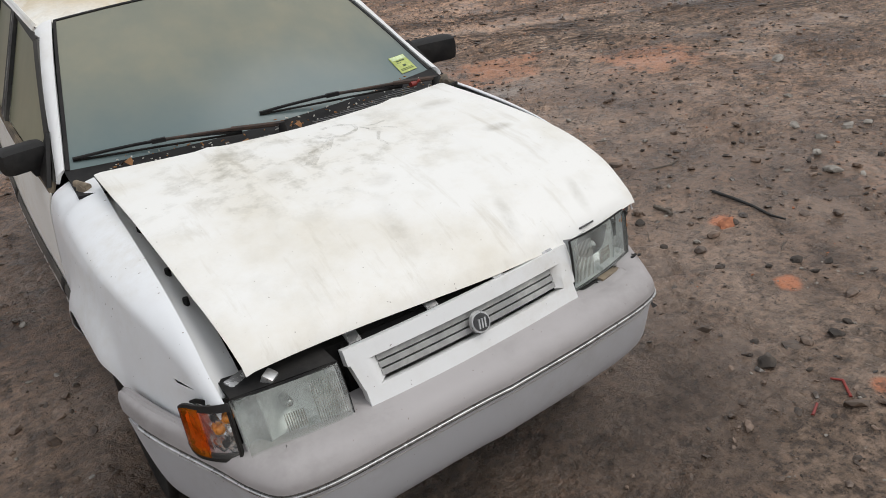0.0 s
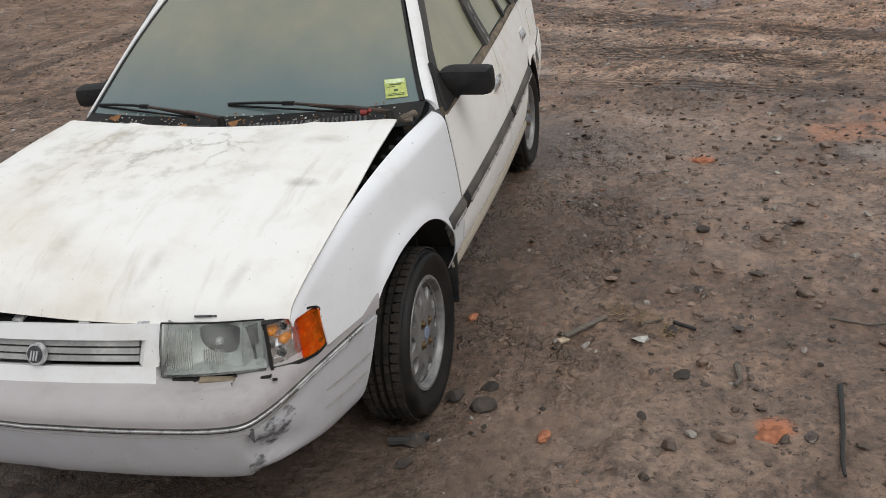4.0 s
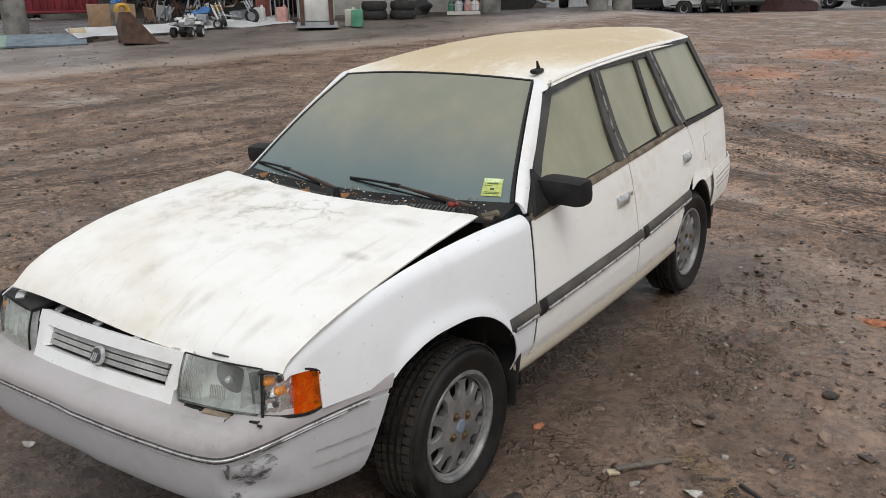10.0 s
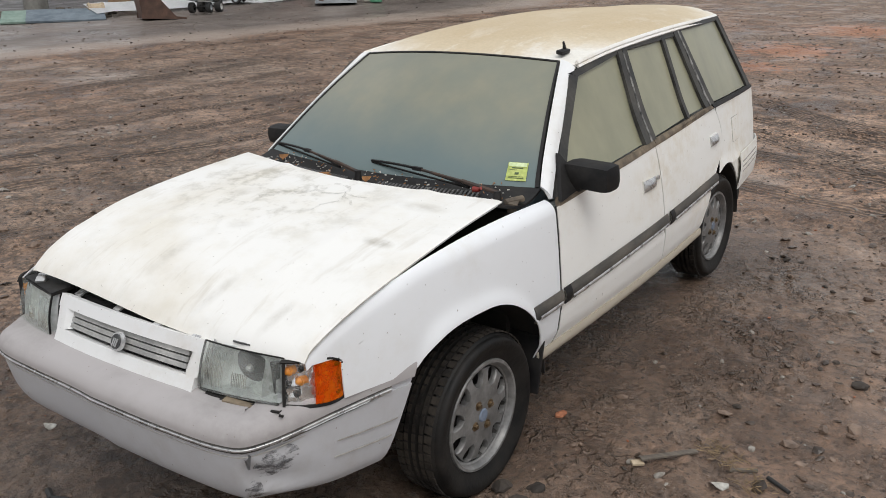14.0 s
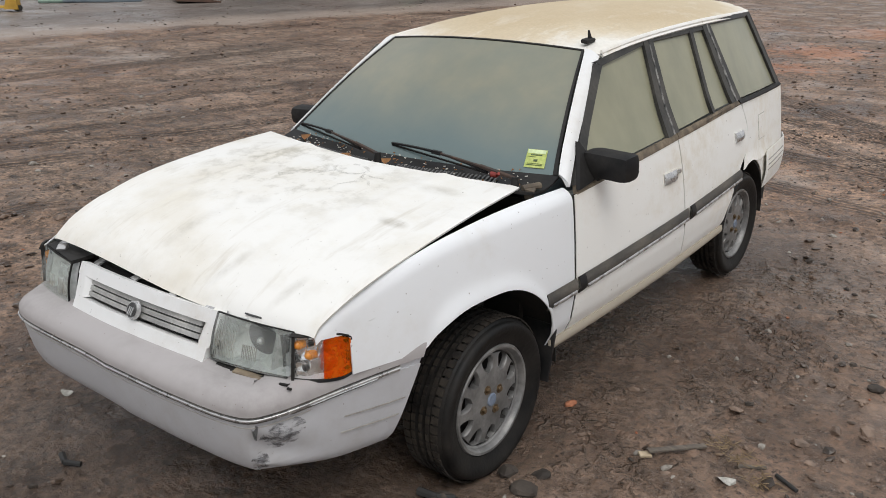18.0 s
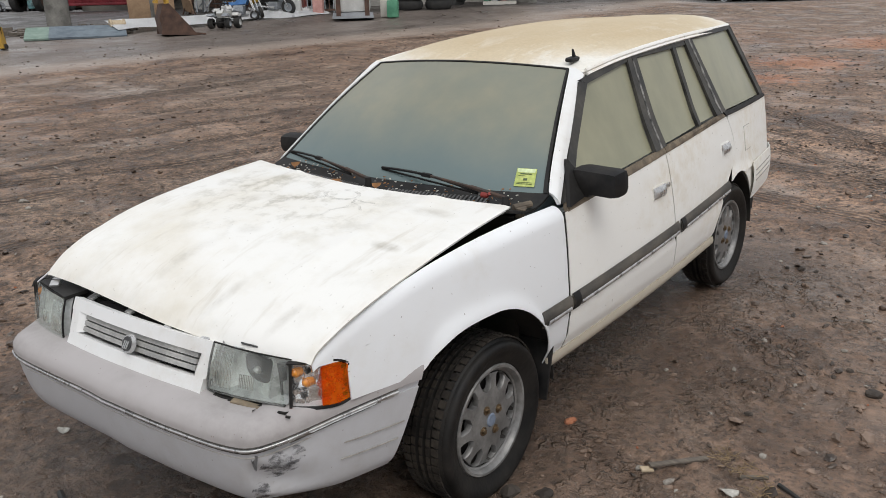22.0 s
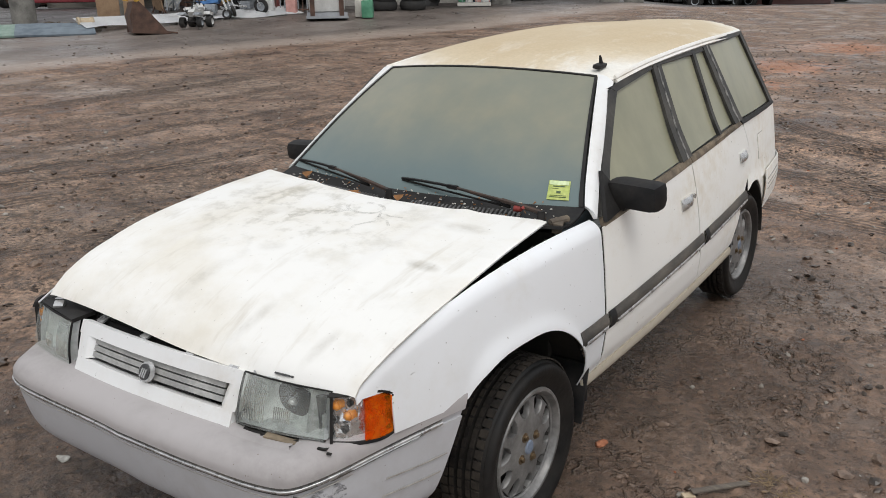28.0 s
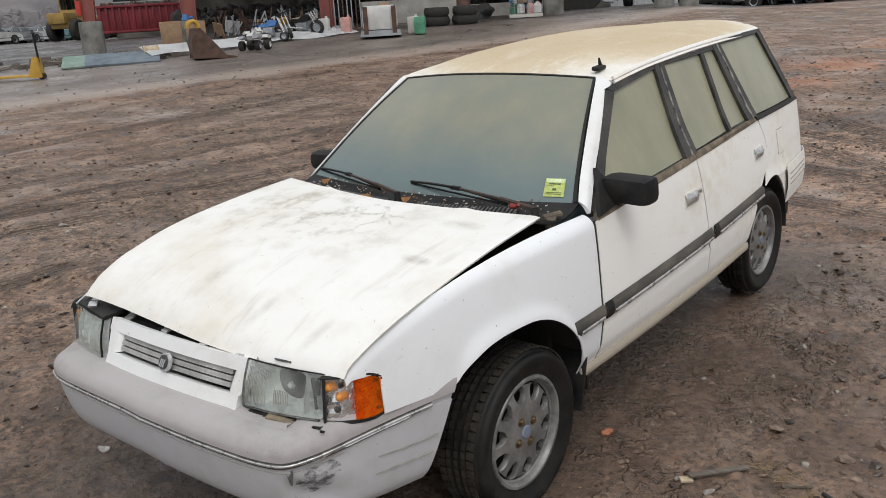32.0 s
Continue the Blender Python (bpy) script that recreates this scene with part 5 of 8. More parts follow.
    pane("window_pane", ((1.85, bz(1.85)), (2.115, bz(2.11)), (2.045, 1.35), (1.895, 1.345)), rd, "dust-coated side pane")
    pane("window_pane", ((2.262, bz(2.27)), (3.03, bz(2.9)), (2.825, 1.374), (2.142, 1.368)), rq, "dust-coated cargo pane")
    # frames
    strip("belt_seal", (0.48, belt(0.48) - 0.006), (1.365, belt(1.365) - 0.006), (0.50, bz(0.5)), (1.365, bz(1.36)), LEDGE, fd)
    strip("belt_seal", (1.37, belt(1.37) - 0.006), (2.24, belt(2.24) - 0.006), (1.37, bz(1.37)), (2.20, bz(2.2)), LEDGE, rd)
    strip("belt_seal", (2.25, belt(2.25) - 0.006), (3.18, belt(3.18) - 0.006), (2.23, bz(2.23)), (3.12, bz(3.1)), TRIM, rq)
    strip("door_frame", (0.488, bz(0.5)), (0.902, 1.287), (0.552, bz(0.57)), (0.952, 1.272), FRAME, fd, n=12)
    strip("door_frame", (0.902, 1.292), (1.40, 1.352), (0.95, 1.272), (1.40, 1.328), FRAME, fd, n=12)
    strip("door_frame", (1.27, bz(1.26)), (1.342, 1.33), (1.318, bz(1.32)), (1.382, 1.34), FRAME, fd, 0.006)
    strip("door_frame", (1.322, bz(1.32)), (1.386, 1.345), (1.392, bz(1.39)), (1.44, 1.345), FRAME, rd, 0.004)
    strip("peeling_strip", (1.330, bz(1.33)), (1.392, 1.34), (1.346, bz(1.34)), (1.404, 1.342), PEEL, rd, 0.0055, 0.003)
    strip("door_frame", (1.39, 1.354), (2.10, 1.382), (1.40, 1.328), (2.10, 1.342), FRAME, rd, n=16)
    strip("peeling_strip", (1.42, 1.352), (2.05, 1.372), (1.42, 1.340), (2.05, 1.360), PEEL, rd, 0.004, 0.003, 16)
    strip("door_frame", (1.82, bz(1.82)), (1.86, 1.345), (1.855, bz(1.86)), (1.90, 1.346), FRAME, rd, 0.004)
    strip("door_frame", (2.105, bz(2.1)), (2.035, 1.36), (2.165, bz(2.17)), (2.085, 1.365), FRAME, rd, 0.006)
    strip("quarter_frame", (2.175, bz(2.17)), (2.09, 1.37), (2.20, bz(2.2)), (2.11, 1.37), PEEL, rq, 0.006)
    strip("quarter_frame", (2.20, bz(2.2)), (2.11, 1.375), (2.268, bz(2.27)), (2.148, 1.37), FRAME, rq, 0.002)
    strip("quarter_frame", (2.09, 1.386), (2.90, 1.390), (2.10, 1.36), (2.81, 1.37), FRAME, rq, n=16)
    strip("quarter_frame", (3.022, bz(2.9)), (2.818, 1.374), (3.085, bz(2.96)), (2.865, 1.385), FRAME, rq, 0.004)
    strip("rear_pillar", (3.085, bz(2.97)), (2.865, 1.386), (3.125, bz(3.1)), (2.90, 1.390), TRIM, rq, 0.0, n=12)

    # mirror
    bm = bmesh.new()
    v = [Vector(on_side(s, y, z, 0.004)) for y, z in ((0.485, 0.892), (0.665, 0.915), (0.60, 1.04))]
    vv = [bm.verts.new(p) for p in v] + [bm.verts.new(p + Vector((s * 0.014, 0, 0))) for p in v]
    for fc in ((0, 1, 2), (3, 4, 5), (0, 1, 4, 3), (1, 2, 5, 4), (2, 0, 3, 5)):
        bm.faces.new([vv[k] for k in fc])
    mirror = part("door_mirror", bm, TRIM, wagon, "black plastic door mirror")
    bm = bmesh.new()
    box(bm, (s * (0.846 if s > 0 else 0.828), 0.625, 0.966 if s > 0 else 0.972), (0.190 if s > 0 else 0.165, 0.095, 0.102 if s > 0 else 0.086), (6, 0, -s * 8), 0.030)
    box(bm, (s * 0.785, 0.62, 0.935), (0.07, 0.05, 0.05), (0, s * 20, 0), 0.012)
    part("mirror_housing", bm, TRIM, mirror)
    bm = bmesh.new()
    box(bm, (s * 0.848, 0.668, 0.966), (0.155, 0.008, 0.076), (6, 0, -s * 8))
    part("mirror_glass", bm, STEEL, mirror)

    # wheel wells
    for (wy, wz), r in ((WHEEL_F, 0.412), (WHEEL_R, 0.362)):
        def well(u, v, s=s, wy=wy, wz=wz, r=r):
            a = mixv(0.0, math.pi - 0.35, u)
            return (s * mixv(0.50, wide(wy, 0.6) - 0.018 if a < 1.9 else 0.60, v), wy - 0.02 + r * math.cos(a), wz + r * math.sin(a))
        sheet("wheel_well", well, 20, 3, UNDER, wagon, thick=0.006)
    bm = bmesh.new()
    box(bm, (s * (0.735 if s > 0 else 0.68), 0.33, 0.30), (0.16, 0.012, 0.22), (-12, 0, 0), 0.004)
    part("mud_flap", bm, TRIM, wagon, "cracked black mud flap")


BEND[0] = None


TREAD = plain("muddy_tread", (0.015, 0.013, 0.012), (0.055, 0.046, 0.037), 16, 0.85, bumps=0.3, spec=0.25)
BARREL = plain("dark_rim_barrel", (0.03, 0.028, 0.026), (0.07, 0.065, 0.06), 12, 0.7)


# wheels
def wheel(at, s, label):
    """Tyre with grooved tread, ten-window alloy rim, nuts and cap; the outer face looks along s."""
    cx, cy, cz = at
    w = new("wheel")
    w.parent = wagon
    tagged(w, label)
    c = (cx, cy, cz)
    prof = []
    for k in range(9):
        a = math.pi * (k / 8)
        prof.append((0.198 + 0.078 * math.sin(a / 2) ** 0.8, s * (0.074 + 0.021 * math.sin(a))))
    tread = []
    for k in range(29):
        h = 0.073 - 0.146 * k / 28
        groove = 0.013 if k in (5, 6, 11, 12, 16, 17, 22, 23) else 0.0
        tread.append((0.289 - groove - 0.016 * (abs(h) / 0.075) ** 6, s * h))
    other = [(r, -h) for r, h in reversed(prof)]
    tyre = lathe("tyre", prof + tread + other, RUBBER, w, c, "x", 72, "worn black tyre caked with mud")
    bm = bmesh.new()
    for k in range(58):
        a = 2 * math.pi * k / 58
        for h, dh in ((0.056, 0.026), (0.029, 0.016), (0.0, 0.013), (-0.029, 0.016), (-0.056, 0.026)):
            off = a + h * 3.2
            p = Vector((cx + s * h, cy + 0.2885 * math.cos(off), cz + 0.2885 * math.sin(off)))
            bmesh.ops.create_cube(bm, size=1, matrix=Matrix.Translation(p) @ Matrix.Rotation(off, 4, "X") @ Matrix.Diagonal((dh, 0.005, 0.024, 1)))
    tagged(part("tread_block", bm, TREAD, tyre, smooth=0), kind="stuff")
    f = 0.052
    rim = lathe("rim", [(0.168, s * (f - 0.03)), (0.1685, s * (f + 0.002)), (0.174, s * (f + 0.006)), (0.177, s * (f + 0.018)), (0.184, s * (f + 0.026)), (0.193, s * (f + 0.026)), (0.197, s * (f + 0.020)), (0.197, s * 0.05)], ALLOY, w, c, "x", 60, "dull alloy rim with ten windows")
    lathe("rim_barrel", [(0.1675, s * (f - 0.002)), (0.163, s * 0.0), (0.165, s * -0.06)], BARREL, rim, c, "x", 40)
    # broad flat spokes between ten rounded windows
    full = math.pi / 10
    prof_s = ((0.100, 1.0), (0.108, 0.76), (0.115, 0.54), (0.128, 0.44), (0.146, 0.40), (0.157, 0.48), (0.1645, 0.74), (0.1690, 1.0))
    for k in range(10):
        a0 = 2 * math.pi * k / 10 + 0.1
        vs, fs = [], []
        for r, hw in prof_s:
            h = f + 0.012 - 0.012 * ((r - 0.10) / 0.07) ** 2
            for d in (-1, 1):
                for back in (0, 0.004, 0.020):
                    a = a0 + d * full * (hw - (0.07 if back == 0 and hw < 0.99 else 0))
                    vs.append(Vector(c) + Vector((s * (h - back), r * math.cos(a), r * math.sin(a))))
        for i in range(len(prof_s) - 1):
            o = 6 * i
            fs += [(o, o + 3, o + 9, o + 6), (o, o + 6, o + 7, o + 1), (o + 1, o + 7, o + 8, o + 2), (o + 3, o + 4, o + 10, o + 9), (o + 4, o + 5, o + 11, o + 10)]
        mesh_ob("spoke", vs, fs, ALLOY, rim)
    lathe("hub_face", [(0.0, s * (f + 0.017)), (0.028, s * (f + 0.017)), (0.06, s * (f + 0.015)), (0.092, s * (f + 0.013)), (0.1005, s * (f + 0.0122)), (0.101, s * (f - 0.02))], ALLOY, rim, c, "x", 40)
    lathe("centre_cap", [(0.0, s * (f + 0.022)), (0.02, s * (f + 0.022)), (0.024, s * (f + 0.018)), (0.024, s * f)], BLUE_CAP, rim, c, "x", 24, "blue-grey centre cap")
    for k in range(4):
        a = 2 * math.pi * k / 4 + 0.5
        o = Vector(c) + Vector((0, 0.05 * math.cos(a), 0.05 * math.sin(a)))
        bm = rods((o + Vector((s * f, 0, 0)), o + Vector((s * (f + 0.026), 0, 0)), 0.0115, 0.009, 6), (o + Vector((s * f, 0, 0)), o + Vector((s * (f + 0.018), 0, 0)), 0.016, 0.016, 14))
        part("lug_nut", bm, BRASS, rim, "rust-brown lug nut")
    lathe("brake_disc", [(0.0, s * -0.03), (0.158, s * -0.03), (0.158, s * -0.05)], UNDER, w, c, "x", 30)


wheel((0.712, WHEEL_F[0], WHEEL_F[1]), 1, "muddy front wheel with alloy rim")
wheel((-0.675, WHEEL_F[0], WHEEL_F[1]), -1, "muddy front wheel with alloy rim")
wheel((0.648, WHEEL_R[0], WHEEL_R[1]), 1, "muddy rear wheel with alloy rim")
wheel((-0.648, WHEEL_R[0], WHEEL_R[1]), -1, "muddy rear wheel with alloy rim")

BEND[0] = settle


# tail: gate, rear bumper
def gate(u, v):
    k = mixv(-1, 1, u)
    z = mixv(0.60, 1.40, v)
    t = max(0.0, (z - 0.96) / 0.44)
    w = mixv(0.605, 0.445, t) if t > 0 else mixv(0.645, 0.605, (z - 0.60) / 0.36)
    y = (3.29 if t <= 0 else mixv(3.29, 3.0, t)) - mixv(0.07, 0.13, min(1, t * 4)) * k * k
    return (w * k, y, z)


tail = sheet("tailgate", gate, 16, 16, PAINT, wagon, "white tailgate")
sheet("rear_window", lambda u, v: Vector(gate(mixv(0.08, 0.92, u), mixv(0.5, 0.95, v))) + Vector((0, 0.006, 0.004)), 12, 8, SIDE_GLASS, tail)


def rear_bumper(u, v):
    a = mixv(-1, 1, u)
    t = abs(a)
    z = mixv(0.44, 0.65, v)
    bulge = 0.02 * math.sin(math.pi * v)
    if t < 0.5:
        x, y = 0.62 * t / 0.5, 3.40 - 0.03 * (t / 0.5) ** 2
        return (math.copysign(x, a), y + bulge, z)
    q = (t - 0.5) / 0.5
    y = mixv(3.38, 2.70, max(0.0, (q - 0.06) / 0.94) ** 0.95)
    return (math.copysign(mixv(0.62, wide(min(y, 3.3), 0.55) + 0.008, min(1, q * 5)) + bulge * 0.5, a), y, z)


rb = sheet("rear_bumper", rear_bumper, 60, 10, PAINT_SIDE, wagon, "faded rear bumper with ribbed ends")
for k in range(3):
    sheet("bumper_rib", lambda u, v: Vector(rear_bumper(mixv(0.82, 0.985, u), 0.45 + 0.14 * k + 0.03 * v)) + Vector((0.0015, 0, 0)), 10, 2, GRIME, rb, thick=0.004)

# antenna stub, roof base
bm = bmesh.new()
box(bm, (0.505, 1.03, 1.358), (0.034, 0.070, 0.018), (4, 8, 0), 0.008)
rod(bm, (0.505, 1.045, 1.358), (0.502, 1.035, 1.398), 0.010, 0.004, 8)
part("antenna_stub", bm, TRIM, wagon, "broken black antenna base")

# underbody and cabin
part("underbody", boxes(((0, 1.3, 0.33), (1.30, 3.6, 0.10)), ((0, -0.45, 0.36), (1.1, 0.6, 0.12)), ((0, 0.33, 0.6), (1.38, 0.03, 0.55)), ((0, 2.95, 0.45), (1.2, 0.6, 0.2))), UNDER, wagon)
bm = bmesh.new()
box(bm, (0, 0.55, 0.865), (1.36, 0.36, 0.09), (0, 0, 0), 0.03)
box(bm, (0.34, 0.66, 0.90), (0.40, 0.18, 0.08), (0, 0, 0), 0.03)
part("dashboard", bm, DASH, wagon, "pale blue-grey dashboard")
for x in (-0.34, 0.34):
    seat = part("front_seat", boxes(((x, 1.35, 0.55), (0.50, 0.5, 0.2), (0, 0, 0), 0.05)), CLOTH, wagon, "grey cloth seat")
    part("seat_back", boxes(((x, 1.62, 0.86), (0.48, 0.16, 0.6), (-14, 0, 0), 0.05)), CLOTH, seat)
    part("head_rest", boxes(((x, 1.70, 1.20), (0.28, 0.10, 0.17), (-10, 0, 0), 0.04)), CLOTH, seat)
bench = part("rear_seat", boxes(((0, 2.15, 0.6), (1.2, 0.5, 0.2), (0, 0, 0), 0.05)), CLOTH, wagon, "grey cloth rear bench")
part("seat_back", boxes(((0, 2.42, 0.88), (1.2, 0.16, 0.5), (-12, 0, 0), 0.05)), CLOTH, bench)
bm = bmesh.new()
pts = [Vector((0.34 + 0.18 * math.cos(a), 0.86 + 0.08 * math.sin(a), 0.92 + 0.16 * math.sin(a))) for a in [k * math.pi / 10 for k in range(21)]]
tube(bm, pts, 0.013)
rod(bm, (0.16, 0.86, 0.92), (0.52, 0.86, 0.92), 0.018)
part("steering_wheel", bm, TRIM, wagon)

BEND[0] = None

# ---- loose things on the mud near the car ----
CLAY = plain("broken_brick_clay", (0.30, 0.105, 0.05), (0.46, 0.19, 0.10), 30, 0.9, bumps=0.4)
STONE = plain("pale_stone", (0.22, 0.195, 0.165), (0.40, 0.37, 0.33), 20, 0.9, bumps=0.4)
DSTONE = plain("dark_stone", (0.032, 0.025, 0.020), (0.085, 0.068, 0.055), 20, 0.85, bumps=0.4)
WOOD = plain("weathered_wood", (0.10, 0.085, 0.07), (0.19, 0.16, 0.13), 12, 0.9, stretch=(1, 6, 1), bumps=0.4)
RAW = plain("pale_broken_wood", (0.42, 0.33, 0.22), (0.55, 0.45, 0.32), 20, 0.9)
BLACK = plain("black_rubber_scrap", (0.015, 0.015, 0.015), (0.04, 0.038, 0.036), 12, 0.7)


def lump(bm, at, size, seed, sub=2):
    r = random.Random(seed)
    rot = Euler((r.uniform(-0.4, 0.4), r.uniform(-0.4, 0.4), r.uniform(0, 6.28))).to_matrix().to_4x4()
    g = bmesh.ops.create_icosphere(bm, subdivisions=sub, radius=1, matrix=Matrix.Identity(4))
    for v in g["verts"]:
        k = 1 + 0.48 * noise.noise(v.co * 1.3 + Vector((seed * 1.7, 0, 0))) + 0.12 * noise.noise(v.co * 3.1 + Vector((seed, 3, 0)))
        v.co = Matrix.Translation(at) @ rot @ Vector((v.co.x * size[0] * k, v.co.y * size[1] * k, v.co.z * size[2] * k))


def rock(name, x, y, size, mat, label, category="stone", group=""):
    bm = bmesh.new()
    lump(bm, (x, y, floor_at(x, y) + size[2] * 0.4), size, int(abs(x * 131 + y * 977)) % 997)
    ob = part(name, bm, mat, None, label, 16)
    return tagged(ob, label, category, group)


for x, y, a, b in ((1.875, -0.09, 0.05, 0.035), (1.72, 2.43, 0.055, 0.03), (1.20, -0.20, 0.03, 0.02), (0.80, 0.52, 0.035, 0.02)):
    rock("brick_piece", x, y, (a, b, 0.013), CLAY, "flat broken piece of orange brick in mud", "brick", "brick pieces")
for x, y, a in ((2.70, -0.09, 0.045), (3.29, 0.20, 0.035), (3.40, 0.15, 0.03), (2.86, 0.10, 0.032), (3.18, 0.46, 0.04), (3.07, 0.22, 0.035), (4.31, 1.39, 0.05), (2.30, 1.14, 0.02), (1.51, 2.21, 0.02), (2.45, 0.95, 0.02), (3.6, 0.8, 0.03), (3.9, 0.3, 0.035), (2.15, 2.84, 0.045), (-4.97, 1.14, 0.05)):
    rock("stone", x, y, (a, a * 0.75, a * 0.5), STONE, "pale grey stone lying in the mud", "stone", "pale stones")
for x, y, a in ((1.08, -0.89, 0.038), (1.40, -0.94, 0.03), (1.50, -0.92, 0.022), (1.78, -0.52, 0.03), (1.85, -0.62, 0.02), (1.16, -0.78, 0.02), (1.70, 1.39, 0.04), (0.98, -0.08, 0.05), (0.86, 0.0, 0.04), (0.98, 0.03, 0.032), (0.80, -0.28, 0.045), (1.61, 0.19, 0.03), (1.74, -0.63, 0.02), (0.80, -0.40, 0.03), (1.01, 2.92, 0.03), (1.34, 0.97, 0.018), (2.0, 1.76, 0.02)):
    rock("clod", x, y, (a, a * 0.8, a * 0.45), DSTONE, "dark wet clod of earth beside the ruts", "clod", "dark clods")


def stick(pts, r, mat, name, label, category="stick"):
    bm = bmesh.new()
    p = [Vector((x, y, floor_at(x, y) + r * 1.1)) for x, y in pts]
    for k, (a, b) in enumerate(zip(p, p[1:])):
        rod(bm, a, b, r * (1 - 0.12 * k), r * (1 - 0.12 * (k + 1)), 7)
    return tagged(part(name, bm, mat, None), label, category)


stick([(2.10, 0.17), (2.085, 0.04), (2.07, -0.08), (2.05, -0.2), (2.045, -0.28)], 0.009, BLACK, "bent_rod", "thin dark bent rod lying on mud", "rod")
slat = thing("wood_slat", "weathered wooden slat with a pale broken end", "wood", (1.25, 0.47, floor_at(1.25, 0.47)))
z0 = floor_at(1.25, 0.47) + 0.012
part("slat_board", boxes(((1.258, 0.475, z0), (0.23, 0.022, 0.008), (3, 4, 54), 0.002)), WOOD, slat)
part("broken_end", boxes(((1.185, 0.370, z0 - 0.004), (0.045, 0.026, 0.010), (6, 8, 50), 0.003)), RAW, slat, "pale split end")
stick([(-0.36, -0.93), (-0.30, -0.95), (-0.25, -0.92)], 0.012, BLACK, "rubber_scrap", "black scrap of torn rubber", "scrap")
stick([(0.72, -0.30), (0.79, -0.29), (0.84, -0.26)], 0.015, BLACK, "rubber_scrap", "black scrap of torn rubber", "scrap")
stick([(1.58, 0.54), (1.66, 0.50)], 0.008, BLACK, "rubber_scrap", "short black rubber offcut", "scrap")
stick([(1.46, 0.51), (1.54, 0.56)], 0.008, WOOD, "twig", "short grey twig on the mud", "twig")
stick([(1.79, 0.27), (1.80, 0.19), (1.78, 0.15)], 0.010, WOOD, "twig", "short grey twig on the mud", "twig")
stick([(2.13, 0.62), (2.25, 0.58), (2.34, 0.60)], 0.005, WOOD, "twig", "thin grey twig on the mud", "twig")
stick([(0.95, -1.15), (1.0, -1.13)], 0.005, RED, "red_scrap", "small red plastic scrap in mud", "scrap")
stick([(1.1, -1.18), (1.15, -1.12), (1.13, -1.09)], 0.005, RED, "red_scrap", "small red plastic scrap in mud", "scrap")
for x, y in ((-0.78, -0.70), (1.46, 0.40), (0.05, 1.1)):
    bm = bmesh.new()
    zz = floor_at(x, y) + 0.008
    q = [bm.verts.new((x + 0.035 * math.cos(a) * (1 + 0.3 * math.sin(3 * a)), y + 0.02 * math.sin(a), zz + 0.008 * math.sin(2 * a))) for a in [k * 0.7854 for k in range(8)]]
    bm.faces.new(q)
    bmesh.ops.solidify(bm, geom=bm.faces[:], thickness=0.002)
    tagged(part("paper_scrap", bm, CHAFF, None), "pale torn paper scrap on the mud", "paper")
# straw tufts
STRAW = plain("dry_straw", (0.20, 0.14, 0.08), (0.32, 0.23, 0.13), 20, 0.9)
for x, y in ((1.46, 0.54), (1.56, 0.46), (1.38, 0.62)):
    bm = bmesh.new()
    r = random.Random(int(x * 100))
    for k in range(40):
        a, d = r.uniform(0, 6.28), r.uniform(0, 0.06)
        p = Vector((x + d * math.cos(a), y + d * math.sin(a), floor_at(x, y) + 0.006 + r.uniform(0, 0.012)))
        q = p + Vector((r.uniform(-0.04, 0.04), r.uniform(-0.04, 0.04), r.uniform(-0.002, 0.01)))
        rod(bm, p, q, 0.0014, seg=3)
    tagged(part("straw_tuft", bm, STRAW, None, smooth=0), "small tuft of dry straw in mud", "straw", kind="stuff")


def scatter(name, count, mat, lo, hi, seed, label, flat=0.5, sub=1, near=True):
    """Many loose grains in one mesh, thinning out with distance from the car."""
    r = random.Random(seed)
    base = bmesh.new()
    bmesh.ops.create_icosphere(base, subdivisions=sub, radius=1)
    bv, bf = [v.co.copy() for v in base.verts], [[v.index for v in f.verts] for f in base.faces]
    base.free()
    vs, fs = [], []
    while len(vs) < count * len(bv):
        if near:
            x, y = r.uniform(-4, 5.5), r.uniform(-2.5, 7.5)
        else:
            x, y = r.gauss(0, 9), r.gauss(6, 9)
        if -0.85 < x < 0.85 and -0.95 < y < 3.4:
            continue
        if noise.noise((x * 0.8, y * 0.8, seed)) < r.uniform(-0.5, 0.35):
            continue
        s = lo * (hi / lo) ** (r.random() ** 2.2)
        rot = Euler((r.uniform(-0.5, 0.5), r.uniform(-0.5, 0.5), r.uniform(0, 6.28))).to_matrix()
        ax = Vector((s, s * r.uniform(0.5, 0.9), s * flat * r.uniform(0.6, 1.2)))
        c, n0 = Vector((x, y, floor_at(x, y) + ax.z * 0.35)), len(vs)
        for v in bv:
            k = 1 + 0.35 * (r.random() - 0.5)
            vs.append(c + rot @ Vector((v.x * ax.x * k, v.y * ax.y * k, v.z * ax.z * k)))
        fs += [[n0 + i for i in f] for f in bf]
    me = bpy.data.meshes.new(name)
    me.from_pydata(vs, [], fs)
    me.materials.append(mat)
    return tagged(new(name, me), label, "gravel", kind="stuff")


SOIL = plain("soil_crumb", (0.075, 0.050, 0.036), (0.27, 0.19, 0.14), 12, 0.5, bumps=0.4)
scatter("mud_crumbs", 8000, SOIL, 0.003, 0.018, 3, "dark crumbs of trodden mud over the yard")
MUCK = plain("wet_dark_muck", (0.035, 0.024, 0.017), (0.11, 0.075, 0.052), 14, 0.32, bumps=0.5)
scatter("wet_clods", 6500, MUCK, 0.004, 0.026, 14, "small wet dark clods pressed into the yard", flat=0.35)
scatter("gravel", 1700, STONE, 0.003, 0.014, 5, "scattered pale gravel trodden into the mud")
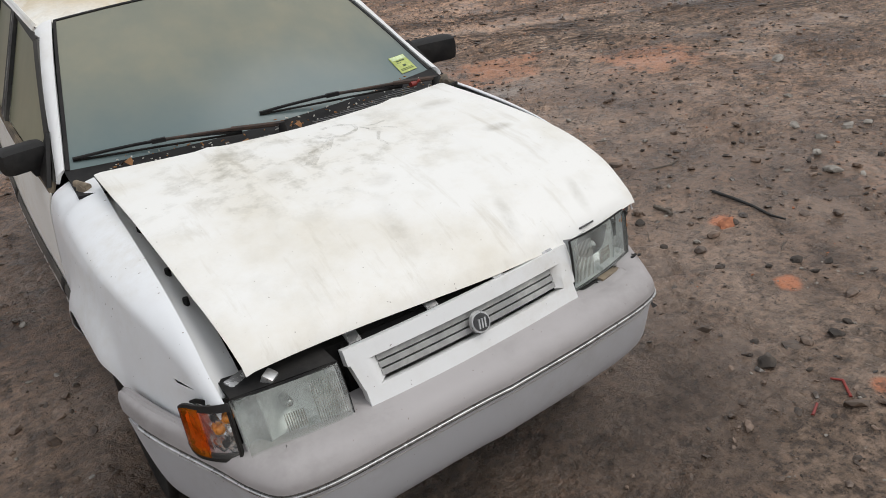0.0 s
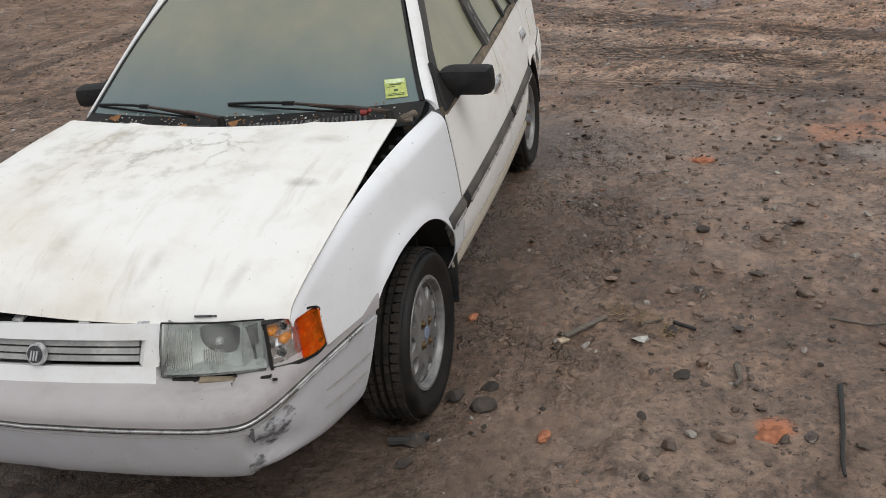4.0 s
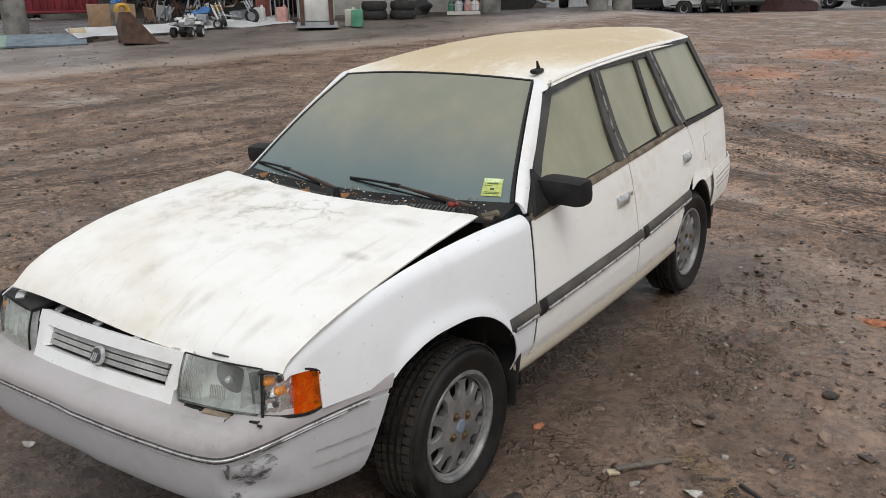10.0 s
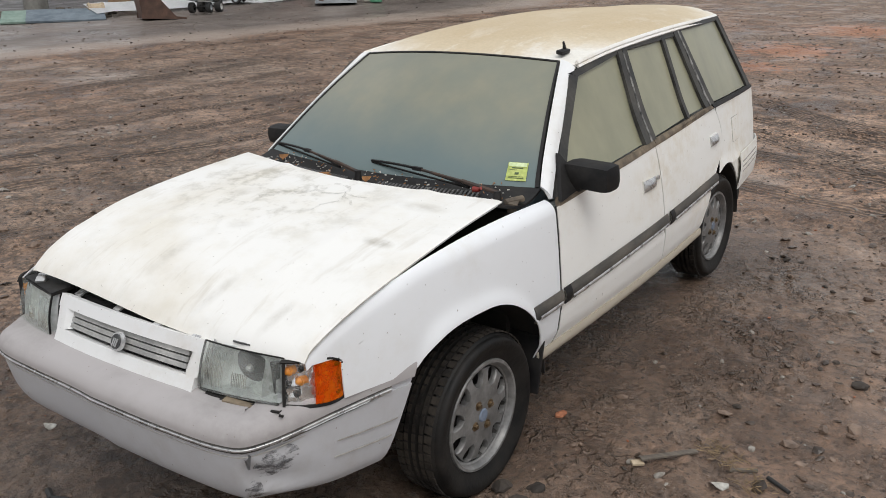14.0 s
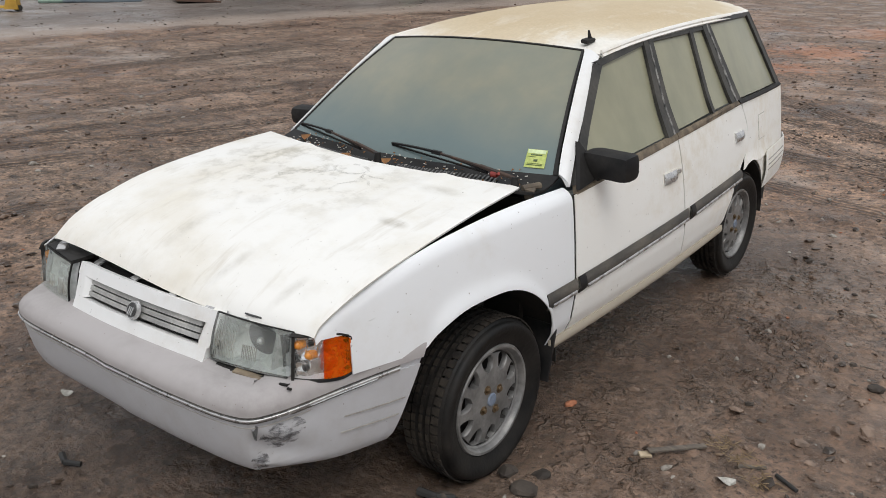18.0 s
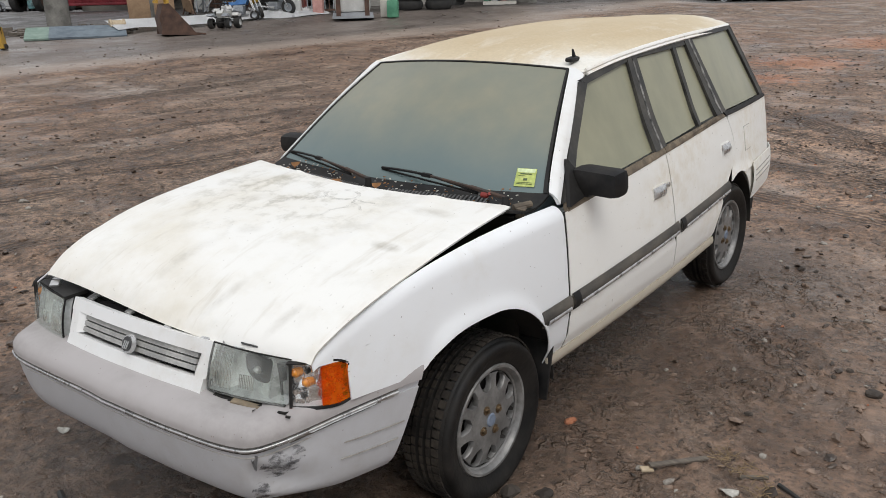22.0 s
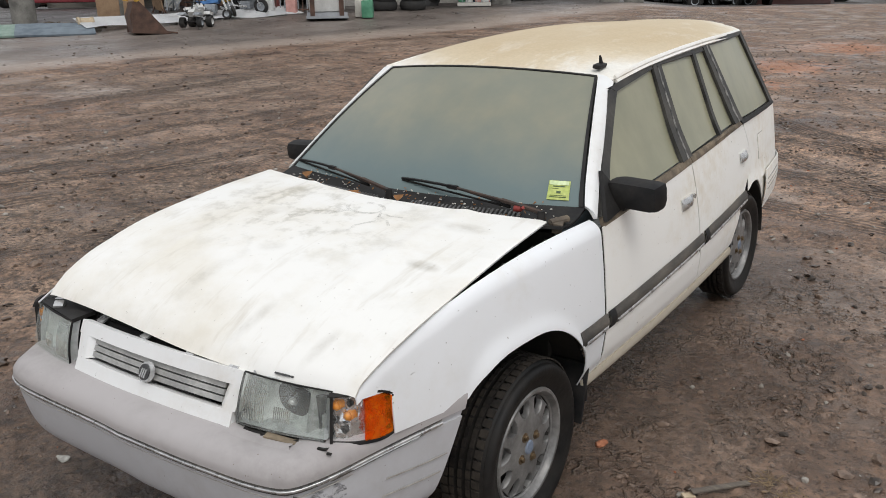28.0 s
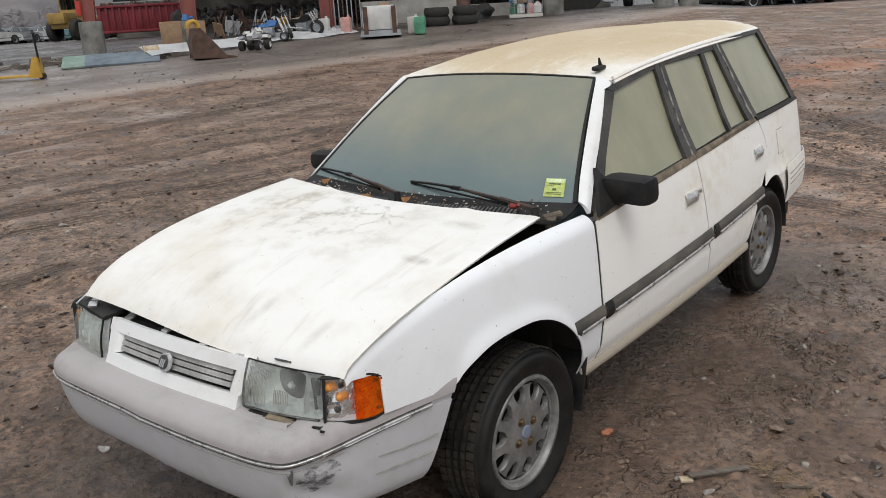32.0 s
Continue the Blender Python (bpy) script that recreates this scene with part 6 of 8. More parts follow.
scatter("dark_gravel", 1800, DSTONE, 0.004, 0.022, 6, "scattered dark gravel trodden into the mud")
scatter("clay_crumbs", 420, CLAY, 0.004, 0.016, 8, "orange clay crumbs trodden into the mud")
scatter("far_clods", 15000, SOIL, 0.009, 0.042, 11, "dark clods strewn over the farther yard", near=False)
scatter("far_muck", 8000, MUCK, 0.010, 0.045, 15, "wet dark clods strewn over the farther yard", flat=0.35, near=False)
scatter("far_gravel", 5000, STONE, 0.008, 0.03, 12, "pale gravel strewn over the farther yard", near=False)
r = random.Random(21)
bm = bmesh.new()
for k in range(260):
    x, y = r.uniform(-3.5, 4.5), r.uniform(-2.2, 6)
    if -0.85 < x < 0.85 and -0.95 < y < 3.4:
        continue
    a, L = r.uniform(0, 3.14), r.uniform(0.02, 0.09)
    p, q = (x, y), (x + L * math.cos(a), y + L * math.sin(a))
    rod(bm, (*p, floor_at(*p) + 0.004), (*q, floor_at(*q) + 0.004), r.uniform(0.0012, 0.003), seg=4)
tagged(part("twigs", bm, WOOD, None, smooth=0), "thin twigs and stalks strewn over mud", "twigs", kind="stuff")
# ---- the scrapyard behind ----
CONC = plain("old_concrete", (0.24, 0.23, 0.21), (0.42, 0.40, 0.37), 1.5, 0.9, bumps=0.3, fine=25)
PED = plain("weathered_pedestal", (0.10, 0.095, 0.085), (0.27, 0.26, 0.235), 1.6, 0.9, bumps=0.3, fine=25)
OILY = plain("stained_concrete", (0.05, 0.046, 0.04), (0.17, 0.155, 0.135), 0.9, 0.9, bumps=0.3, fine=14)
PALEMETAL = plain("pale_sheet_metal", (0.40, 0.415, 0.43), (0.54, 0.55, 0.56), 1.2, 0.5, 0.1, stretch=(1, 1, 0.3))
REDSTEEL = plain("red_primer_steel", (0.20, 0.055, 0.045), (0.29, 0.09, 0.075), 2, 0.6, stretch=(1, 1, 0.3))
# near-black tones for ribs and walls carry the shed's inside shade
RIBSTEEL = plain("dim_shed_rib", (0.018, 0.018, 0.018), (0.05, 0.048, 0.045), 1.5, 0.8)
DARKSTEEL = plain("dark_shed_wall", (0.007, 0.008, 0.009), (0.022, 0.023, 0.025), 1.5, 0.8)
YELLOW = plain("machine_yellow", (0.42, 0.24, 0.03), (0.62, 0.38, 0.06), 2.5, 0.55)
OLDYELLOW = plain("rusty_yellow", (0.050, 0.030, 0.017), (0.25, 0.135, 0.035), 1.1, 0.75, fine=9)
BROWN = plain("rusty_brown", (0.06, 0.034, 0.024), (0.13, 0.075, 0.055), 4, 0.85)
DUMP = plain("maroon_container", (0.16, 0.010, 0.018), (0.24, 0.025, 0.035), 1.5, 0.55)
WHITE = plain("dirty_white", (0.50, 0.50, 0.48), (0.72, 0.72, 0.70), 2, 0.5)
SNOW = plain("white_sheeting", (0.80, 0.81, 0.82), (0.90, 0.90, 0.90), 1.5, 0.6)
GREY = plain("grey_metal", (0.26, 0.28, 0.30), (0.40, 0.42, 0.44), 1.2, 0.5, 0.3, stretch=(1, 1, 0.3))
SLATE = plain("blue_grey_sheet", (0.10, 0.13, 0.16), (0.18, 0.22, 0.25), 3, 0.6)
PALEGREEN = plain("faded_green_sheet", (0.16, 0.24, 0.20), (0.26, 0.34, 0.29), 4, 0.6)
GREEN = plain("green_paint", (0.06, 0.22, 0.13), (0.12, 0.34, 0.21), 4, 0.6)
CARD = plain("brown_cardboard", (0.28, 0.18, 0.11), (0.38, 0.26, 0.16), 4, 0.9)
TYRE = plain("old_tyre", (0.016, 0.016, 0.016), (0.04, 0.038, 0.035), 5, 0.85)
GLASS = plain("dark_car_glass", (0.03, 0.036, 0.040), (0.10, 0.115, 0.12), 2, 0.10, bumps=0.0)
BLUE = plain("blue_plastic", (0.04, 0.14, 0.36), (0.08, 0.22, 0.5), 6, 0.5)
PINK = plain("faded_pink", (0.5, 0.25, 0.22), (0.62, 0.36, 0.32), 6, 0.6)
STRIPE = plain("red_stripe", (0.45, 0.03, 0.02), (0.55, 0.06, 0.04), 3, 0.5)


def finish(e, x, y, rz=0.0, dz=0.0, rx=0.0, ry=0.0, z=None):
    """Stands a thing built round the origin on the ground."""
    e.matrix_basis = pose(x, y, (floor_at(x, y) if z is None else z) + dz, rx, ry, rz)
    return e


def extrude(bm, poly, w, axis="x", off=0.0):
    """A solid from a side outline of (y, z), w wide."""
    n = len(poly)
    a = [bm.verts.new((off - w / 2, y, z)) for y, z in poly]
    b = [bm.verts.new((off + w / 2, y, z)) for y, z in poly]
    bm.faces.new(a)
    bm.faces.new(list(reversed(b)))
    for k in range(n):
        bm.faces.new((a[k], b[k], b[(k + 1) % n], a[(k + 1) % n]))


def disc_wheel(e, x, y, z, r, w, s=1, rim=GREY):
    t = lathe("tyre", [(r * 0.58, s * w / 2), (r * 0.9, s * w / 2), (r, s * w * 0.36), (r, -s * w * 0.36), (r * 0.9, -s * w / 2), (r * 0.5, -s * w / 2)], TYRE, e, (x, y, z), "x", 22)
    lathe("rim", [(0.0, s * w * 0.2), (r * 0.3, s * w * 0.22), (r * 0.5, s * w * 0.3), (r * 0.6, s * w * 0.48)], rim, t, (x, y, z), "x", 18)
    return t


# open shed: frame of the facade from its first column
O, U, N = Vector((-28.2, 13.2)), Vector((0.593, 0.805)), Vector((-0.805, 0.593))
FACE = math.degrees(math.atan2(U.y, U.x))


def shed_xy(u, n):
    p = O + U * u + N * n
    return p.x, p.y


shed = thing("open_shed", "open-fronted scrap shed with red steel columns", "shed")


def wall_piece(name, u0, u1, n, z0, z1, mat, thick=0.12, label=""):
    x, y = shed_xy((u0 + u1) / 2, n)
    return part(name, boxes(((x, y, (z0 + z1) / 2), (u1 - u0, thick, z1 - z0), (0, 0, FACE))), mat, shed, label)


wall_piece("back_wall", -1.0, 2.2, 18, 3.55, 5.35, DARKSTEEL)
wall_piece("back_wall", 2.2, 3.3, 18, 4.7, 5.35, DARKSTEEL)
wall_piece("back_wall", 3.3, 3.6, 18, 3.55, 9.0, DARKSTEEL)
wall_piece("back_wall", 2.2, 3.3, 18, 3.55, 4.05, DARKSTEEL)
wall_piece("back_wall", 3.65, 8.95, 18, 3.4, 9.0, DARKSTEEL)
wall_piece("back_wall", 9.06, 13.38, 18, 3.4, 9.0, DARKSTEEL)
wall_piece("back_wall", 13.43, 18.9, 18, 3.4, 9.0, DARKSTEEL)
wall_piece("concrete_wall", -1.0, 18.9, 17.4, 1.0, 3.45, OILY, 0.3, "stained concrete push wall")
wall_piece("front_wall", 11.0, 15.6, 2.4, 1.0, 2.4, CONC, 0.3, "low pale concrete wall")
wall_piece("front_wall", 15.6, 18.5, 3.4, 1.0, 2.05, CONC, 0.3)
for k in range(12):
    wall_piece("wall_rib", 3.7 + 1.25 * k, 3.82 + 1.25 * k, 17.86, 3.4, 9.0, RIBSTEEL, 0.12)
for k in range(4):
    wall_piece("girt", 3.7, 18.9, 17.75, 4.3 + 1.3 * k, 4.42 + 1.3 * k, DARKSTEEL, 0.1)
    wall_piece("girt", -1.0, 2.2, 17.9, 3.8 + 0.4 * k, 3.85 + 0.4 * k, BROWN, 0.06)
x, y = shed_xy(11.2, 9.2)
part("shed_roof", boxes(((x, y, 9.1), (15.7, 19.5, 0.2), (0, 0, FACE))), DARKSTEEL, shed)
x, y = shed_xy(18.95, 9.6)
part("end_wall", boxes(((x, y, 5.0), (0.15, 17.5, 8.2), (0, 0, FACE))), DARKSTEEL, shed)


def column(u, n, mat, h, w0, w1, ped, name="steel_column"):
    """A steel column tapering towards its foot on a concrete pedestal."""
    x, y = shed_xy(u, n)
    g = floor_at(x, y)
    pz = g + ped
    bm = bmesh.new()
    for s in (-1, 1):
        m = Matrix.Translation((x, y, 0)) @ Matrix.Rotation(radians(FACE), 4, "Z")
        q = [m @ Vector(v) for v in ((s * w0, -0.16, pz), (s * w0, 0.16, pz), (s * w1, 0.16, h), (s * w1, -0.16, h))]
        q2 = [v + (m.to_3x3() @ Vector((-s * 0.035, 0, 0))) for v in q]
        vs = [bm.verts.new(v) for v in q + q2]
        for f in ((0, 1, 2, 3), (7, 6, 5, 4), (0, 4, 5, 1), (1, 5, 6, 2), (2, 6, 7, 3), (3, 7, 4, 0)):
            bm.faces.new([vs[k] for k in f])
    m = Matrix.Translation((x, y, 0)) @ Matrix.Rotation(radians(FACE), 4, "Z")
    vs = [bm.verts.new(m @ Vector(v)) for v in ((-w0, 0, pz), (w0, 0, pz), (w1, 0, h), (-w1, 0, h))]
    bm.faces.new(vs)
    c = part(name, bm, mat, shed, "", 0)
    if ped > 0.2:
        lathe("pedestal", [(0.0, ped), (0.40, ped), (0.42, ped - 0.04), (0.42, -0.2)], PED, c, (x, y, g), "z", 26)
    return x, y, g


column(-5.5, 0.5, REDSTEEL, 9.0, 0.26, 0.5, 1.25)
column(0.45, 0, REDSTEEL, 9.0, 0.22, 0.62, 1.15)
cx2, cy2, cg2 = column(4.0, 0.6, REDSTEEL, 9.0, 0.26, 0.62, 0.85)
column(9.3, 0.3, REDSTEEL, 9.0, 0.25, 0.40, 0.1)
cx4, cy4, cg4 = column(18.8, 0.0, YELLOW, 9.0, 0.2, 0.24, 1.45)
part("brace", rods(((cx4 - 0.9, cy4 - 0.5, cg4 + 0.4), (cx4 - 0.1, cy4, cg4 + 3.6), 0.09)), YELLOW, shed)
column(23.6, -0.6, REDSTEEL, 9.0, 0.15, 0.15, 0.9)
column(24.6, -0.9, REDSTEEL, 9.0, 0.13, 0.13, 1.15)
x5, y5 = shed_xy(24.1, -0.7)
part("brace", rods(((x5 - 0.2, y5 - 0.2, 3.2), (x5 + 0.4, y5 + 0.3, 5.2), 0.05)), BROWN, shed)
# extinguisher and pump on the pedestals
tagged(part("fire_extinguisher", rods(((-28.0, 13.25, 2.45), (-28.0, 13.25, 2.95), 0.1, 0.1, 14)), STRIPE, None), "red extinguisher on a concrete pedestal", "extinguisher")
tagged(part("pump", rods(((cx2 + 0.1, cy2 - 0.25, cg2 + 0.86), (cx2 + 0.1, cy2 - 0.25, cg2 + 1.08), 0.14, 0.1, 12), ((cx2 - 0.1, cy2 - 0.3, cg2 + 0.9), (cx2 + 0.35, cy2 - 0.1, cg2 + 0.95), 0.05)), BLUE, None), "small blue pump on a concrete pedestal", "pump")


# roll-off container
e = thing("scrap_container", "maroon ribbed roll-off container full of scrap", "container")
part("container_side", boxes(((0, -1.1, 0.75), (6.2, 0.08, 1.2), (0, 0, 0), 0.02)), DUMP, e)
part("container_side", boxes(((0, 1.1, 0.75), (6.2, 0.08, 1.2))), DUMP, e)
part("container_end", boxes(((-3.06, 0, 0.75), (0.08, 2.2, 1.2))), DUMP, e)
part("container_end", boxes(((3.06, 0, 0.75), (0.08, 2.2, 1.2))), DUMP, e)
part("container_floor", boxes(((0, 0, 0.2), (6.2, 2.2, 0.12))), BROWN, e)
for k in range(15):
    part("rib", boxes(((-2.95 + 0.42 * k, -1.19, 0.75), (0.13, 0.1, 1.14), (0, 0, 0), 0.02)), DUMP, e)
for z in (0.2, 1.36):
    part("rail", boxes(((0, -1.2, z), (6.25, 0.12, 0.11), (0, 0, 0), 0.02)), DUMP, e)
bm = bmesh.new()
rr = random.Random(2)
for k in range(60):
    lump(bm, (rr.uniform(-2.9, 2.9), rr.uniform(-0.9, 0.9), 1.2 + rr.uniform(0, 0.3)), (rr.uniform(0.1, 0.3), rr.uniform(0.1, 0.25), rr.uniform(0.08, 0.2)), k, 1)
tagged(part("scrap_heap", bm, BROWN, e, smooth=0), kind="stuff")
e.scale = (0.72, 1, 1)
finish(e, -35.6, 20.5, 60, 0.12)
e.scale = (0.72, 1, 1)


# wheel loader
LOADER = plain("worn_loader_yellow", (0.24, 0.15, 0.045), (0.40, 0.26, 0.07), 2.0, 0.65)
e = thing("wheel_loader", "yellow wheel loader with muddy tyres", "loader")
part("chassis", boxes(((0, 0.3, 1.15), (1.3, 3.6, 0.7), (0, 0, 0), 0.08)), LOADER, e)
part("engine_hood", boxes(((0, -1.1, 1.45), (1.3, 1.4, 0.7), (0, 0, 0), 0.1)), LOADER, e)
cab = part("cab", boxes(((0, 0.35, 2.95), (1.35, 1.4, 0.12), (0, 0, 0), 0.04), ((0, 0.35, 1.75), (1.3, 1.35, 0.5), (0, 0, 0), 0.04)), LOADER, e)
for sx in (-1, 1):
    for yy in (-0.28, 0.35, 0.98):
        part("cab_post", boxes(((sx * 0.62, yy, 2.45), (0.08, 0.08, 1.0))), LOADER, cab)
    part("cab_window", boxes(((sx * 0.6, 0.04, 2.45), (0.02, 0.52, 0.85))), GLASS, cab)
    part("cab_window", boxes(((sx * 0.6, 0.66, 2.45), (0.02, 0.52, 0.85))), GLASS, cab)
    disc_wheel(e, sx * 0.85, 1.9, 0.68, 0.68, 0.45, sx, BROWN)
    disc_wheel(e, sx * 0.85, -0.9, 0.68, 0.68, 0.45, sx, BROWN)
    part("lift_arm", rods(((sx * 0.4, 1.2, 1.7), (sx * 0.4, 3.2, 0.7), 0.12)), BROWN, e)
part("cab_window", boxes(((0, 1.0, 2.45), (1.15, 0.02, 0.85))), GLASS, cab)
bm = bmesh.new()
extrude(bm, [(3.0, 0.2), (4.0, 0.08), (3.4, 0.35), (3.25, 0.75), (3.45, 1.15), (3.1, 1.0), (2.9, 0.6)], 2.3)
part("loader_bucket", bm, BROWN, e)
e = finish(e, -44.0, 20.9, 28)
e.scale = (0.84, 0.84, 0.84)


# pallet jack
e = thing("pallet_jack", "yellow pallet jack with dark tow handle", "pallet jack")
for sx in (-0.2, 0.2):
    part("fork", boxes(((sx, -0.75, 0.12), (0.16, 1.25, 0.06), (0, 0, 0), 0.01)), YELLOW, e)
bm = bmesh.new()
extrude(bm, [(-0.15, 0.06), (0.2, 0.06), (0.14, 0.62), (0.02, 0.62)], 0.5)
part("mast", bm, YELLOW, e)
part("tow_handle", rods(((0, 0.14, 0.15), (0, 0.12, 1.25), 0.03), ((-0.16, 0.12, 1.27), (0.16, 0.12, 1.27), 0.022)), TRIM, e)
for sx in (-0.1, 0.1):
    part("steer_wheel", rods(((sx - 0.03, 0.16, 0.09), (sx + 0.03, 0.16, 0.09), 0.09, 0.09, 14)), BLACK, e)
finish(e, -21.7, 8.5, -36)

# digger bucket lying on the ground
e = thing("digger_bucket", "rusty digger bucket with yellow lugs", "bucket")
bm = bmesh.new()
prof = [(-0.55, 0.05), (0.5, 0.0), (0.62, 0.02), (0.2, 0.12), (-0.35, 0.16), (-0.5, 0.5), (-0.35, 0.95), (-0.46, 0.98), (-0.62, 0.55)]
extrude(bm, prof, 1.0)
part("bucket_shell", bm, BROWN, e)
for sx in (-0.5, 0.5):
    bm = bmesh.new()
    extrude(bm, [(-0.6, 0.05), (0.5, 0.0), (-0.3, 0.98), (-0.5, 0.95)], 0.05, off=sx)
    part("side_plate", bm, BROWN, e)
for k in range(5):
    part("tooth", boxes(((-0.42 + 0.21 * k, 0.66, 0.03), (0.08, 0.2, 0.05), (-6, 0, 0), 0.01)), BROWN, e)
for sx in (-0.16, 0.16):
    bm = bmesh.new()
    for k in range(9):
        a, b = 3.4 * k / 9 - 0.2, 3.4 * (k + 1) / 9 - 0.2
        rod(bm, (sx, -0.45 + 0.17 * math.cos(a), 1.0 + 0.2 * math.sin(a)), (sx, -0.45 + 0.17 * math.cos(b), 1.0 + 0.2 * math.sin(b)), 0.06, seg=8)
    part("lug", bm, YELLOW, e)
finish(e, -20.9, 13.8, -25)

# sheeting on the ground
e = thing("white_sheeting", "long white sheeting laid on the ground", "sheeting")
bm = bmesh.new()
nn = 14
vv = [[bm.verts.new((i / nn * 8.2 - 4.1, (j - 0.5) * 1.25 + 0.1 * math.sin(i), 0.05 + 0.02 * math.sin(i * 1.7 + j))) for j in (0, 1)] for i in range(nn + 1)]
for i in range(nn):
    bm.faces.new((vv[i][0], vv[i + 1][0], vv[i + 1][1], vv[i][1]))
bmesh.ops.solidify(bm, geom=bm.faces[:], thickness=0.03)
part("sheet", bm, SNOW, e)
e.matrix_basis = Matrix.Translation((-22.6, 17.0, floor_at(-22.6, 17.0) + 0.14)) @ Matrix.Rotation(math.atan2(7.0, 1.5), 4, "Z") @ Matrix.Rotation(radians(-2.0), 4, "Y") @ Matrix.Rotation(radians(13), 4, "X")
e = thing("corrugated_sheets", "stack of grey and green corrugated sheets", "sheets")
for k in range(10):
    part("corrugation", rods(((-0.8, -0.7 + 0.15 * k, 0.06), (1.5, -0.7 + 0.15 * k, 0.06), 0.055, 0.055, 6)), SLATE, e)
    part("green_corrugation", rods(((-1.5, -0.7 + 0.15 * k, 0.05), (-0.8, -0.7 + 0.15 * k, 0.05), 0.05, 0.05, 6)), PALEGREEN, e)
finish(e, -23.7, 11.9, 60, 0.1, 12)


# small machines in a row
def quad_bike(x, y, rz):
    e = thing("quad_bike", "pale blue and white child's quad bike", "quad bike")
    for sx in (-1, 1):
        disc_wheel(e, sx * 0.36, 0.5, 0.2, 0.21, 0.2, sx, GREY)
        disc_wheel(e, sx * 0.38, -0.5, 0.22, 0.23, 0.24, sx, WHITE)
        bm = bmesh.new()
        extrude(bm, [(-0.8, 0.55), (-0.4, 0.62), (-0.3, 0.5), (-0.6, 0.45)], 0.26, off=sx * 0.34)
        part("rear_fender", bm, WHITE, e)
        bm = bmesh.new()
        extrude(bm, [(0.25, 0.45), (0.5, 0.6), (0.85, 0.5), (0.55, 0.48)], 0.24, off=sx * 0.32)
        part("front_fender", bm, GREY, e)
    bm = bmesh.new()
    extrude(bm, [(-0.6, 0.5), (-0.5, 0.72), (-0.05, 0.66), (0.25, 0.78), (0.5, 0.6), (0.4, 0.42), (-0.4, 0.4)], 0.26)
    part("quad_body", bm, WHITE, e)
    part("handlebar", rods(((-0.35, 0.22, 0.98), (0.35, 0.22, 0.98), 0.025), ((0, 0.35, 0.6), (0, 0.22, 0.98), 0.03)), TRIM, e)
    part("frame", rods(((0, -0.5, 0.25), (0, 0.5, 0.25), 0.06), ((-0.36, 0.5, 0.22), (0.36, 0.5, 0.22), 0.03), ((-0.36, -0.5, 0.22), (0.36, -0.5, 0.22), 0.03)), TRIM, e)
    return finish(e, x, y, rz, 0.04)


quad_bike(-20.9, 15.6, -150).scale = (0.8, 0.8, 0.8)


def bike(x, y, rz, mat, label, r=0.28, lean=10):
    e = thing("motorbike", label, "motorbike")
    for yy in (-0.6, 0.6):
        disc_wheel(e, 0, yy, r, r, 0.1, 1, GREY)
    bm = bmesh.new()
    extrude(bm, [(-0.5, 0.62), (-0.1, 0.62), (0.1, 0.78), (0.4, 0.72), (0.3, 0.55), (-0.4, 0.5)], 0.24)
    part("tank_and_seat", bm, mat, e)
    part("engine", boxes(((0, 0.02, 0.36), (0.3, 0.4, 0.3), (0, 0, 0), 0.05)), GREY, e)
    part("fork", rods(((0.07, 0.62, 0.28), (0.07, 0.38, 0.85), 0.025), ((-0.07, 0.62, 0.28), (-0.07, 0.38, 0.85), 0.025)), STEEL, e)
    part("handlebar", rods(((-0.35, 0.33, 0.95), (0.35, 0.33, 0.95), 0.02), ((0, 0.4, 0.82), (0, 0.33, 0.95), 0.03)), TRIM, e)
    part("exhaust", rods(((0.16, 0.1, 0.3), (0.18, -0.7, 0.38), 0.04)), STEEL, e)
    return finish(e, x, y, rz, 0.05, 0, lean)


bike(-22.6, 19.3, -70, TRIM, "dark old motorbike leaning among scrap")
bike(-23.0, 19.9, -85, GREY, "grey stripped motorbike leaning among scrap")
bike(-22.2, 18.2, -120, YELLOW, "small yellow pit bike on white sheeting", 0.2, 14)
bike(-22.4, 17.4, -60, BLUE, "small blue and black scooter frame", 0.17, -8)
quad_bike(-22.3, 16.8, -110).scale = (0.75, 0.75, 0.75)

# wire rack, skid with white tank, jugs
e = thing("cage_rack", "upright grey wire cage rack", "rack")
for k in range(8):
    part("upright", boxes(((-0.6 + 0.17 * k, 0, 0.65), (0.04, 0.04, 1.3))), GREY if k % 3 else BROWN, e)
part("top_rail", boxes(((0, 0, 1.3), (1.3, 0.06, 0.05), (0, 6, 0))), GREY, e)
part("bottom_rail", boxes(((0, 0, 0.1), (1.3, 0.06, 0.06))), BROWN, e)
finish(e, -21.9, 20.9, 40)
e = thing("tank_skid", "white plastic tank strapped on a metal skid", "tank")
part("skid", boxes(((0, 0, 0.1), (1.45, 1.0, 0.08)), ((0, -0.45, 0.2), (1.4, 0.06, 0.12)), ((0, 0.45, 0.2), (1.4, 0.06, 0.12))), GREY, e)
part("tank", boxes(((0, 0, 0.68), (1.25, 0.8, 0.85), (0, 0, 0), 0.16)), WHITE, e)
for sx in (-0.5, 0.5):
    part("post", boxes(((sx, -0.46, 0.6), (0.16, 0.07, 0.95))), BROWN, e)
part("tank_lid", rods(((0.2, 0, 1.1), (0.2, 0, 1.2), 0.2, 0.18, 16)), CARD, e)
finish(e, -18.8, 19.6, 44)
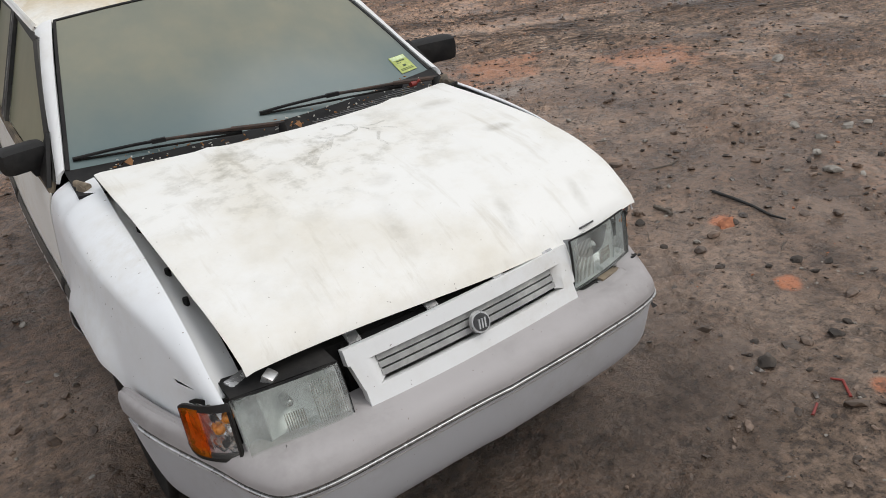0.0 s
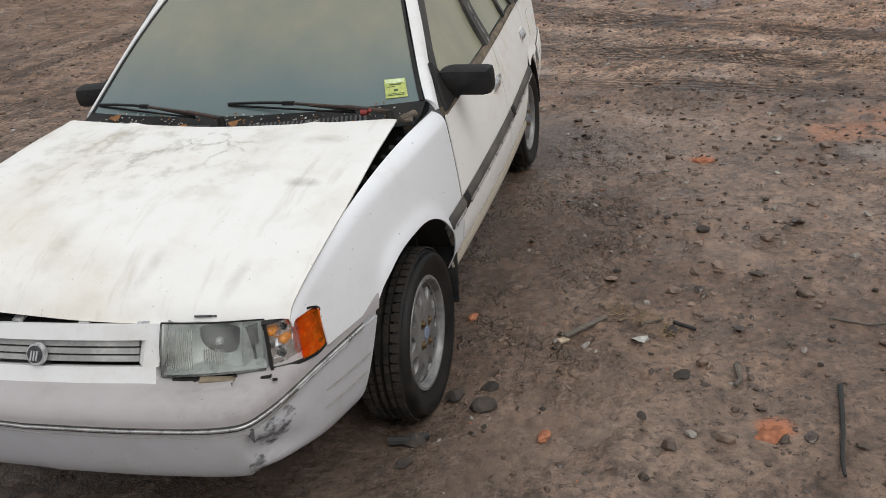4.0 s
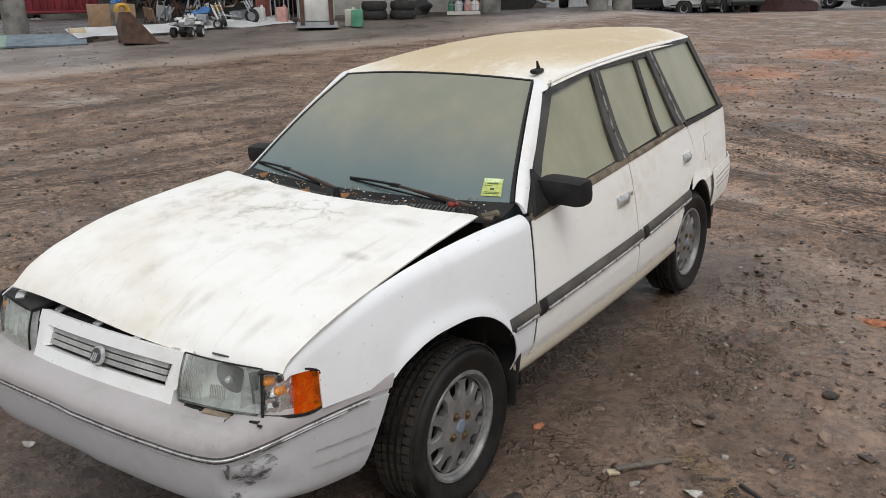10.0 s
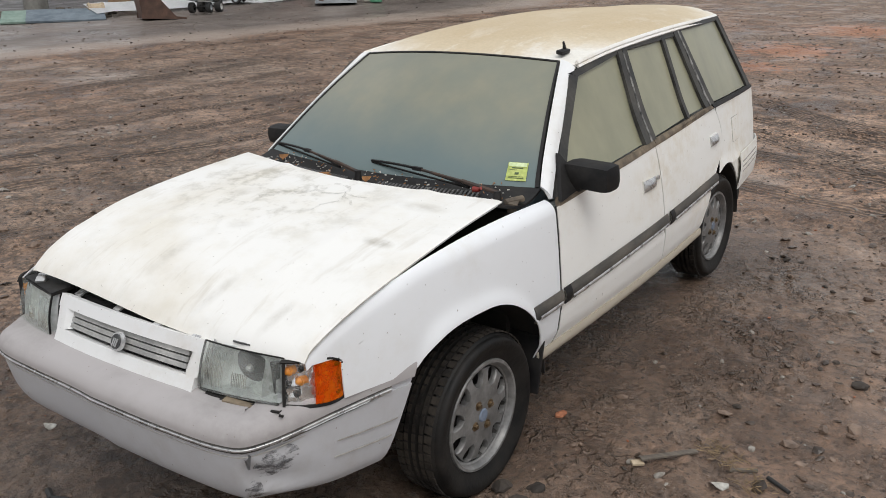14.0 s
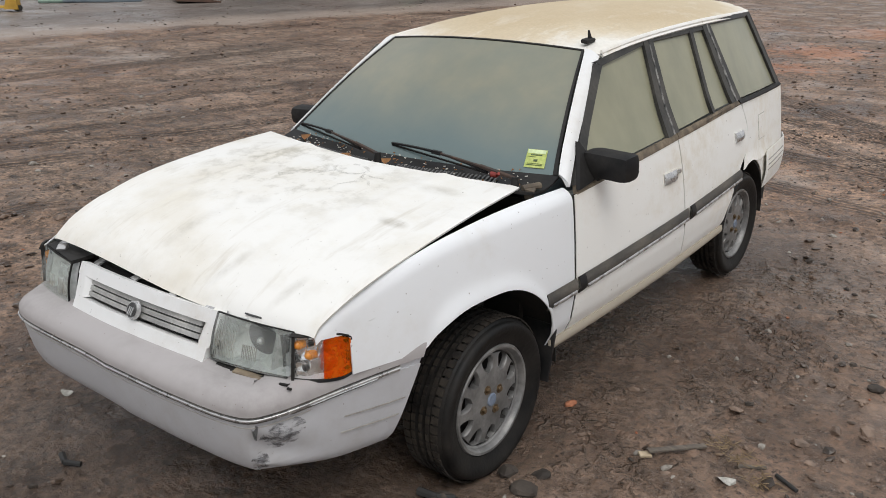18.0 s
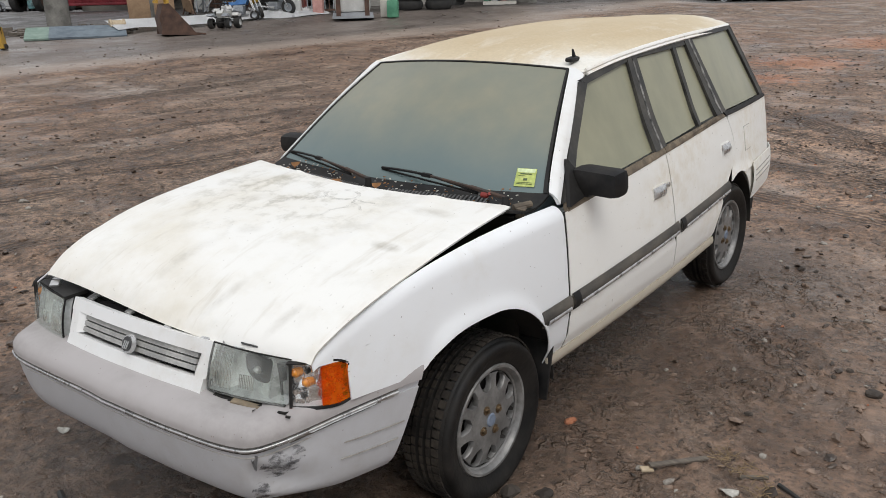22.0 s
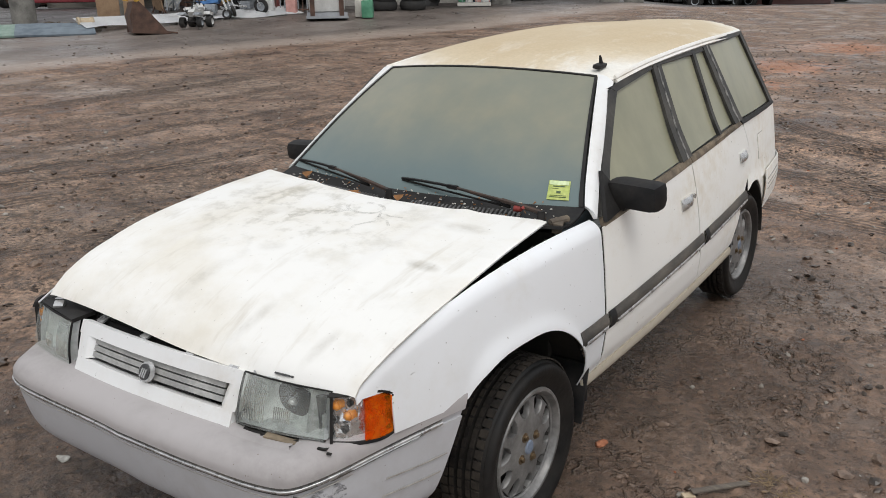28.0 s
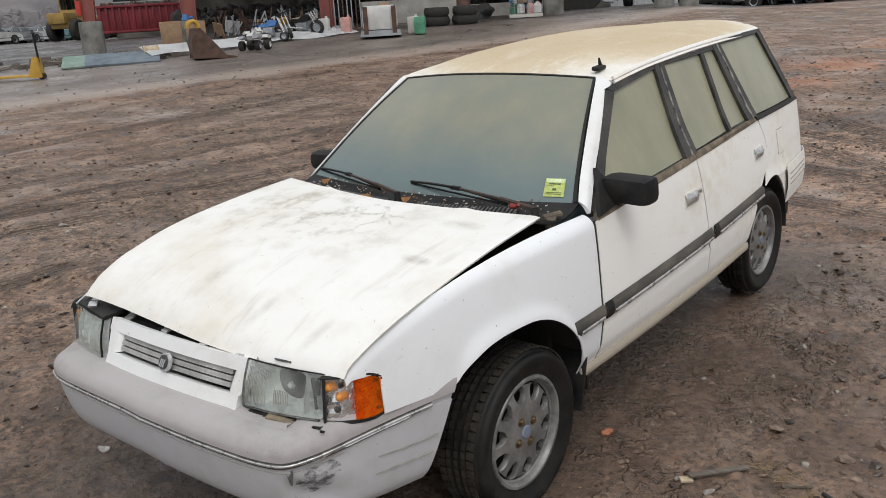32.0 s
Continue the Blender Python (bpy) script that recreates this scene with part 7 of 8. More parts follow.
for x, y, mt, lab in ((-17.7, 20.5, GREEN, "green plastic crate standing on end"), (-18.1, 20.6, CHAFF, "round cream bucket lid on crates"), (-21.6, 20.6, PINK, "orange-brown plastic fuel can"), (-22.2, 20.0, WHITE, "white plastic jug beside scrap")):
    e = thing("plastic_can", lab, "can")
    part("can_body", boxes(((0, 0, 0.3), (0.4, 0.3, 0.6), (0, 0, 0), 0.06)), mt, e)
    part("can_neck", rods(((0.1, 0, 0.58), (0.1, 0, 0.68), 0.06, 0.05, 10)), mt, e)
    finish(e, x, y, 30)


# tyre stacks
def big_tyre(x, y, dz, r):
    ob = lathe("tyre", [(r * 0.55, 0.04), (r * 0.9, 0.0), (r, 0.09), (r, 0.24), (r * 0.9, 0.33), (r * 0.55, 0.29), (r * 0.5, 0.17)], TYRE, None, (0, 0, 0), "z", 30, closed=True)
    tagged(ob, "large worn truck tyre lying in a stack", "tyre", "stacked tyres")
    ob.matrix_basis = pose(x, y, floor_at(x, y) + dz, 1, 1, 0)


for x, y in ((-19.2, 23.2), (-18.4, 24.0)):
    big_tyre(x, y, 0.02, 0.52)
    big_tyre(x + 0.05, y - 0.04, 0.36, 0.5)
# drum, bag, gas bottles in a cage
e = lathe("steel_drum", [(0.0, 0.0), (0.29, 0.0), (0.29, 0.28), (0.305, 0.3), (0.29, 0.32), (0.29, 0.6), (0.305, 0.62), (0.29, 0.64), (0.29, 0.88), (0.0, 0.86)], BROWN, None, (-19.4, 25.2, floor_at(-19.4, 25.2)), "z", 24)
tagged(e, "dark brown steel drum by the wall", "drum")
bm = bmesh.new()
lump(bm, (-19.2, 26.2, floor_at(-19.2, 26.2) + 0.25), (0.85, 0.45, 0.32), 5, 3)
tagged(part("rubbish_bag", bm, BLACK, None), "full black rubbish bag on the ground", "bag")
e = thing("bottle_pallet", "wire-caged pallet of gas bottles", "pallet")
part("pallet_deck", boxes(((0, 0, 0.12), (1.35, 1.1, 0.04)), ((0, -0.5, 0.05), (1.35, 0.1, 0.1)), ((0, 0.5, 0.05), (1.35, 0.1, 0.1))), CHAFF, e)
rr = random.Random(7)
for k, mt in enumerate((BLUE, WHITE, PINK, WHITE, GREEN, CHAFF, BLUE, PINK, CARD, WHITE, GREY, BLUE, WHITE, CARD)):
    i, j = k % 4, k // 4
    o = (-0.5 + 0.33 * i + rr.uniform(-0.05, 0.05), -0.32 + 0.3 * (j % 3), 0.14 + (0.42 if j > 2 or k % 5 == 0 else 0))
    lathe("gas_bottle", [(0.0, 0.0), (0.15, 0.02), (0.16, 0.1), (0.16, 0.28), (0.12, 0.38), (0.05, 0.41), (0.05, 0.46), (0.0, 0.46)], mt, e, o, "z", 14)
for k in range(8):
    part("cage_wire", rods(((-0.66 + 0.19 * k, -0.54, 0.14), (-0.66 + 0.19 * k, -0.54, 1.0), 0.012, 0.012, 5)), GREY, e)
for z in (0.4, 0.7, 1.0):
    part("cage_wire", rods(((-0.67, -0.54, z), (0.67, -0.54, z), 0.012, 0.012, 5)), GREY, e)
finish(e, -17.4, 26.8, 34)


# excavator
e = thing("excavator", "rusty yellow excavator with grapple bucket", "excavator")
for sx in (-1.1, 1.1):
    bm = bmesh.new()
    extrude(bm, [(-1.9, 0.3), (-1.6, 0.0), (1.6, 0.0), (1.9, 0.3), (1.9, 0.6), (1.6, 0.85), (-1.6, 0.85), (-1.9, 0.6)], 0.55, off=sx)
    tr = part("track", bm, TYRE, e)
    for k in range(14):
        part("track_pad", boxes(((sx, -1.6 + 0.245 * k, 0.87), (0.56, 0.18, 0.05))), BROWN, tr)
part("house", boxes(((0.1, -0.7, 1.55), (2.3, 2.4, 1.0), (0, 0, 0), 0.1)), OLDYELLOW, e)
part("counterweight", boxes(((0.1, -2.0, 1.5), (2.4, 0.6, 1.0), (0, 0, 0), 0.15)), OLDYELLOW, e)
cab = part("cab", boxes(((-0.75, 0.5, 1.3), (0.95, 1.4, 0.5), (0, 0, 0), 0.05)), OLDYELLOW, e)
part("cab_roof", boxes(((-0.75, 0.5, 2.85), (0.95, 1.4, 0.12), (0, 0, 0), 0.04)), OLDYELLOW, cab)
for sx in (-1.18, -0.32):
    for yy in (-0.14, 1.14):
        part("cab_post", boxes(((sx, yy, 2.15), (0.09, 0.09, 1.4))), OLDYELLOW, cab)
part("cab_window", boxes(((-0.75, 0.5, 2.15), (0.8, 1.2, 1.2))), GLASS, cab)
bm = bmesh.new()
extrude(bm, [(0.2, 1.5), (0.7, 1.2), (1.7, 3.0), (2.7, 3.7), (4.7, 3.1), (5.1, 3.4), (4.8, 3.75), (2.5, 4.35), (1.2, 3.75)], 0.5, off=0.25)
part("boom", bm, OLDYELLOW, e)
part("boom_cylinder", rods(((0.25, 0.9, 1.2), (0.25, 2.0, 2.9), 0.1), ((0.25, 2.0, 4.3), (0.25, 4.7, 4.05), 0.09)), STEEL, e)
bm = bmesh.new()
extrude(bm, [(4.6, 4.1), (5.25, 3.7), (5.1, 2.9), (2.8, 0.3), (2.45, 0.4), (4.3, 2.8)], 0.4, off=0.25)
part("stick", bm, OLDYELLOW, e)
part("stick_cylinder", rods(((0.25, 4.0, 2.9), (0.25, 2.5, 0.9), 0.07)), STEEL, e)
for k in range(5):
    bm = bmesh.new()
    pts = [Vector((-0.25 + 0.25 * k, 2.6 - 1.0 * math.sin(a * 0.4), 0.25 + 0.75 * (1 - math.cos(a * 0.4)))) for a in range(6)]
    tube(bm, pts, 0.07)
    part("grapple_tine", bm, GREY, e)
finish(e, -20.9, 35.2, -62)

# yellow machine, box truck, far shed
e = thing("yellow_truck", "yellow heavy truck seen from behind", "truck")
part("truck_body", boxes(((0, 0, 1.9), (2.3, 4.5, 1.6), (0, 0, 0), 0.1)), OLDYELLOW, e)
part("radiator", boxes(((0, -2.28, 1.9), (1.7, 0.06, 1.2))), DARK, e)
part("bumper_bar", boxes(((0, -2.35, 0.95), (2.5, 0.16, 0.4), (0, 0, 0), 0.04)), OLDYELLOW, e)
for sx in (-1, 1):
    disc_wheel(e, sx * 1.15, -1.5, 0.6, 0.6, 0.4, sx, BROWN)
    disc_wheel(e, sx * 1.15, 1.4, 0.6, 0.6, 0.4, sx, BROWN)
finish(e, -19.6, 42.4, 25)
e = thing("box_truck", "white rental box truck with red band", "truck")
part("cargo_box", boxes(((0, 0, 2.15), (2.4, 5.0, 2.05), (0, 0, 0), 0.04)), WHITE, e)
part("red_band", boxes(((1.21, 0, 1.55), (0.03, 5.0, 0.6)), ((0, -2.51, 1.55), (2.4, 0.03, 0.6))), STRIPE, e)
for k in range(5):
    part("logo_block", boxes(((1.23, -0.8 + 0.5 * k, 2.45), (0.03, 0.3, 0.36))), TRIM, e)
part("truck_cab", boxes(((0, 3.5, 1.5), (2.1, 2.0, 1.6), (0, 0, 0), 0.2)), WHITE, e)
for sx in (-1, 1):
    for yy in (-1.7, 3.4):
        disc_wheel(e, sx * 1.0, yy, 0.45, 0.45, 0.3, sx)
finish(e, -23.0, 54.6, -66)
e = thing("metal_shed", "long grey metal shed with pitched roof", "shed")
part("shed_wall", boxes(((0, 0, 2.0), (18, 8, 4.0))), PALEMETAL, e)
bm = bmesh.new()
v = [bm.verts.new(p) for p in ((-9.2, -4.3, 3.7), (9.2, -4.3, 3.7), (9.2, 0, 5.3), (-9.2, 0, 5.3), (9.2, 4.3, 3.7), (-9.2, 4.3, 3.7))]
bm.faces.new((v[0], v[1], v[2], v[3]))
bm.faces.new((v[3], v[2], v[4], v[5]))
bmesh.ops.solidify(bm, geom=bm.faces[:], thickness=0.1)
part("shed_roof", bm, PALEMETAL, e)
for k in range(20):
    part("wall_seam", boxes(((-8.6 + 0.9 * k, -4.04, 1.9), (0.06, 0.06, 3.8))), WHITE, e)
part("flue_pipe", rods(((4.8, -2.2, 4.0), (4.8, -2.2, 6.2), 0.16), ((4.8, -2.2, 6.1), (4.8, -2.2, 6.4), 0.24)), BROWN, e)
part("awning", boxes(((-6.2, -5.0, 3.5), (4.5, 2.2, 0.12), (8, 0, 0))), WHITE, e)
for sx in (-8.2, -4.2):
    part("awning_post", rods(((sx, -5.9, 0), (sx, -5.9, 3.3), 0.08)), BROWN, e)
finish(e, -29.5, 66.0, 22)


e = thing("block_building", "grey concrete block building behind the excavator", "building")
part("block_wall", boxes(((0, 0, 3.2), (5.2, 3.0, 6.4))), OILY, e)
for k in range(15):
    part("block_course", boxes(((0, -1.505, 0.4 + 0.4 * k), (5.2, 0.02, 0.03))), DARKSTEEL, e)
part("downpipe", rods(((-0.6, -1.56, 0.0), (-0.6, -1.56, 6.2), 0.05)), GREY, e)
part("flat_roof", boxes(((0, 0, 6.48), (5.5, 3.3, 0.16), (0, 0, 0), 0.03)), GREY, e)
finish(e, -26.6, 45.2, 31)


# scrapped cars
def car_paint(name, c):
    return plain(name, tuple(v * 0.75 for v in c), tuple(min(1, v * 1.2) for v in c), 1.5, 0.35, bumps=0.05)


STYLES = {
    "sedan": ([(-2.2, 0.32), (-2.28, 0.5), (-2.26, 0.72), (-2.15, 0.90), (-1.5, 0.95), (0.9, 0.95), (1.6, 0.88), (2.1, 0.76), (2.26, 0.62), (2.26, 0.42), (2.15, 0.26), (-1.9, 0.24)], [(-1.75, 0.92), (-1.0, 1.36), (0.15, 1.38), (1.05, 0.94)]),
    "coupe": ([(-2.1, 0.32), (-2.2, 0.5), (-2.18, 0.74), (-2.05, 0.92), (-1.3, 0.94), (0.8, 0.90), (1.6, 0.82), (2.1, 0.70), (2.24, 0.56), (2.22, 0.38), (2.1, 0.26), (-1.8, 0.24)], [(-1.8, 0.9), (-0.9, 1.30), (0.0, 1.31), (0.95, 0.9)]),
    "suv": ([(-2.2, 0.45), (-2.26, 0.7), (-2.24, 1.0), (-2.2, 1.12), (0.8, 1.14), (1.5, 1.10), (2.05, 1.03), (2.2, 0.92), (2.24, 0.62), (2.15, 0.42), (-1.9, 0.38)], [(-2.18, 1.1), (-2.0, 1.68), (0.05, 1.70), (0.85, 1.12)]),
    "pickup": ([(-2.4, 0.5), (-2.42, 0.8), (-2.4, 1.0), (-0.5, 1.0), (1.0, 1.05), (1.8, 1.02), (2.2, 0.96), (2.3, 0.75), (2.28, 0.52), (2.2, 0.42), (-2.0, 0.42)], [(-0.5, 1.0), (-0.4, 1.58), (0.35, 1.58), (1.0, 1.05)]),
    "van": ([(-2.6, 0.45), (-2.68, 0.8), (-2.65, 1.2), (1.55, 1.2), (2.2, 1.08), (2.45, 0.92), (2.52, 0.65), (2.45, 0.4), (-2.3, 0.38)], [(-2.62, 1.18), (-2.5, 2.1), (0.75, 2.12), (1.6, 1.2)]),
}


def junk_car(style, mat, label, x, y, rz, z=None, dz=0.0, rx=0.0, ry=0.0, wheels=True, hood_up=False, width=1.68, lamps=True):
    """A scrapped car: body, glasshouse with panes, bumpers, lamps and wheels."""
    low, top = STYLES[style]
    e = thing("scrap_" + style, label, "truck" if style == "pickup" else "van" if style == "van" else "car", group="scrapped cars")
    bm = bmesh.new()
    extrude(bm, low, width)
    bmesh.ops.bevel(bm, geom=bm.edges[:], offset=0.06, segments=2, affect="EDGES")
    part("body", bm, mat, e)
    bm = bmesh.new()
    b0 = [bm.verts.new((s * width * 0.46, yy, zz)) for s in (-1, 1) for yy, zz in (top[0], top[3])]
    t0 = [bm.verts.new((s * width * 0.37, yy, zz)) for s in (-1, 1) for yy, zz in (top[1], top[2])]
    for f in ((b0[0], b0[1], t0[1], t0[0]), (b0[2], b0[3], t0[3], t0[2]), (b0[0], b0[2], t0[2], t0[0]), (b0[1], b0[3], t0[3], t0[1]), (t0[0], t0[1], t0[3], t0[2]), (b0[0], b0[1], b0[3], b0[2])):
        bm.faces.new(f)
    bmesh.ops.bevel(bm, geom=bm.edges[:], offset=0.05, segments=2, affect="EDGES")
    cabin = part("roof", bm, mat, e)
    h = top[1][1] - top[0][1]
    yb0, yb1, yt0, yt1 = top[0][0], top[3][0], top[1][0], top[2][0]
    n = 1 if style == "pickup" else 3 if style in ("suv", "van") else 2
    for s in (-1, 1):
        for k in range(n):
            a0, a1 = (k + 0.10) / n, (k + 0.92) / n
            vs = []
            for f0, f1 in ((a0, 0.16), (a1, 0.16), (a1, 0.86), (a0, 0.86)):
                yy = mixv(mixv(yb0, yb1, f0), mixv(yt0, yt1, f0), f1)
                xx = s * (mixv(width * 0.46, width * 0.37, f1) + 0.012)
                vs.append((xx, yy, top[0][1] + h * f1))
            vs += [(vx - s * 0.03, vy, vz) for vx, vy, vz in vs]
            mesh_ob("window_pane", vs, [(0, 1, 2, 3), (7, 6, 5, 4), (0, 4, 5, 1), (1, 5, 6, 2), (2, 6, 7, 3), (3, 7, 4, 0)], GLASS, cabin, smooth=0)
    for ya, yb, d in ((yb1, yt1, 0.014), (yb0, yt0, -0.014)):
        vs = [(sx * width * mixv(0.43, 0.35, f), mixv(ya, yb, f) + d, top[0][1] + h * f + 0.012) for f, sx in ((0.12, -1), (0.12, 1), (0.9, 1), (0.9, -1))]
        vs += [(vx, vy - d * 2, vz - 0.02) for vx, vy, vz in vs]
        mesh_ob("windscreen", vs, [(0, 1, 2, 3), (7, 6, 5, 4), (0, 4, 5, 1), (1, 5, 6, 2), (2, 6, 7, 3), (3, 7, 4, 0)], GLASS, cabin, smooth=0)
    part("front_bumper", boxes(((0, low[-2][0] + 0.03, low[-1][1] + 0.12), (width * 0.98, 0.12, 0.2), (0, 0, 0), 0.04)), TRIM if style in ("suv", "pickup") else mat, e)
    part("rear_bumper", boxes(((0, low[0][0] - 0.03, low[0][1] + 0.14), (width * 0.98, 0.12, 0.2), (0, 0, 0), 0.04)), TRIM, e)
    if lamps:
        for s in (-1, 1):
            part("headlamp", boxes(((s * width * 0.36, low[-2][0] - 0.03, low[-2][1] + 0.10), (0.3, 0.1, 0.13), (0, 0, 0), 0.03)), STEEL, e)
            part("door_mirror", boxes(((s * (width * 0.5 + 0.06), yb1 - 0.25, top[0][1] + 0.08), (0.16, 0.08, 0.12), (0, 0, 0), 0.02)), TRIM, e)
            part("tail_lamp", boxes(((s * width * 0.40, low[1][0] + 0.03, low[1][1] + 0.14), (0.2, 0.08, 0.16), (0, 0, 0), 0.02)), STRIPE, e)
    if wheels:
        r = 0.36 if style in ("suv", "pickup", "van") else 0.31
        for s in (-1, 1):
            for yy in (-1.3, 1.35):
                disc_wheel(e, s * (width / 2 - 0.05), yy, r, r, 0.2, s)
                part("wheel_arch", rods(((s * (width / 2 - 0.15), yy, r + 0.05), (s * (width / 2 + 0.006), yy, r + 0.05), r * 1.22, r * 1.22, 20)), DARK, e)
            for zz in (0.50, 0.72):
                part("side_line", boxes(((s * (width / 2 + 0.004), 0.0, zz * top[0][1] / 0.93), (0.014, 4.0, 0.018 if zz > 0.6 else 0.05))), TRIM if zz < 0.6 else mat, e)
    if hood_up:
        part("open_hood", boxes(((0, 1.0, 1.35), (width * 0.85, 0.06, 1.0), (20, 0, 0), 0.02)), mat, e)
    return finish(e, x, y, rz, dz, rx, ry, z)


C_RED, C_BLACK, C_GREEN, C_WHITE = car_paint("red_car", (0.15, 0.014, 0.02)), car_paint("black_car", (0.022, 0.022, 0.024)), car_paint("green_car", (0.02, 0.05, 0.045)), car_paint("white_car", (0.62, 0.62, 0.60))
C_GREY, C_TEAL, C_MAROON, C_SILVER = car_paint("grey_green_car", (0.11, 0.12, 0.105)), car_paint("teal_car", (0.10, 0.30, 0.31)), car_paint("burnt_maroon_car", (0.075, 0.035, 0.032)), car_paint("silver_car", (0.30, 0.31, 0.32))
H = -92
junk_car("sedan", C_BLACK, "black sedan at the foot of wrecks", -15.3, 42.6, -84, dz=-0.1)
junk_car("pickup", C_WHITE, "white pickup bed among wrecked cars", -12.4, 42.9, -76, dz=-0.15)
junk_car("pickup", C_GREY, "crushed grey pickup with bare engine bay", -11.0, 41.4, -140, dz=-0.1, lamps=False)
junk_car("sedan", C_MAROON, "burnt maroon sedan with broken roof", -9.4, 43.6, -84, dz=-0.3, wheels=False, lamps=False)
junk_car("van", C_WHITE, "white passenger van parked among wrecks", -9.0, 50.8, H, dz=0.1, width=1.95).scale = (0.84, 0.84, 0.84)
junk_car("suv", C_RED, "red off-roader stacked on wrecked cars", -14.9, 44.6, H, z=1.95)
junk_car("sedan", C_SILVER, "silver sedan under other wrecks", -14.8, 45.4, H, dz=-0.1)
junk_car("sedan", C_GREY, "grey-green sedan under other wrecks", -13.6, 46.6, H, dz=-0.1)
junk_car("sedan", C_SILVER, "silver sedan crushed between other wrecks", -13.6, 46.4, H, z=2.1)
junk_car("coupe", C_BLACK, "black coupe stacked on top of wrecks", -13.9, 45.9, H, z=3.2)
junk_car("suv", C_GREEN, "dark green off-roader stacked on a wreck", -12.0, 48.0, H, z=1.8)
junk_car("sedan", C_GREY, "grey-green sedan under other wrecks", -12.0, 48.2, H, dz=-0.35)
junk_car("suv", C_SILVER, "silver off-roader under a white sedan", -12.0, 52.2, H, dz=0.0)
junk_car("sedan", C_WHITE, "white sedan stacked among wrecked cars", -12.0, 52.1, H - 8, z=2.95, rx=-3)
junk_car("suv", C_GREY, "grey off-roader under other wrecks", -14.4, 57.6, H, dz=0.0)
junk_car("sedan", C_SILVER, "silver sedan under a dark sedan", -14.4, 57.6, H, z=2.8)
junk_car("sedan", C_BLACK, "dark sedan stacked high among wrecks", -14.2, 57.6, H, z=4.05, hood_up=True)
junk_car("suv", C_TEAL, "teal off-roader under other wrecks", -10.6, 56.6, H, dz=0.0)
junk_car("sedan", C_GREEN, "dark green sedan stacked high on wrecks", -10.6, 56.5, H, z=3.2)
junk_car("sedan", C_SILVER, "silver sedan in a row of wrecks", -11.2, 54.2, H, z=2.3)
junk_car("sedan", C_TEAL, "faded teal sedan among wrecked cars", -7.6, 56.0, H, z=2.2)
rr = random.Random(31)
for k in range(16):
    st = rr.choice(["sedan", "suv", "sedan", "coupe", "pickup"])
    junk_car(st, rr.choice([C_WHITE, C_SILVER, C_RED, C_BLACK, C_WHITE, C_TEAL]), "parked scrap car in a distant row", -7.0 + 3.1 * k, 66.0 + 0.5 * k + rr.uniform(-1, 1), -95 + rr.uniform(-8, 8), dz=-0.2)
# cars standing behind the wagon
junk_car("sedan", C_SILVER, "silver sedan parked on the mud", 5.65, 11.1, 158)
junk_car("sedan", C_BLACK, "black sedan parked on the mud", 3.55, 14.2, 170)
# far parked cars by the open end of the shed
for k in range(7):
    junk_car("sedan", (C_WHITE, C_SILVER, C_WHITE, C_TEAL)[k % 4], "pale car parked far beyond the shed", -68 - 3.0 * k, 26 + 3.2 * k, 20 + 9 * k, dz=0.0)

# odds and ends between the columns
for x, y, s, rz, mt, lab in ((-24.9, 15.0, (0.75, 0.08, 1.0), 50, CARD, "flattened brown cardboard carton standing up"), (-24.4, 15.7, (0.7, 0.08, 0.95), 60, CARD, "brown cardboard panel leaning on concrete")):
    ob = part("cardboard", boxes(((0, 0, s[2] / 2), s, (8, 0, 0), 0.01)), mt, None)
    tagged(ob, lab, "cardboard")
    ob.matrix_basis = pose(x, y, floor_at(x, y), 0, 0, rz)
e = thing("cable_spool", "pale plastic spool lying on debris", "spool")
lathe("spool_drum", [(0.0, -0.25), (0.2, -0.25), (0.22, -0.2), (0.18, -0.15), (0.18, 0.15), (0.22, 0.2), (0.2, 0.25), (0.0, 0.25)], RAW, e, (0, 0, 0.22), "x", 20)
finish(e, -23.6, 13.3, 70)
bm = bmesh.new()
rr = random.Random(12)
for k in range(130):
    u, n = rr.uniform(-4.5, 3.8), rr.uniform(-4.2, -1.0)
    x, y = shed_xy(u, n)
    box(bm, (x, y, floor_at(x, y) + 0.05), (rr.uniform(0.1, 0.8), rr.uniform(0.04, 0.2), rr.uniform(0.03, 0.12)), (rr.uniform(-12, 12), rr.uniform(-12, 12), rr.uniform(0, 180)))
tagged(part("scrap_debris", bm, WOOD, None, smooth=0), "broken boards and scrap strewn by columns", "debris", kind="stuff")
bm = bmesh.new()
for k in range(520):
    u, n = rr.uniform(3.0, 20.0), rr.uniform(6.0, 16.5)
    x, y = shed_xy(u, n)
    s = rr.uniform(0.12, 0.42)
    lump(bm, (x, y, floor_at(x, y) + rr.uniform(0.0, 0.5) + 0.05 * n), (s, s * rr.uniform(0.3, 1), s * rr.uniform(0.3, 1.2)), k, 1)
# scrap coloured near black, with the shed's shade put into it
SCRAP = plain("shed_dark_scrap", (0.008, 0.008, 0.008), (0.035, 0.027, 0.022), 1.2, 0.8)
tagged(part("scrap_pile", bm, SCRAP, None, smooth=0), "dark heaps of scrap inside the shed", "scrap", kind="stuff")
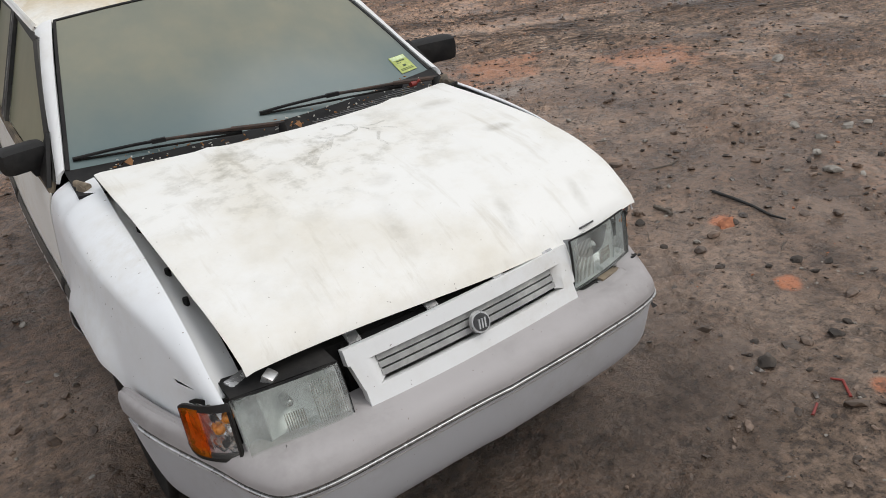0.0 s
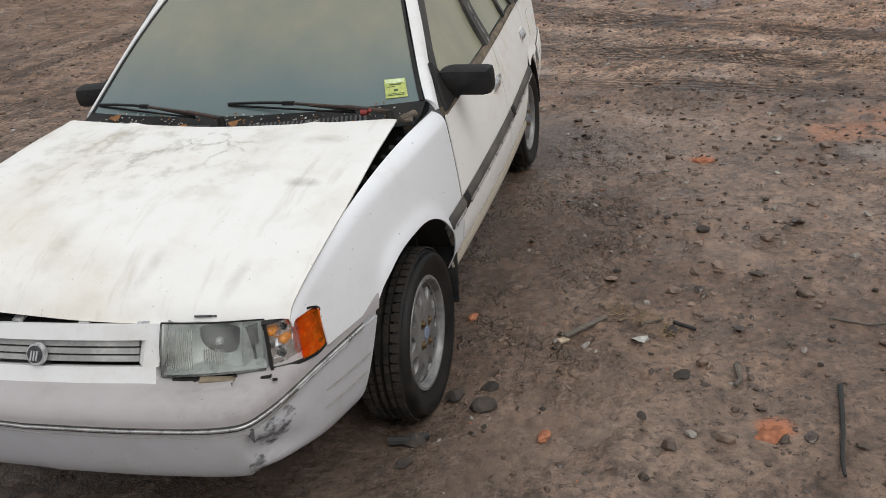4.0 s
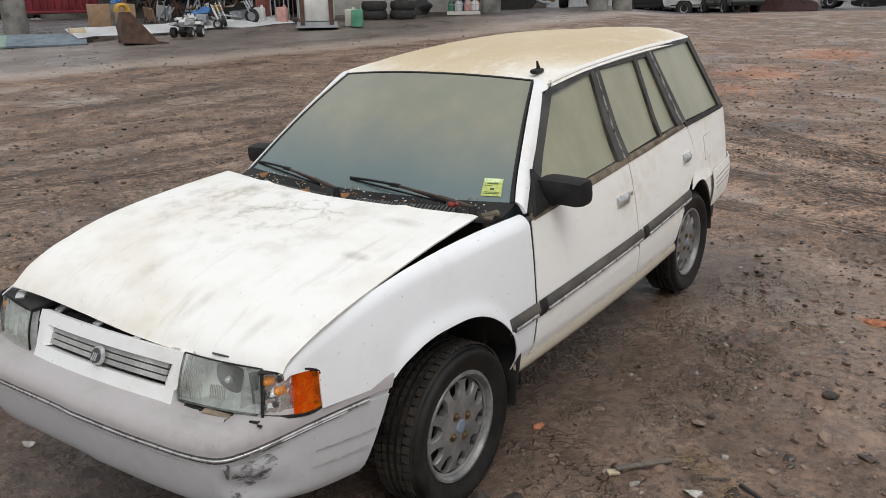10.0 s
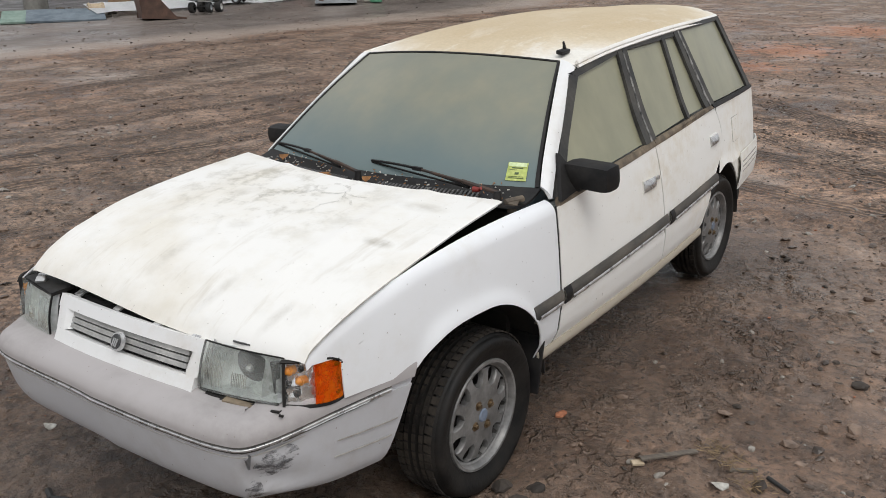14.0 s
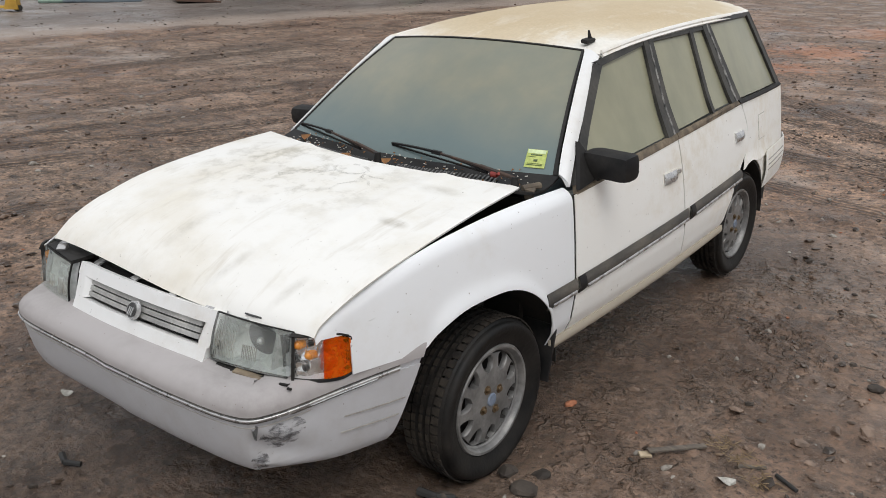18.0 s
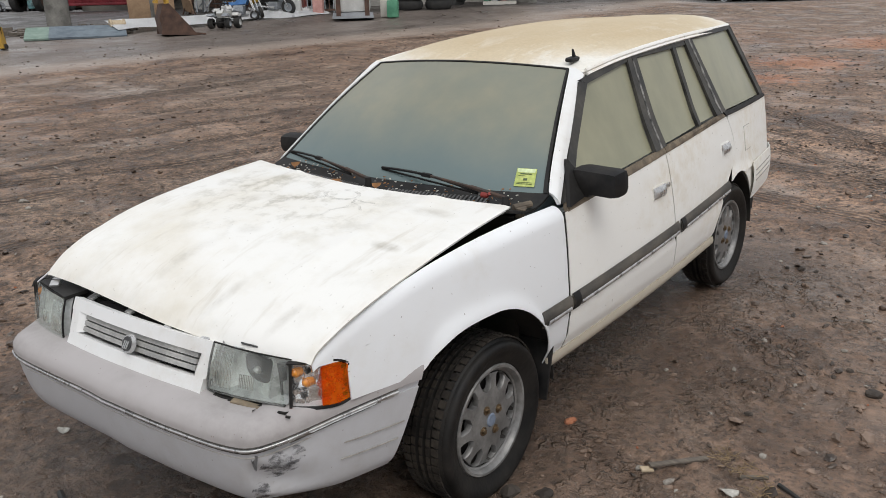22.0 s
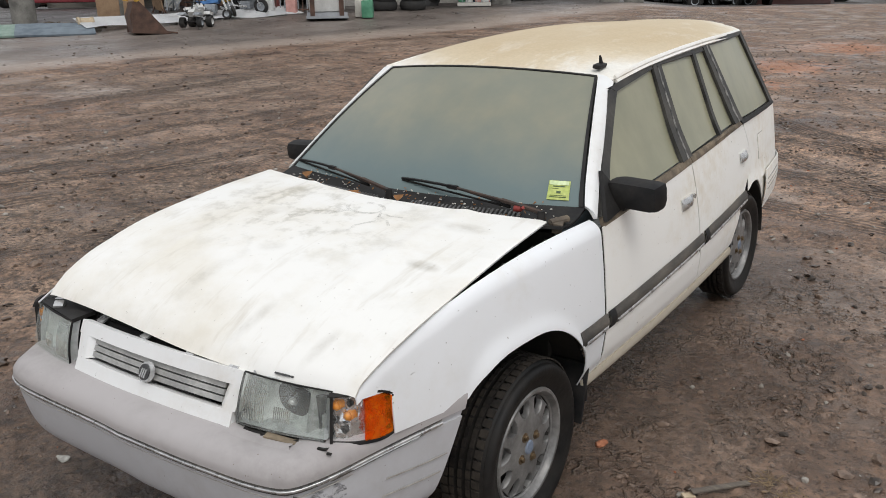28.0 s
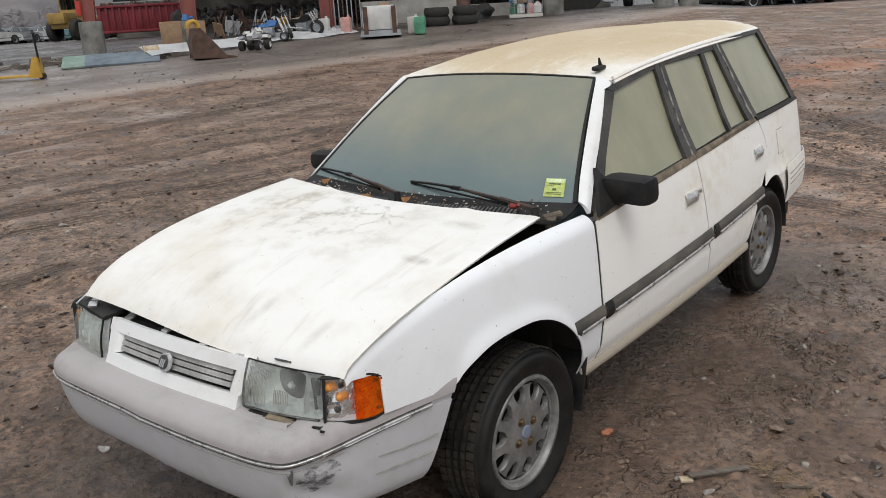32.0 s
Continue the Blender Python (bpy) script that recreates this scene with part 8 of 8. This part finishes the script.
for k in range(9):
    u, n = 5.0 + 0.55 * k, 1.6 + 1.2 * (k % 3)
    x, y = shed_xy(u, n)
    e = thing("broken_rack", "bent scrap metal rack in the shed", "rack")
    rr2 = random.Random(k)
    for _ in range(6):
        part("rack_bar", rods(((rr2.uniform(-0.4, 0.4), rr2.uniform(-0.3, 0.3), 0.0), (rr2.uniform(-0.4, 0.4), rr2.uniform(-0.3, 0.3), rr2.uniform(0.5, 1.1)), 0.03)), GREY if k % 2 else BROWN, e)
    part("rack_plate", boxes(((0, 0, 0.35), (0.6, 0.06, 0.5), (15, 10, 20 * k))), (CARD, WHITE, BROWN)[k % 3], e)
    finish(e, x, y, 20 * k)

# wooded hills far off, and a bare-branched belt of trees
# woods' colour paled, with the distance haze put into it
HILL = plain("hazy_bare_woods", (0.135, 0.125, 0.130), (0.20, 0.185, 0.185), 0.05, 1.0, bumps=0.0, fine=0.22)
FIELD = plain("dry_field", (0.16, 0.125, 0.085), (0.23, 0.185, 0.13), 0.05, 1.0, bumps=0.0, fine=0.6)
bm = bmesh.new()
for ring_r, hh, seed in ((330, 15, 1), (390, 26, 2)):
    prev = None
    for k in range(181):
        a = radians(-20 + 1.25 * k)
        top_z = hh * (0.75 + 0.3 * noise.noise((k * 0.09, seed, 0)) + 0.06 * noise.noise((k * 0.9, seed, 5)))
        c = Vector((ring_r * math.cos(a), ring_r * math.sin(a), 0))
        cur = [bm.verts.new(c * 0.9 + Vector((0, 0, -3))), bm.verts.new(c + Vector((0, 0, top_z)))]
        if prev:
            bm.faces.new((prev[0], cur[0], cur[1], prev[1]))
        prev = cur
tagged(part("backdrop_hills", bm, HILL, None), "bare brown wooded hills on the horizon", "hills", kind="structure")
bm = bmesh.new()
rr = random.Random(41)
for k in range(1700):
    a = radians(rr.uniform(138, 182))
    d = rr.uniform(240, 330)
    s = rr.uniform(0.9, 2.6)
    lump(bm, (d * math.cos(a), d * math.sin(a), 1.5 + s * 0.7 + (d - 240) * 0.09), (s, s, s * rr.uniform(0.8, 1.5)), k, 1)
tagged(part("far_woods", bm, HILL, None, smooth=0), "belt of bare trees beyond the yard", "trees", kind="stuff")
